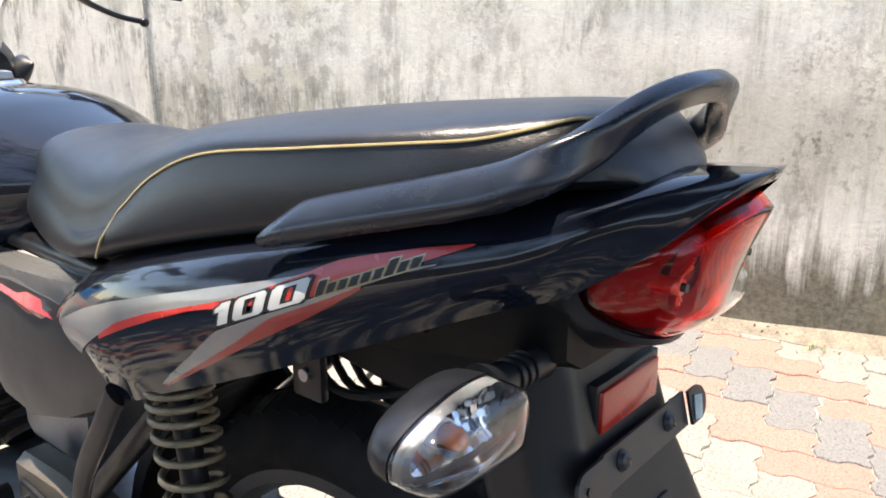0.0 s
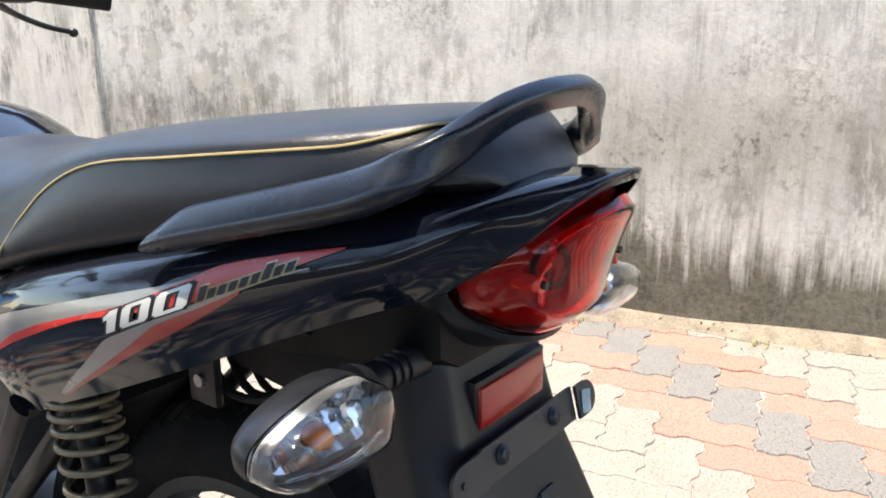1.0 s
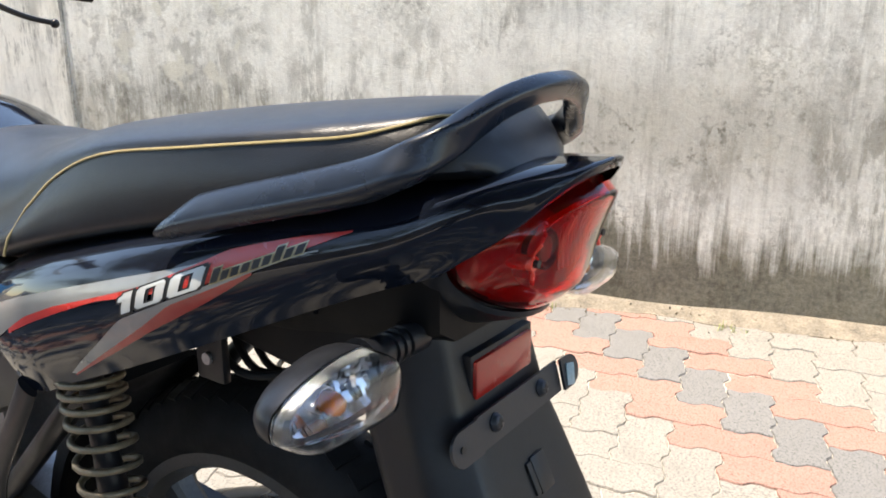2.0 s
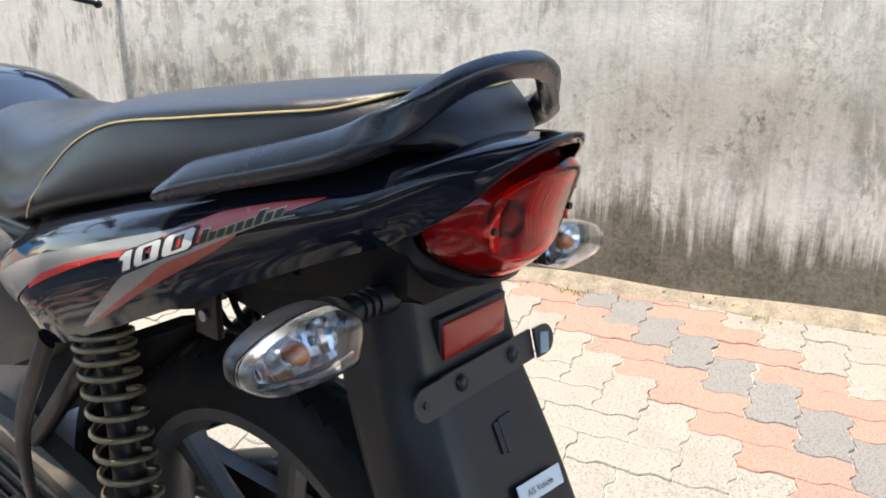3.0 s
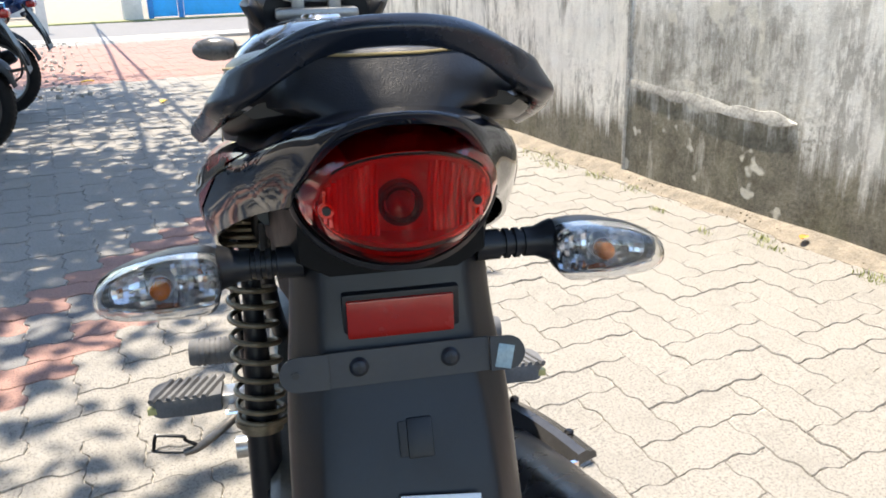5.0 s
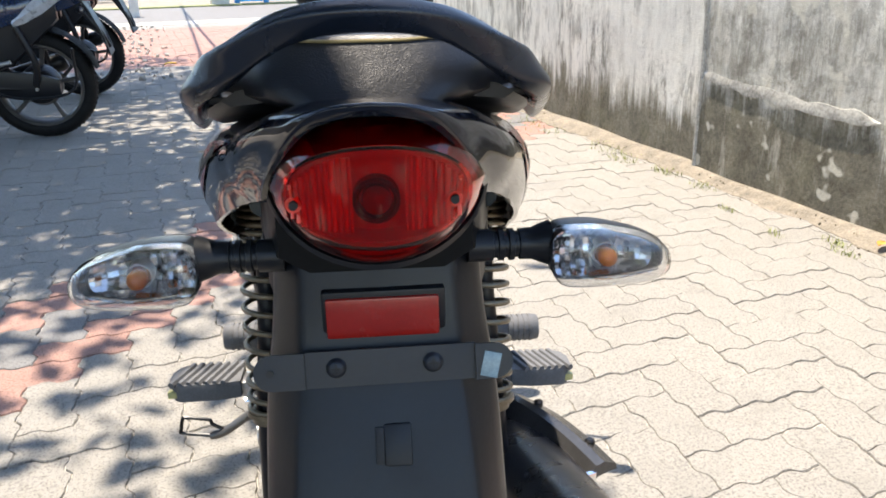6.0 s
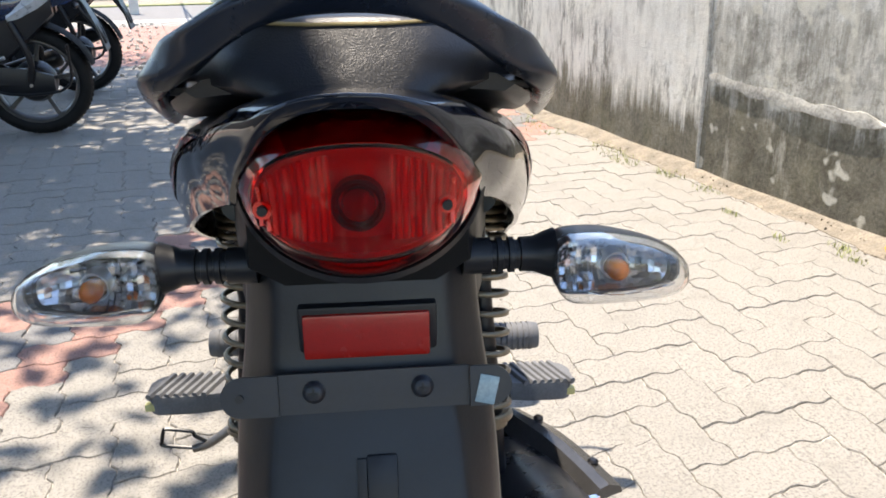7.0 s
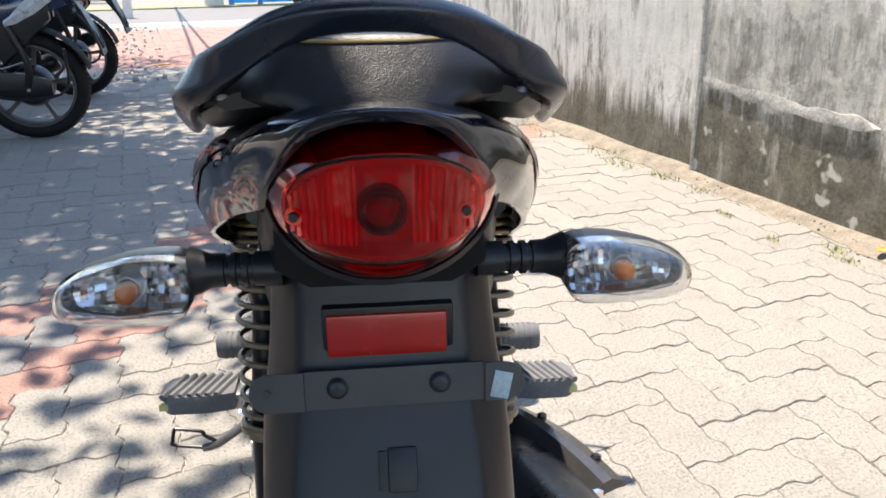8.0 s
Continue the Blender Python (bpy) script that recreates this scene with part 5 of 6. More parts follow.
# ---- rear suspension ----
for sgn in (-1, 1):
    top, low = Vector((sgn * 0.122 - (0.006 if sgn > 0 else 0), 0.332, 0.735)), Vector((sgn * 0.126 - (0.006 if sgn > 0 else 0), 0.290, 0.474))
    b = bmesh.new()
    tube(b, [top, top.lerp(low, 0.5), low, (sgn * 0.127, 0.268, 0.352)], [0.011, 0.011, 0.019, 0.019], 16, 1)
    shock = part("shock_absorber", b, BLACK_METAL, bike, "twin rear shock absorber with bronze spring")
    b = bmesh.new()
    helix(b, top.lerp(low, 0.10), low, 0.0262, 0.0032, [0, 0.032, 0.065, 0.10, 0.14, 0.185, 0.235, 0.29, 0.36, 0.44, 0.53, 0.62, 0.71, 0.80, 0.88, 0.95, 1.0])
    part("spring", b, SPRING, shock, "olive bronze coil spring", 80)
    b = bmesh.new()
    d = (low - top).normalized()
    tube(b, [low - d * 0.002, low + d * 0.003], 0.030, 24, 1)
    tube(b, [low + d * 0.003, low + d * 0.012], 0.024, 24, 1)
    part("spring_seat", b, SPRING, shock)
    b = bmesh.new()
    tube(b, [top.lerp(low, 0.02), top.lerp(low, 0.09)], 0.027, 24, 1)
    part("top_cap", b, BLACK_METAL, shock)
    b = bmesh.new()
    tube(b, [(sgn * 0.104, 0.268, 0.352), (sgn * 0.148, 0.268, 0.352)], 0.013, 16, 1)
    part("lower_eye", b, STEEL, shock)

# ---- wheels ----
def tyre_profile(r_out, w, r_in):
    pts = []
    for k in range(15):
        a = math.pi * k / 14
        pts.append((-w * math.cos(a), r_in + (r_out - r_in) * (0.22 + 0.78 * math.sin(a) ** 0.75)))
    return [(-w * 0.72, r_in)] + pts + [(w * 0.72, r_in)]


def wheel(name, centre, r_tyre, w, parent, spokes=6, lab="alloy wheel with road tyre"):
    cx, cy, cz = centre
    rim_r = r_tyre * 0.775
    b = bmesh.new()
    lathe(b, tyre_profile(r_tyre, w, rim_r - 0.004), 72, "x", centre, True)
    root = part(name, b, RUBBER, parent, lab, 50)
    # tread blocks
    b = bmesh.new()
    for k in range(64):
        a = 2 * math.pi * k / 64
        for off in (-0.5, 0.5):
            m = Matrix.Translation(centre) @ Matrix.Rotation(a + (0.03 if off > 0 else 0), 4, "X") @ Matrix.Translation((off * w * 0.8, 0, r_tyre - 0.0065)) @ Matrix.Rotation(off * 0.9, 4, "Y") @ Matrix.Rotation(off * 0.5, 4, "Z")
            box(b, -w * 0.30, w * 0.30, -0.0085, 0.0085, -0.004, 0.0035, m=m)
    part("tread", b, RUBBER, root)
    b = bmesh.new()
    ww = w * 0.78
    lathe(b, [(-ww, rim_r + 0.006), (-ww, rim_r - 0.014), (-ww * 0.55, rim_r - 0.023), (ww * 0.55, rim_r - 0.023), (ww, rim_r - 0.014), (ww, rim_r + 0.006), (ww * 0.8, rim_r + 0.006), (ww * 0.5, rim_r - 0.012), (-ww * 0.5, rim_r - 0.012), (-ww * 0.8, rim_r + 0.006)], 72, "x", centre, True)
    part("rim", b, BROWN_ALLOY, root, "dark painted alloy rim", 40)
    b = bmesh.new()
    lathe(b, [(-0.055, 0.030), (-0.052, 0.062), (-0.020, 0.066), (0.020, 0.062), (0.040, 0.045), (0.055, 0.030)], 36, "x", centre)
    part("hub", b, BROWN_ALLOY, root)
    for k in range(spokes):
        a = 2 * math.pi * k / spokes + 0.18
        b = bmesh.new()
        m = Matrix.Translation(centre) @ Matrix.Rotation(a, 4, "X")
        rings = []
        for r, hx, hy in ((0.050, 0.018, 0.018), (0.09, 0.015, 0.0125), (0.14, 0.013, 0.0105), (rim_r - 0.030, 0.015, 0.013), (rim_r - 0.018, 0.017, 0.020)):
            rings.append([m @ Vector(p) for p in ((-hx, -hy * 0.7, r), (-hx * 0.6, -hy, r), (hx * 0.6, -hy, r), (hx, -hy * 0.7, r), (hx, hy * 0.7, r), (hx * 0.6, hy, r), (-hx * 0.6, hy, r), (-hx, hy * 0.7, r))])
        loft(b, rings)
        part("spoke", b, BROWN_ALLOY, root, angle=30)
    b = bmesh.new()
    tube(b, [(cx - 0.14, cy, cz), (cx + 0.14, cy, cz)], 0.009, 12, 1)
    part("axle", b, STEEL, root)
    return root


wheel("rear_wheel", (0, 0.235, 0.345), 0.290, 0.042, bike)
wheel("front_wheel", (0, 1.475, 0.288), 0.288, 0.038, bike)

# inner mudguard over the rear tyre
bm = bmesh.new()
rings = []
for k in range(22):
    a = radians(-35 + 150 * k / 21)
    y, z = 0.235 + 0.325 * math.sin(a) , 0.345 + 0.325 * math.cos(a)
    rings.append([(x, y + (r - 0.325) * math.sin(a), z + (r - 0.325) * math.cos(a)) for x, r in ((-0.070, 0.300), (-0.066, 0.322), (-0.03, 0.330), (0.03, 0.330), (0.066, 0.322), (0.070, 0.300), (0.064, 0.300), (0.060, 0.317), (-0.060, 0.317), (-0.064, 0.300))])
loft(bm, [r for k, r in enumerate(rings) if k > 9])
part("inner_mudguard", bm, UNDERSHADE_BLACK, bike)

# swingarm, chain cover
for sgn in (-1, 1):
    b = bmesh.new()
    rings = []
    for y, z, h, w in ((0.19, 0.345, 0.020, 0.010), (0.26, 0.348, 0.024, 0.012), (0.45, 0.350, 0.024, 0.013), (0.66, 0.352, 0.030, 0.016)):
        cx = sgn * 0.100
        rings.append([(cx - w, y, z - h), (cx + w, y, z - h), (cx + w, y, z + h), (cx - w, y, z + h)])
    loft(b, rings)
    part("swingarm", b, BLACK_METAL, bike)
bm = bmesh.new()
rings = []
for y, z, h in ((0.16, 0.345, 0.048), (0.20, 0.352, 0.060), (0.30, 0.366, 0.062), (0.45, 0.385, 0.066), (0.60, 0.402, 0.070), (0.70, 0.405, 0.062)):
    rings.append([(-0.108, y, z - h), (-0.120, y, z - h + 0.010), (-0.122, y, z + h - 0.010), (-0.110, y, z + h), (-0.085, y, z + h), (-0.083, y, z - h)])
loft(bm, rings)
cover = part("chain_cover", bm, plain("brown_grey_steel", (0.12, 0.105, 0.085), 0.35, 0.3, 0.25, 20), bike, "pressed steel chain cover")
for k in range(4):
    b = bmesh.new()
    o = -0.036 + 0.024 * k
    tube(b, [(-0.1225, 0.22, 0.355 + o), (-0.1245, 0.45, 0.385 + o), (-0.1235, 0.68, 0.404 + o)], 0.0045, 8, 3)
    part("rib", b, BLACK_METAL, cover)

# frame: rear loops, tabs, stay down to the foot rest
for sgn in (-1, 1):
    b = bmesh.new()
    tube(b, [(sgn * 0.085, 0.72, 0.730), (sgn * 0.100, 0.45, 0.735), (sgn * 0.098, 0.25, 0.752), (sgn * 0.085, 0.08, 0.780)], 0.012, 12, 5)
    tube(b, [(sgn * 0.098, 0.25, 0.752), (sgn * 0.112, 0.40, 0.60), (sgn * 0.10, 0.62, 0.40)], 0.012, 12, 5)
    fr = part("frame_tube", b, BLACK_METAL, bike)
    b = bmesh.new()
    box(b, sgn * 0.098 - 0.004, sgn * 0.098 + 0.004, 0.168, 0.200, 0.694, 0.745, 0.003)
    tab = part("tab", b, BLACK_METAL, fr)
    b = bmesh.new()
    tube(b, [(sgn * 0.094, 0.184, 0.714), (sgn * 0.105, 0.184, 0.714)], 0.005, 12, 1)
    part("tab_bolt", b, STEEL, tab)
bm = bmesh.new()
tube(bm, [(-0.150, 0.378, 0.655), (-0.152, 0.405, 0.615), (-0.154, 0.450, 0.550), (-0.154, 0.468, 0.49), (-0.152, 0.462, 0.43), (-0.150, 0.44, 0.33), (-0.148, 0.40, 0.28)], 0.0075, 12, 5, flat=(0.7, 1.7))
part("saree_guard_bar", bm, BLACK_METAL, bike, "curved black guard bar")
bm = bmesh.new()
box(bm, -0.05, 0.05, 0.25, 0.75, 0.70, 0.79, 0.02)
part("battery_box", bm, BLACK_PLASTIC, bike)
# wiring hanging under the frame
for k in range(3):
    b = bmesh.new()
    x = -0.075 + 0.018 * k
    tube(b, [(x, 0.22, 0.735), (x - 0.01, 0.17, 0.700 - 0.006 * k), (x + 0.01, 0.12, 0.706), (x + 0.01, 0.07, 0.735)], 0.0035, 8, 5)
    part("cable", b, RUBBER, bike)

# ---- foot rests, levers, stand ----
def foot_peg(x0, x1, y, z, ry, front, sgn):
    """A rubber-topped foot rest from x0 outwards to x1."""
    b = bmesh.new()
    ln = x1 - x0
    out = []
    for k in range(13):
        t = k / 12
        x = x0 + ln * t
        w = ry * (1.0 if t < 0.8 else math.sqrt(max(0.12, 1 - ((t - 0.8) / 0.21) ** 2)))
        out.append((x, w * (0.82 + 0.18 * min(1, t * 3))))
    rings = []
    for x, w in out:
        rings.append([(sgn * x, y - w, z - 0.012), (sgn * x, y - w * 1.02, z), (sgn * x, y - w * 0.9, z + 0.010), (sgn * x, y + w * 0.9, z + 0.010), (sgn * x, y + w * 1.02, z), (sgn * x, y + w, z - 0.012)])
    loft(b, rings)
    peg = part("foot_rest", b, PEG_RUBBER, bike, "folding foot rest with ribbed grey rubber")
    for k in range(7):
        t = 0.12 + 0.72 * k / 6
        b = bmesh.new()
        x = x0 + ln * t
        skew = 0.010
        tube(b, [(sgn * (x + skew), y - ry * 0.88, z + 0.0105), (sgn * (x - skew), y + ry * 0.88, z + 0.0105)], 0.0042, 6, 1)
        part("rib", b, PEG_RUBBER, peg)
    b = bmesh.new()
    box(b, min(sgn * (x1 - 0.012), sgn * (x1 + 0.001)), max(sgn * (x1 - 0.012), sgn * (x1 + 0.001)), y - ry * 0.90, y - ry * 0.60, z - 0.008, z + 0.001, 0.001)
    part("side_reflector", b, YELLOW, peg, "small yellow reflector")
    b = bmesh.new()
    box(b, min(sgn * (x0 - 0.045), sgn * (x0 + 0.004)), max(sgn * (x0 - 0.045), sgn * (x0 + 0.004)), y - 0.016, y + 0.016, z - 0.018, z + 0.004, 0.004)
    part("hinge", b, STEEL, peg)
    b = bmesh.new()
    tube(b, [(sgn * (x0 - 0.012), y - 0.026, z - 0.010), (sgn * (x0 - 0.012), y + 0.02, z - 0.010)], 0.006, 10, 1)
    tube(b, [(sgn * (x0 - 0.026), y - 0.024, z - 0.018), (sgn * (x0 - 0.004), y - 0.024, z - 0.018)], 0.004, 8, 1)
    part("pin", b, CHROME, peg)
    return peg


foot_peg(0.182, 0.272, 0.425, 0.442, 0.030, False, -1)
foot_peg(0.164, 0.242, 0.405, 0.445, 0.028, False, 1)


def round_peg(sgn, y, z):
    b = bmesh.new()
    lathe(b, [(sgn * x, r) for x, r in ((0.13, 0.012), (0.165, 0.012), (0.168, 0.020), (0.262, 0.022), (0.266, 0.020), (0.267, 0.0001))], 20, "x", (0, y, z))
    peg = part("foot_rest", b, PEG_RUBBER, bike, "round rubber front foot rest")
    for k in range(9):
        b = bmesh.new()
        x = sgn * (0.180 + 0.009 * k)
        lathe(b, [(x - 0.0025, 0.0205), (x - 0.0025, 0.0232), (x + 0.0025, 0.0232), (x + 0.0025, 0.0205)], 20, "x", (0, y, z), True)
        part("ring", b, PEG_RUBBER, peg)


round_peg(-1, 0.745, 0.352)
round_peg(1, 0.720, 0.352)
for sgn in (-1, 1):
    b = bmesh.new()
    tube(b, [(sgn * 0.118, 0.60, 0.36), (sgn * 0.150, 0.52, 0.40), (sgn * 0.158, 0.43, 0.428)], [0.014, 0.012, 0.010], 10, 4)
    part("foot_rest_hanger", b, BLACK_METAL, bike)
bm = bmesh.new()
tube(bm, [(-0.125, 0.66, 0.352), (-0.160, 0.58, 0.340), (-0.202, 0.548, 0.318), (-0.240, 0.545, 0.292), (-0.262, 0.545, 0.286)], 0.0065, 10, 5)
gear = part("gear_lever", bm, plain("dull_lever_steel", (0.16, 0.15, 0.14), 0.38, 0.7), bike, "heel and toe gear lever of bare steel")
bm = bmesh.new()
tube(bm, [(-0.258, 0.545, 0.286), (-0.302, 0.545, 0.293), (-0.304, 0.545, 0.300), (-0.300, 0.545, 0.317), (-0.294, 0.545, 0.319), (-0.262, 0.545, 0.313), (-0.258, 0.545, 0.306), (-0.240, 0.545, 0.294)], 0.0028, 8, 5)
part("toe_loop", bm, BLACK_METAL, gear)
bm = bmesh.new()
tube(bm, [(-0.150, 0.47, 0.330), (-0.178, 0.47, 0.330)], 0.016, 16, 1)
part("swingarm_nut", bm, STEEL, bike)
bm = bmesh.new()
tube(bm, [(-0.10, 0.62, 0.25), (-0.13, 0.50, 0.06), (-0.145, 0.46, 0.010), (-0.185, 0.44, 0.007)], 0.012, 12, 5)
tube(bm, [(0.10, 0.62, 0.25), (0.13, 0.50, 0.06), (0.145, 0.46, 0.010), (0.175, 0.44, 0.007)], 0.012, 12, 5)
tube(bm, [(-0.13, 0.50, 0.07), (0.13, 0.50, 0.07)], 0.010, 12, 1)
part("centre_stand", bm, BLACK_METAL, bike, "black steel centre stand standing on the paving")
bm = bmesh.new()
tube(bm, [(-0.16, 0.43, 0.10), (-0.20, 0.37, 0.11), (-0.25, 0.34, 0.12)], 0.009, 10, 4)
part("stand_lever", bm, BLACK_METAL, bike)

# ---- exhaust ----
bm = bmesh.new()
tube(bm, [(0.10, 1.02, 0.22), (0.125, 0.80, 0.20), (0.140, 0.60, 0.26)], 0.018, 14, 5)
tube(bm, [(0.140, 0.62, 0.255), (0.150, 0.52, 0.295), (0.166, 0.30, 0.360), (0.186, 0.06, 0.430), (0.190, 0.018, 0.442), (0.1905, 0.012, 0.444)], [0.022, 0.042, 0.052, 0.050, 0.044, 0.030], 24, 4)
ex = part("exhaust", bm, plain("satin_black_exhaust", (0.016, 0.016, 0.018), 0.28, 0, 0.2, 20), bike, "black tapered exhaust silencer")
bm = bmesh.new()
rings = []
for k in range(9):
    t = k / 8
    c = Vector((0.166, 0.400, 0.402)).lerp(Vector((0.236, 0.215, 0.414)), t) + Vector((0.004, 0, 0.004)) * math.sin(math.pi * t)
    g = 0.75 + 0.25 * min(1.0, t * 3)
    prof = ((-0.026, -0.020), (-0.025, -0.012), (-0.007, 0.009), (0.004, 0.011), (0.020, 0.004), (0.022, -0.004), (0.010, -0.004), (-0.004, -0.006), (-0.020, -0.022))
    rings.append([c + Vector((u * 0.93 * g, u * 0.36 * g, w * g)) for u, w in prof])
loft(bm, rings)
hs = part("heat_shield", bm, plain("smoked_chrome", (0.085, 0.083, 0.082), 0.22, 0.6, 0.2, 20), ex, "brushed dark chrome heat shield", 25)
for t in (0.22, 0.78):
    b = bmesh.new()
    c = Vector((0.166, 0.400, 0.402)).lerp(Vector((0.236, 0.215, 0.414)), t) + Vector((0.014, 0.005, 0.012))
    lathe(b, [(-0.004, 0.006), (0.001, 0.006), (0.003, 0.0035), (0.003, 0.0001)], 14, "z", c)
    part("shield_bolt", b, BLACK_METAL, hs)
b = bmesh.new()
box(b, -0.008, 0.004, -0.003, 0.003, -0.012, 0.008, 0.001, m=Matrix.Translation((0.224, 0.209, 0.410)) @ Matrix.Rotation(radians(20), 4, "Z"))
part("end_clip", b, CHROME, hs, "bright chrome end clip")

# ---- engine and covers ----
bm = bmesh.new()
rings = []
for x, s in ((-0.145, 0.75), (-0.135, 0.94), (-0.11, 1.0), (0.11, 1.0), (0.135, 0.94), (0.145, 0.75)):
    rings.append([(x, 0.80 + s * 0.17 * math.cos(a) * (1.15 if math.cos(a) > 0 else 1), 0.285 + s * 0.105 * math.sin(a)) for a in (2 * math.pi * k / 28 for k in range(28))])
loft(bm, rings)
eng = part("engine", bm, ALUMINIUM, bike, "air cooled single engine with silver crankcase", 40)
for k in range(9):
    b = bmesh.new()
    t = k / 8
    y, z = 0.90 + 0.10 * t, 0.40 + 0.14 * t
    m = Matrix.Translation((0, y, z)) @ Matrix.Rotation(radians(-36), 4, "X")
    box(b, -0.095, 0.095, -0.075, 0.075, -0.003, 0.003, 0.002, 1, m)
    part("fin", b, BLACK_METAL, eng)
bm = bmesh.new()
tube(bm, [(0, 0.89, 0.39), (0, 1.02, 0.57)], 0.062, 20, 1)
part("barrel", bm, BLACK_METAL, eng)
for k in range(5):
    b = bmesh.new()
    box(b, -0.150, -0.138, 0.68 + 0.045 * k, 0.70 + 0.045 * k, 0.22, 0.35, 0.006)
    part("case_rib", b, ALUMINIUM, eng)
for y, z in ((0.66, 0.37), (0.74, 0.40), (0.70, 0.34), (0.83, 0.39)):
    b = bmesh.new()
    lathe(b, [(-0.165, 0.0001), (-0.163, 0.010), (-0.150, 0.013), (-0.120, 0.013)], 14, "x", (0, y, z))
    part("fitting", b, BLACK_METAL, eng)
bm = bmesh.new()
box(bm, -0.07, 0.07, 0.62, 0.80, 0.44, 0.60, 0.02)
part("carburettor", bm, ALUMINIUM, bike)
for sgn in (-1, 1):
    # dark silver cover below the tank, ahead of the side panel
    b = bmesh.new()
    rings = []
    for y, z0, z1, x in ((0.405, 0.640, 0.690, 0.120), (0.45, 0.605, 0.700, 0.128), (0.52, 0.572, 0.712, 0.134), (0.60, 0.550, 0.715, 0.136), (0.68, 0.552, 0.705, 0.132), (0.74, 0.575, 0.690, 0.124), (0.76, 0.60, 0.67, 0.118)):
        zm = (z0 + z1) / 2
        rings.append([(sgn * (x - 0.02), y, z0), (sgn * (x - 0.004), y, z0 + 0.006), (sgn * x, y, zm - 0.02), (sgn * (x + 0.004), y, zm + 0.02), (sgn * x, y, z1 - 0.006), (sgn * (x - 0.02), y, z1)])
    loft(b, rings)
    part("airbox_cover", b, GREY_COVER, bike, "dark silver airbox side cover", 50)
    # front side panel under the tank, with a red flash
    b = bmesh.new()
    rings = []
    for y, z0, z1, x in ((0.440, 0.690, 0.730, 0.114), (0.490, 0.668, 0.732, 0.128), (0.53, 0.655, 0.730, 0.134), (0.60, 0.640, 0.725, 0.134), (0.70, 0.640, 0.720, 0.132), (0.80, 0.645, 0.71, 0.128), (0.90, 0.65, 0.70, 0.120)):
        zm = (z0 + z1) / 2
        rings.append([(sgn * (x - 0.03), y, z0), (sgn * (x - 0.004), y, z0 + 0.006), (sgn * (x + 0.003), y, zm), (sgn * (x - 0.004), y, z1 - 0.006), (sgn * (x - 0.03), y, z1)])
    loft(b, rings)
    fp = part("tank_skirt", b, SKIRT_SILVER, bike, "silver tank skirt with a red flash", 50)
    b = bmesh.new()
    rings = []
    for y, z0, z1, x in ((0.505, 0.681, 0.688, 0.1335), (0.535, 0.676, 0.704, 0.1398), (0.565, 0.674, 0.706, 0.1405), (0.60, 0.684, 0.704, 0.1398), (0.66, 0.690, 0.702, 0.1375)):
        rings.append([(sgn * (x - 0.006), y, z0), (sgn * x, y, (z0 + z1) / 2), (sgn * (x - 0.006), y, z1), (sgn * (x - 0.012), y, (z0 + z1) / 2)])
    loft(b, rings)
    part("flash", b, RED_DECAL, fp, "red flash")

# ---- tank ----
TANK = [(0.590, 0.046, 0.765, 0.798, 0.820), (0.620, 0.074, 0.740, 0.788, 0.831), (0.665, 0.107, 0.718, 0.780, 0.845), (0.715, 0.138, 0.700, 0.774, 0.860), (0.765, 0.158, 0.692, 0.770, 0.874), (0.82, 0.166, 0.690, 0.769, 0.883),
        (0.90, 0.162, 0.694, 0.770, 0.884), (0.97, 0.146, 0.706, 0.776, 0.879), (1.03, 0.118, 0.728, 0.784, 0.868), (1.065, 0.074, 0.758, 0.795, 0.850)]


def tank_ring(r):
    y, hw, z0, zm, z1 = r
    ring = []
    for k in range(36):
        a = 2 * math.pi * k / 36
        c, s = math.cos(a), math.sin(a)
        x = hw * math.copysign(abs(c) ** 0.82, c)
        z = zm + (z1 - zm if s > 0 else zm - z0) * math.copysign(abs(s) ** (0.95 if s > 0 else 0.7), s)
        ring.append((x, y, z))
    return ring


bm = bmesh.new()
loft(bm, [tank_ring(r) for r in spline(TANK, 5)])
tank = part("fuel_tank", bm, BLACK_GLOSS, bike, "glossy black fuel tank", 60)
for sgn in (-1, 1):
    for z0, z1, y0, y1, mt in ((0.806, 0.834, 0.84, 1.0, SILVER), (0.792, 0.805, 0.85, 1.02, RED_DECAL)):
        b = bmesh.new()
        g = []
        for i in range(13):
            y = y0 + (y1 - y0) * i / 12
            r = [interp(y, TANK, k) for k in range(5)]
            col = []
            for k in range(4):
                z = z0 + (z1 - z0) * k / 3 + 0.05 * (y - y0)
                s = min(0.999, max(0, (z - r[3]) / (r[4] - r[3]))) ** (1 / 0.95)
                col.append(b.verts.new((sgn * (r[1] * math.cos(math.asin(s)) ** 0.82 + 0.0015), y, z)))
            g.append(col)
        for i in range(12):
            for k in range(3):
                b.faces.new((g[i][k], g[i + 1][k], g[i + 1][k + 1], g[i][k + 1]))
        part("stripe", b, mt, tank)
bm = bmesh.new()
lathe(bm, [(0.0, 0.034), (0.008, 0.034), (0.012, 0.030), (0.013, 0.0001)], 28, "z", (0, 0.90, 0.876))
part("filler_cap", bm, CHROME, tank, "chrome filler cap")

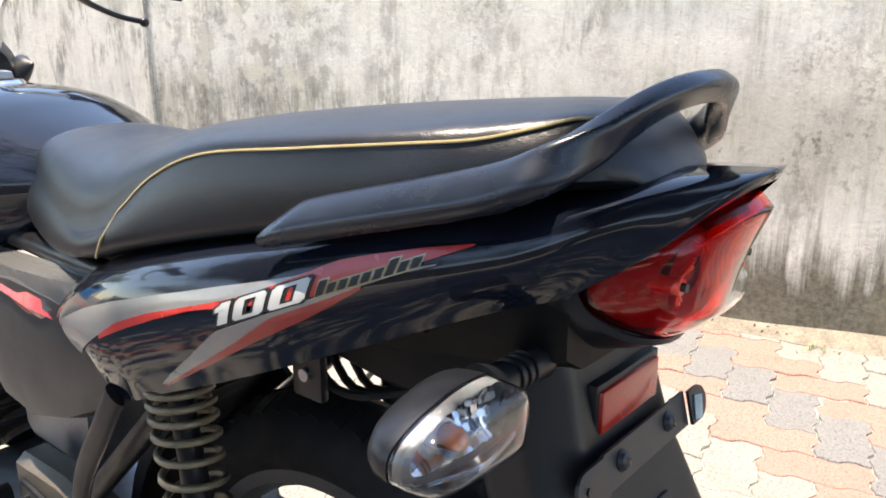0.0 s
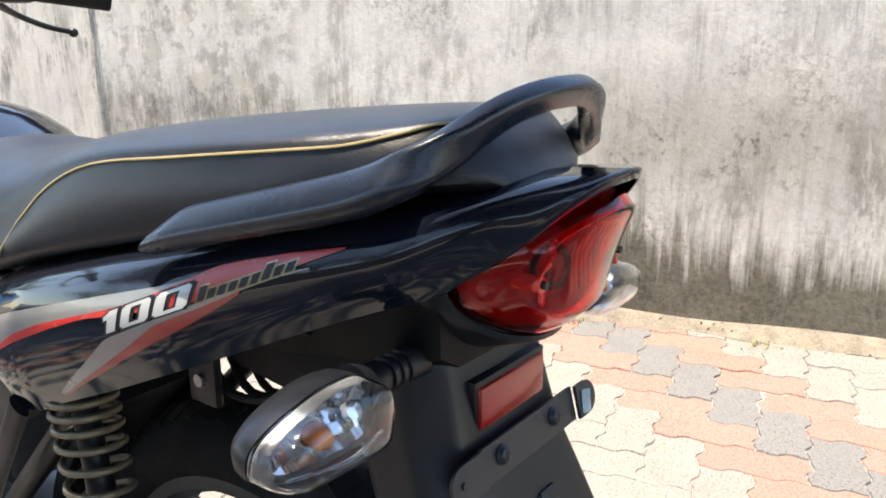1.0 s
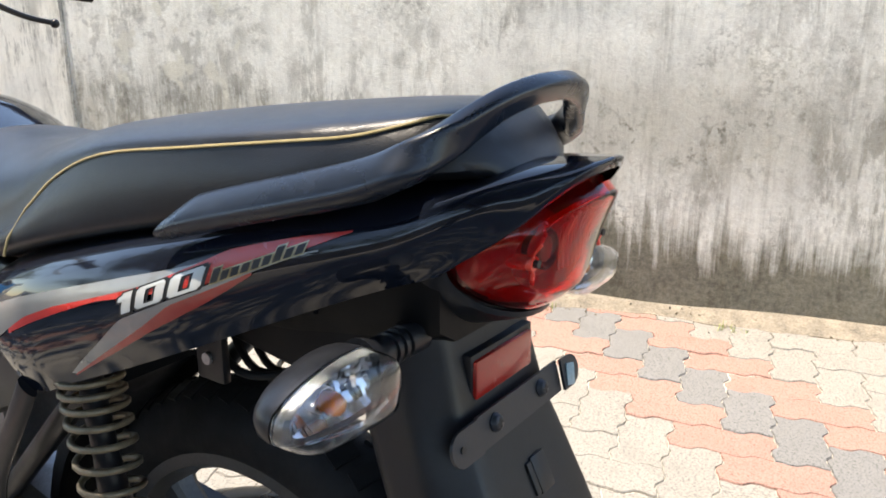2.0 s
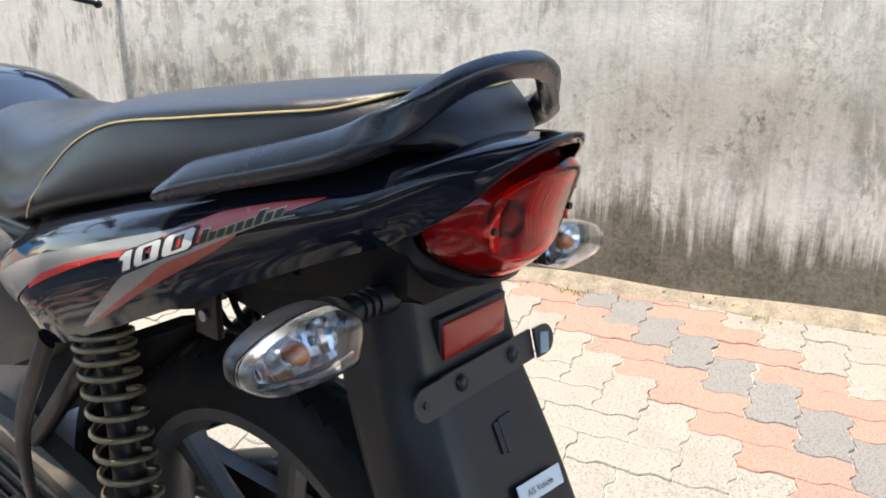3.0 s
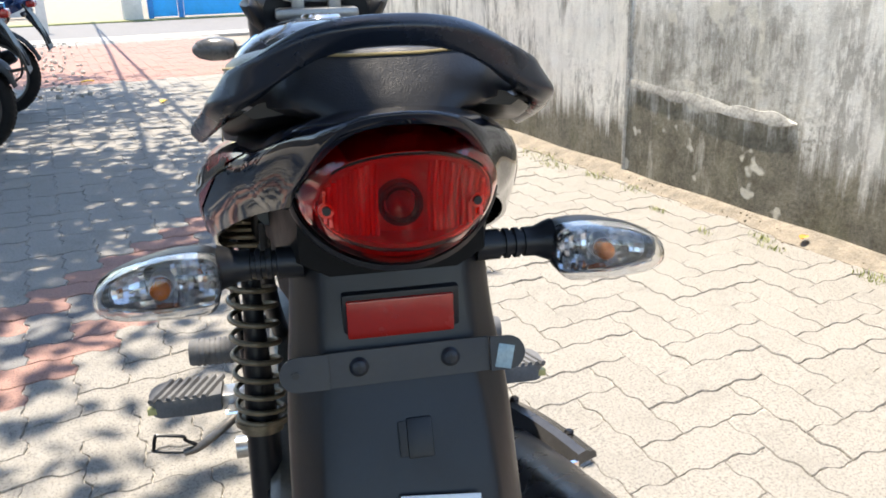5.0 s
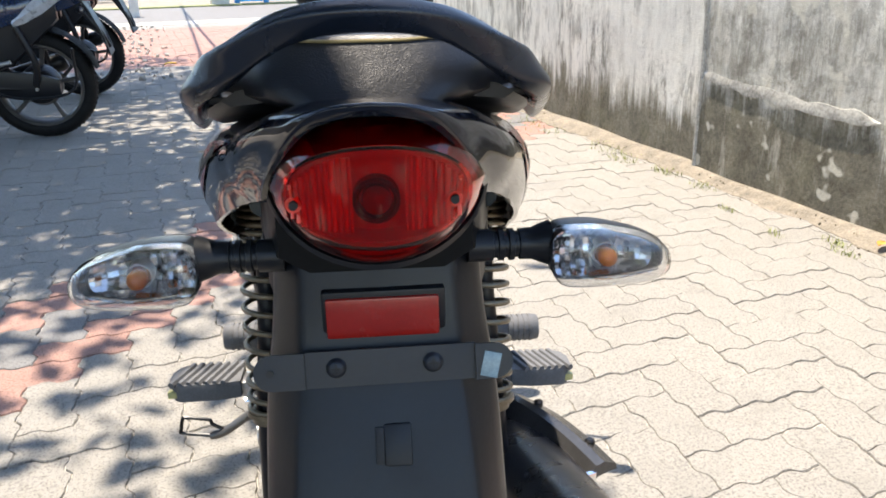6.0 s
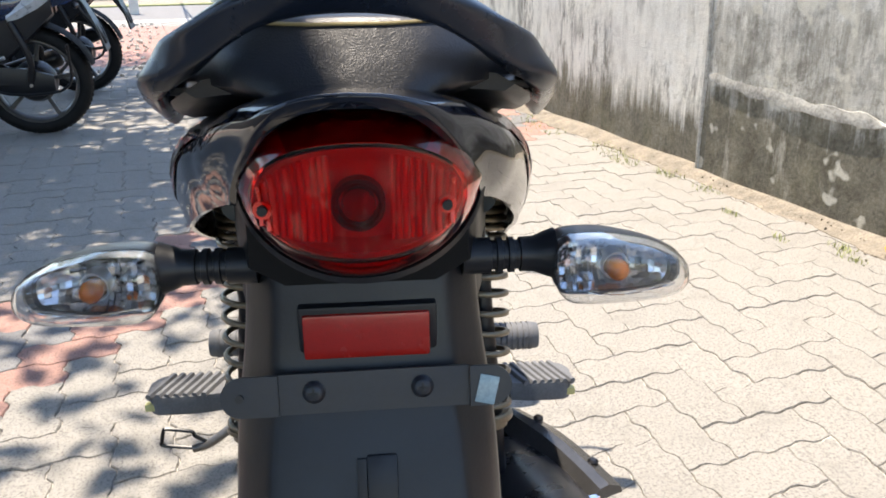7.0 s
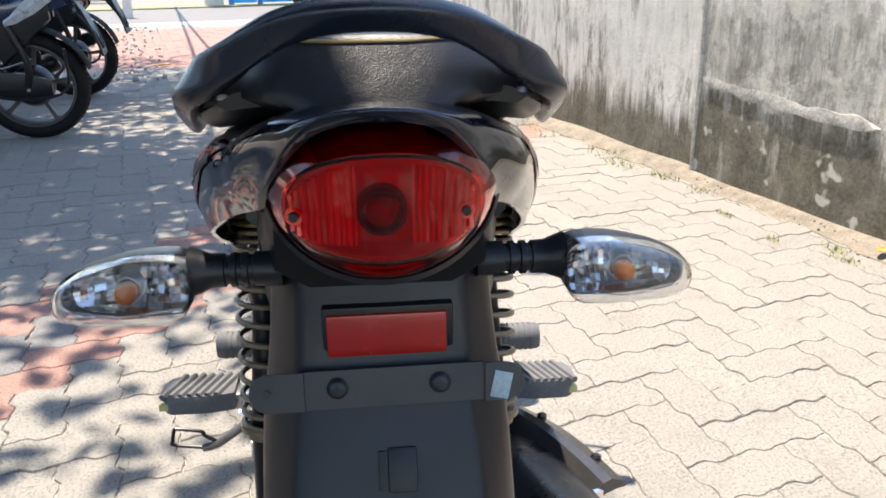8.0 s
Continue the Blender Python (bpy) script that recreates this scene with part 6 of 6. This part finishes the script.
# ---- handlebar, instruments, front end ----
bm = bmesh.new()
tube(bm, [(-0.345, 1.000, 1.010), (-0.235, 1.035, 1.025), (-0.120, 1.060, 1.020), (-0.082, 1.066, 0.985), (-0.070, 1.066, 0.935), (-0.048, 1.066, 0.914), (0.048, 1.066, 0.914), (0.070, 1.066, 0.935), (0.082, 1.066, 0.985), (0.120, 1.060, 1.020), (0.235, 1.035, 1.025), (0.345, 1.000, 1.010)], 0.011, 14, 6)
bar = part("handlebar", bm, CHROME, bike, "chrome tubular handlebar")
for sgn in (-1, 1):
    b = bmesh.new()
    tube(b, [(sgn * 0.235, 1.035, 1.025), (sgn * 0.350, 0.998, 1.009)], 0.0165, 16, 1)
    part("grip", b, RUBBER, bar, "black rubber grip")
    b = bmesh.new()
    box(b, sgn * 0.215 - 0.022, sgn * 0.215 + 0.022, 1.020, 1.062, 1.005, 1.045, 0.006)
    part("switch_block", b, BLACK_PLASTIC, bar)
    b = bmesh.new()
    tube(b, [(sgn * 0.195, 1.080, 1.012), (sgn * 0.25, 1.118, 0.990), (sgn * 0.30, 1.120, 0.970), (sgn * 0.337, 1.105, 0.960)], [0.008, 0.0055, 0.005, 0.0048], 10, 4)
    lathe_pt = (sgn * 0.339, 1.104, 0.959)
    bmesh.ops.create_icosphere(b, subdivisions=2, radius=0.0085, matrix=Matrix.Translation(lathe_pt))
    part("brake_lever" if sgn > 0 else "clutch_lever", b, BLACK_METAL if sgn > 0 else ALUMINIUM, bar)
    b = bmesh.new()
    box(b, sgn * 0.034 - 0.012, sgn * 0.034 + 0.012, 1.045, 1.085, 0.884, 0.930, 0.005)
    part("bar_clamp", b, ALUMINIUM, bar, "polished clamp")
    # front turn signal
    b = bmesh.new()
    lathe(b, [(sgn * x, r) for x, r in ((0.10, 0.009), (0.165, 0.009), (0.170, 0.018), (0.19, 0.024), (0.22, 0.0245), (0.245, 0.018), (0.256, 0.008), (0.2575, 0.0001))], 24, "x", (0, 1.27, 0.805))
    part("front_turn_signal", b, plain("smoked_grey_lens", (0.10, 0.10, 0.10), 0.25) if sgn < 0 else bpy.data.materials["smoked_grey_lens"], bike, "front turn signal on a short stalk")
    # fork leg
    b = bmesh.new()
    tube(b, [(sgn * 0.085, 1.16, 0.905), (sgn * 0.085, 1.30, 0.62)], 0.0165, 16, 1)
    tube(b, [(sgn * 0.085, 1.27, 0.68), (sgn * 0.085, 1.46, 0.285)], 0.023, 16, 1)
    part("fork_leg", b, BLACK_METAL, bike)
bm = bmesh.new()
rings = []
for y, hw, hh in ((1.10, 0.055, 0.045), (1.085, 0.10, 0.060), (1.12, 0.125, 0.085), (1.20, 0.135, 0.115), (1.28, 0.125, 0.120), (1.34, 0.10, 0.10), (1.37, 0.06, 0.06)):
    rings.append([(hw * math.copysign(abs(math.cos(a)) ** 0.7, math.cos(a)), y, 0.875 + hh * math.copysign(abs(math.sin(a)) ** 0.8, math.sin(a)) - 0.15 * (y - 1.1)) for a in (2 * math.pi * k / 28 for k in range(28))])
loft(bm, rings)
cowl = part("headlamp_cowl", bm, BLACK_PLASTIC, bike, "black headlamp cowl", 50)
for sgn in (-1, 1):
    b = bmesh.new()
    rings = []
    for t, w in [tuple(q) for q in spline([(0, 0.016), (0.3, 0.026), (0.7, 0.024), (0.92, 0.014), (1, 0.004)], 4)]:
        c = Vector((sgn * (0.085 + 0.050 * t), 1.125 - 0.025 * t, 0.852 + 0.048 * t))
        rings.append([c + Vector((sgn * 0.010 * math.cos(a), 0.028 * math.cos(a) + 0.008 * math.sin(a), w * math.sin(a))) for a in (2 * math.pi * k / 16 for k in range(16))])
    loft(b, rings)
    part("cowl_wing", b, BLACK_PLASTIC, cowl)
bm = bmesh.new()
box(bm, -0.078, 0.078, 1.030, 1.110, 0.872, 0.892, 0.008)
part("top_yoke", bm, ALUMINIUM, bike, "polished top yoke")
bm = bmesh.new()
rings = []
for z, s in ((0.915, 0.8), (0.92, 1.0), (0.955, 1.0), (0.965, 0.9)):
    rings.append([(0.085 * s * math.copysign(abs(math.cos(a)) ** 0.7, math.cos(a)), 1.155 + 0.045 * s * math.copysign(abs(math.sin(a)) ** 0.7, math.sin(a)), z + 0.15 * 0.045 * math.sin(a)) for a in (2 * math.pi * k / 28 for k in range(28))])
loft(bm, rings)
part("instrument_cluster", bm, BLACK_PLASTIC, bike, "black instrument cluster")
bm = bmesh.new()
lathe(bm, [(1.36, 0.075), (1.385, 0.062), (1.395, 0.03), (1.398, 0.0001)], 28, "y", (0, 0, 0.83))
part("headlamp_glass", bm, CLEAR_LENS, cowl)
bm = bmesh.new()
rings = []
for k in range(24):
    a = radians(-70 + 140 * k / 23)
    rings.append([(x, 1.475 + r * math.sin(a), 0.288 + r * math.cos(a)) for x, r in ((-0.060, 0.300), (-0.055, 0.316), (0, 0.326), (0.055, 0.316), (0.060, 0.300), (0.05, 0.310), (0, 0.319), (-0.05, 0.310))])
loft(bm, rings)
part("front_mudguard", bm, BLACK_GLOSS, bike, "black front mudguard")

# ---- parked motorcycles in the shade ----
def parked_motorcycle(m, paint, seat_mat, label, tail_mat):
    """A motorcycle seen from behind and beside, nose towards +y of its own frame."""
    root = thing("motorcycle", m, label, "motorcycle", "parked motorcycles")
    wheel("rear_wheel", (0, 0, 0.300), 0.300, 0.055, root, 5)
    wheel("front_wheel", (0, 1.32, 0.295), 0.295, 0.045, root, 5)
    b = bmesh.new()
    for sx in (-0.11, 0.11):
        tube(b, [(sx, -0.02, 0.30), (sx, 0.3, 0.32), (sx * 0.8, 0.52, 0.36)], 0.020, 10, 3)
    part("swingarm", b, BLACK_METAL, root)
    b = bmesh.new()
    rings = []
    for y, hw, z0, z1 in ((-0.34, 0.03, 0.80, 0.83), (-0.26, 0.065, 0.74, 0.84), (-0.05, 0.10, 0.66, 0.83), (0.15, 0.115, 0.58, 0.80), (0.38, 0.12, 0.52, 0.77), (0.52, 0.10, 0.50, 0.75)):
        rings.append([(-hw * 0.6, y, z0), (-hw, y, (z0 + z1) / 2), (-hw * 0.8, y, z1), (hw * 0.8, y, z1), (hw, y, (z0 + z1) / 2), (hw * 0.6, y, z0)])
    loft(b, [r for r in rings])
    part("tail_panel", b, paint, root)
    b = bmesh.new()
    rings = []
    for y, hw, z, h in ((-0.28, 0.07, 0.845, 0.01), (-0.20, 0.10, 0.87, 0.03), (0.05, 0.115, 0.86, 0.04), (0.20, 0.12, 0.815, 0.035), (0.42, 0.12, 0.79, 0.035), (0.58, 0.08, 0.80, 0.03), (0.64, 0.04, 0.82, 0.02)):
        rings.append([(hw * math.cos(a), y, z + h * math.sin(a)) for a in (2 * math.pi * k / 16 for k in range(16))])
    loft(b, rings)
    part("seat", b, seat_mat, root)
    b = bmesh.new()
    loft(b, [tank_ring((0.50 + (y - 0.54) * 0.95, hw, z0 - 0.01, zm, z1 + 0.03)) for y, hw, z0, zm, z1 in TANK])
    part("fuel_tank", b, paint, root)
    b = bmesh.new()
    rings = []
    for z, hw, y in ((0.80, 0.05, -0.27), (0.70, 0.06, -0.33), (0.58, 0.075, -0.38), (0.46, 0.08, -0.41)):
        rings.append([(-hw, y, z), (hw, y, z), (hw, y + 0.012, z), (-hw, y + 0.012, z)])
    loft(b, rings)
    part("rear_mudguard", b, BLACK_PLASTIC, root)
    b = bmesh.new()
    rings = []
    for k in range(14):
        a = radians(-75 + 110 * k / 13)
        rings.append([(x, r * math.sin(a), 0.30 + r * math.cos(a)) for x, r in ((-0.07, 0.325), (0, 0.34), (0.07, 0.325), (0, 0.33))])
    loft(b, rings)
    part("tyre_hugger", b, RUBBER, root)
    for sgn in (-1, 1):
        # broad side cover, cast footrest plate and pale tail tip
        b = bmesh.new()
        rings = []
        for y, z0, z1, x in ((-0.16, 0.66, 0.76, 0.085), (-0.05, 0.56, 0.78, 0.105), (0.12, 0.42, 0.77, 0.118), (0.35, 0.34, 0.75, 0.125), (0.58, 0.36, 0.74, 0.122), (0.70, 0.46, 0.70, 0.110)):
            zm = (z0 + z1) / 2
            rings.append([(sgn * (x - 0.05), y, z0), (sgn * (x - 0.008), y, z0 + 0.012), (sgn * x, y, zm), (sgn * (x - 0.008), y, z1 - 0.012), (sgn * (x - 0.05), y, z1)])
        loft(b, rings)
        part("side_cover", b, BLACK_PLASTIC, root, angle=50)
        b = bmesh.new()
        rings = []
        for y, z0, z1, x in ((-0.29, 0.838, 0.852, 0.050), (-0.22, 0.790, 0.852, 0.090), (-0.10, 0.705, 0.800, 0.122), (0.0, 0.655, 0.735, 0.132), (0.06, 0.640, 0.680, 0.134)):
            rings.append([(sgn * (x - 0.012), y, z0), (sgn * (x + 0.004), y, (z0 + z1) / 2), (sgn * (x - 0.012), y, z1), (sgn * max(0.004, x - 0.03), y, (z0 + z1) / 2)])
        loft(b, rings)
        part("tail_trim", b, tail_mat, root, "pale silver tail trim", 40)
        b = bmesh.new()
        rings = []
        for y, z0, z1, x in ((-0.08, 0.74, 0.80, 0.110), (0.02, 0.66, 0.82, 0.130), (0.18, 0.61, 0.82, 0.138), (0.36, 0.60, 0.80, 0.140), (0.52, 0.64, 0.78, 0.132), (0.60, 0.68, 0.75, 0.122)):
            zm = (z0 + z1) / 2
            rings.append([(sgn * (x - 0.03), y, z0), (sgn * (x - 0.006), y, z0 + 0.012), (sgn * x, y, zm - 0.02), (sgn * (x - 0.012), y, z1 - 0.02), (sgn * (x - 0.04), y, z1)])
        loft(b, rings)
        part("side_panel", b, paint, root, angle=50)
        b = bmesh.new()
        tube(b, [(sgn * 0.125, 0.45, 0.40), (sgn * 0.15, 0.28, 0.42), (sgn * 0.16, 0.10, 0.46)], [0.020, 0.016, 0.012], 10, 4)
        part("footrest_plate", b, STEEL, root)
    # dark disc and side plate added to close the gaps between the spokes
    b = bmesh.new()
    lathe(b, [(-0.075, 0.03), (-0.072, 0.095), (-0.02, 0.115), (0.02, 0.115), (0.072, 0.095), (0.075, 0.03)], 28, "x", (0, 0, 0.300))
    part("dark_disc", b, BLACK_METAL, root)
    b = bmesh.new()
    rings = []
    for y, z, h in ((-0.12, 0.30, 0.045), (0.0, 0.31, 0.075), (0.25, 0.34, 0.070), (0.55, 0.36, 0.075), (0.62, 0.36, 0.05)):
        rings.append([(-0.118, y, z - h), (-0.132, y, z), (-0.118, y, z + h), (-0.09, y, z + h), (-0.09, y, z - h)])
    loft(b, rings)
    part("dark_plate", b, BLACK_PLASTIC, root, angle=50)
    b = bmesh.new()
    tube(b, [(-0.05, -0.28, 0.72), (-0.05, -0.36, 0.60), (-0.02, -0.40, 0.50)], 0.014, 10, 4)
    tube(b, [(0.05, -0.28, 0.72), (0.05, -0.36, 0.60), (0.02, -0.40, 0.50)], 0.014, 10, 4)
    part("plate_holder", b, BLACK_PLASTIC, root)
    b = bmesh.new()
    box(b, -0.05, 0.05, -0.36, -0.30, 0.755, 0.80, 0.015)
    part("tail_lamp", b, REFLECTOR_RED, root)
    b = bmesh.new()
    rings = []
    for x, s in ((-0.15, 0.8), (-0.12, 1.0), (0.12, 1.0), (0.15, 0.8)):
        rings.append([(x, 0.68 + s * 0.19 * math.cos(a), 0.33 + s * 0.14 * math.sin(a)) for a in (2 * math.pi * k / 20 for k in range(20))])
    loft(b, rings)
    part("engine", b, BLACK_METAL, root)
    b = bmesh.new()
    tube(b, [(0.13, 0.62, 0.22), (0.16, 0.35, 0.27), (0.18, -0.05, 0.38), (0.185, -0.12, 0.40)], [0.025, 0.05, 0.055, 0.04], 16, 4)
    part("exhaust", b, BLACK_METAL, root)
    for sgn in (-1, 1):
        b = bmesh.new()
        tube(b, [(sgn * 0.085, 0.98, 0.88), (sgn * 0.085, 1.31, 0.30)], 0.022, 12, 1)
        part("fork_leg", b, BLACK_METAL, root)
        b = bmesh.new()
        tube(b, [(sgn * 0.12, 0.05, 0.64), (sgn * 0.14, -0.02, 0.45), (sgn * 0.13, -0.0, 0.32)], 0.018, 12, 3)
        part("shock_absorber", b, BLACK_METAL, root)
        b = bmesh.new()
        tube(b, [(sgn * 0.12, 0.30, 0.42), (sgn * 0.24, 0.30, 0.42)], 0.012, 10, 1)
        part("foot_rest", b, STEEL, root)
        b = bmesh.new()
        tube(b, [(sgn * 0.05, -0.27, 0.72), (sgn * 0.13, -0.29, 0.72), (sgn * 0.18, -0.30, 0.72)], [0.007, 0.02, 0.004], 10, 3)
        part("turn_signal", b, BLACK_PLASTIC, root)
    b = bmesh.new()
    tube(b, [(-0.155, -0.22, 0.52), (-0.16, -0.20, 0.30), (-0.16, 0.0, 0.255), (-0.155, 0.20, 0.30), (-0.15, 0.22, 0.50)], 0.008, 8, 4)
    part("saree_guard", b, BLACK_METAL, root)
    b = bmesh.new()
    tube(b, [(-0.34, 0.86, 1.02), (-0.15, 0.93, 1.0), (0, 0.96, 0.97), (0.15, 0.93, 1.0), (0.34, 0.86, 1.02)], 0.012, 10, 5)
    part("handlebar", b, BLACK_METAL, root)
    b = bmesh.new()
    rings = []
    for y, s in ((1.0, 0.5), (1.02, 0.9), (1.10, 1.0), (1.18, 0.7), (1.20, 0.4)):
        rings.append([(0.10 * s * math.cos(a), y, 0.86 + 0.11 * s * math.sin(a)) for a in (2 * math.pi * k / 20 for k in range(20))])
    loft(b, rings)
    part("headlamp", b, paint, root)
    b = bmesh.new()
    tube(b, [(-0.12, 0.42, 0.30), (-0.22, 0.40, 0.06), (-0.26, 0.38, 0.008)], 0.011, 10, 3)
    part("side_stand", b, BLACK_METAL, root)
    return root


BLUE_PAINT = plain("deep_blue_paint", (0.012, 0.035, 0.13), 0.15, 0.2, 0.2, 10, coat=1.0)
DARK_BLUE = plain("dark_blue_black_paint", (0.010, 0.022, 0.060), 0.18, 0.1, 0.2, 10, coat=1.0)
parked_motorcycle(pose(-0.08, 4.88, 0, 0, -4, 84), DARK_BLUE, LEATHER, "dark blue and black motorcycle parked in tree shade", plain("pale_silver_trim", (0.52, 0.54, 0.56), 0.3, 0.3))
parked_motorcycle(pose(0.06, 6.45, 0, 0, -4, 80), BLUE_PAINT, LEATHER, "deep blue motorcycle parked beside another in shade", BLUE_PAINT)


# ---- fallen leaves ----
def fallen_leaf(x, y, turn, size, material, label, z=0.004):
    b = bmesh.new()
    g = []
    for i in range(7):
        t = i / 6
        w = math.sin(math.pi * min(1, t * 0.95 + 0.03)) ** 0.8 * 0.32 * size
        g.append([b.verts.new(((t - 0.5) * size, k * w, 0.004 + 0.10 * size * (abs(k) ** 2) + 0.06 * size * math.sin(3 * t))) for k in (-1, -0.5, 0, 0.5, 1)])
    for i in range(6):
        for k in range(4):
            b.faces.new((g[i][k], g[i + 1][k], g[i + 1][k + 1], g[i][k + 1]))
    ob = part("fallen_leaf", b, material, None)
    ob.matrix_world = pose(x, y, z, 0, 0, turn)
    tagged(ob, label, "leaf", "fallen leaves")


fallen_leaf(2.70, 1.56, 20, 0.05, DRY_LEAF, "curled orange-brown dry leaf on the soil by the wall", 0.024)
fallen_leaf(1.18, 6.35, 60, 0.10, plain("yellow_leaf", (0.62, 0.42, 0.04), 0.6), "yellow fallen leaf on the paving")
fallen_leaf(0.72, 8.05, 10, 0.12, bpy.data.materials["yellow_leaf"], "yellow fallen leaf on the paving")

# ---- block paving: zigzag blocks in herringbone ----
CELL, GAP, TOP = 0.1165, 0.0010, 0.0
WAVE = ((0.0, 0.0), (0.13, 0.01), (0.27, 0.065), (0.42, 0.06), (0.58, -0.06), (0.73, -0.065), (0.87, -0.01))


def block_outline(nx, ny, gap):
    """The outline of a block of nx by ny cells, counter-clockwise, each cell edge zigzagged alike."""
    pts = []
    pts += [(i + u, w) for i in range(nx) for u, w in WAVE]
    pts += [(nx + w, j + u) for j in range(ny) for u, w in WAVE]
    pts += [(i + u, ny + w) for i in reversed(range(nx)) for u, w in [(1.0, 0.0)] + list(reversed(WAVE[1:]))]
    pts += [(w, j + u) for j in reversed(range(ny)) for u, w in [(1.0, 0.0)] + list(reversed(WAVE[1:]))]
    cx, cy = nx / 2, ny / 2
    sx, sy = 1 - 2 * gap / (nx * CELL), 1 - 2 * gap / (ny * CELL)
    return [((cx + (x - cx) * sx) * CELL, (cy + (y - cy) * sy) * CELL) for x, y in pts]


def block_rows(nx, ny):
    a, b = block_outline(nx, ny, GAP), block_outline(nx, ny, GAP + 0.0018)
    return [(x, y, -0.012) for x, y in a], [(x, y, -0.0035) for x, y in a], [(x, y, 0.0) for x, y in b]


def block_mesh(name, nx, ny, material):
    b = bmesh.new()
    lo, mid, hi = ([b.verts.new(p) for p in row] for row in block_rows(nx, ny))
    k = len(lo)
    for i in range(k):
        j = (i + 1) % k
        b.faces.new((lo[i], lo[j], mid[j], mid[i]))
        b.faces.new((mid[i], mid[j], hi[j], hi[i]))
    b.faces.new(hi)
    me = bpy.data.meshes.new(name)
    b.to_mesh(me)
    b.free()
    me.materials.append(material)
    return me


def colour_of(i, j):
    """Diagonal red bands with a grey core across cream blocks, and a red field far off."""
    d, y = (i - j) // 2 - (1 if i > 13 and j > 20 else 0), j * CELL   # the far field by the wall is laid one step off
    if 7.9 < y < 12.6:
        return "red"
    return {-1: "red", 0: "grey", 1: "red"}.get(min((d - core for core in BANDS), key=abs), "cream")


BANDS = (9, -8)
floor = thing("block_paving", pose(0, 0, 0), "cream zigzag block paving with diagonal red and grey bands", "paving", kind="structure")
MESH = {(c, o): block_mesh("paver", *(o and (1, 2) or (2, 1)), PAVER[c]) for c in PAVER for o in (False, True)}
field = {c: ([], []) for c in PAVER}
SHAPE = {o: block_rows(*(o and (1, 2) or (2, 1))) for o in (False, True)}
rnd = random.Random(4)
count = 0
for j in range(-34, 116):
    for i in range(-50, 26):
        k = (i - j) % 4
        if k not in (1, 2):
            continue
        tall = k == 1
        x, y = i * CELL, j * CELL
        if x + (1 if tall else 2) * CELL > WALL_X + 0.16 or x < -5.5 or y > PAVED_END - 0.2:
            continue
        c = colour_of(i, j)
        dz, tx, ty = rnd.uniform(-0.0015, 0.0015), rnd.gauss(0, 0.35), rnd.gauss(0, 0.35)
        if 0.95 < x < 2.6 and -0.25 < y < 2.35 and count < 300:
            ob = new("paver", MESH[c, tall])
            ob.parent = floor
            ob.matrix_basis = pose(x, y, TOP + dz, tx, ty, 0)
            count += 1
        else:
            vs, fs = field[c]
            base = len(vs)
            lo, mid, hi = SHAPE[tall]
            n = len(lo)
            vs += [(x + p[0], y + p[1], p[2] + dz + p[0] * ty * 0.017 + p[1] * tx * 0.017) for row in ((lo, mid, hi) if y < 6 else (mid, hi)) for p in row]
            steps = 2 if y < 6 else 1
            for s in range(steps):
                fs += [(base + s * n + q, base + s * n + (q + 1) % n, base + (s + 1) * n + (q + 1) % n, base + (s + 1) * n + q) for q in range(n)]
            fs.append(tuple(base + steps * n + q for q in range(n)))
for c, (vs, fs) in field.items():
    me = bpy.data.meshes.new("paver_field")
    me.from_pydata(vs, [], fs)
    me.materials.append(PAVER_FAR[c])
    ob = new("paver_field", me)
    ob.parent = floor
    tagged(ob, "", "", "", "stuff")
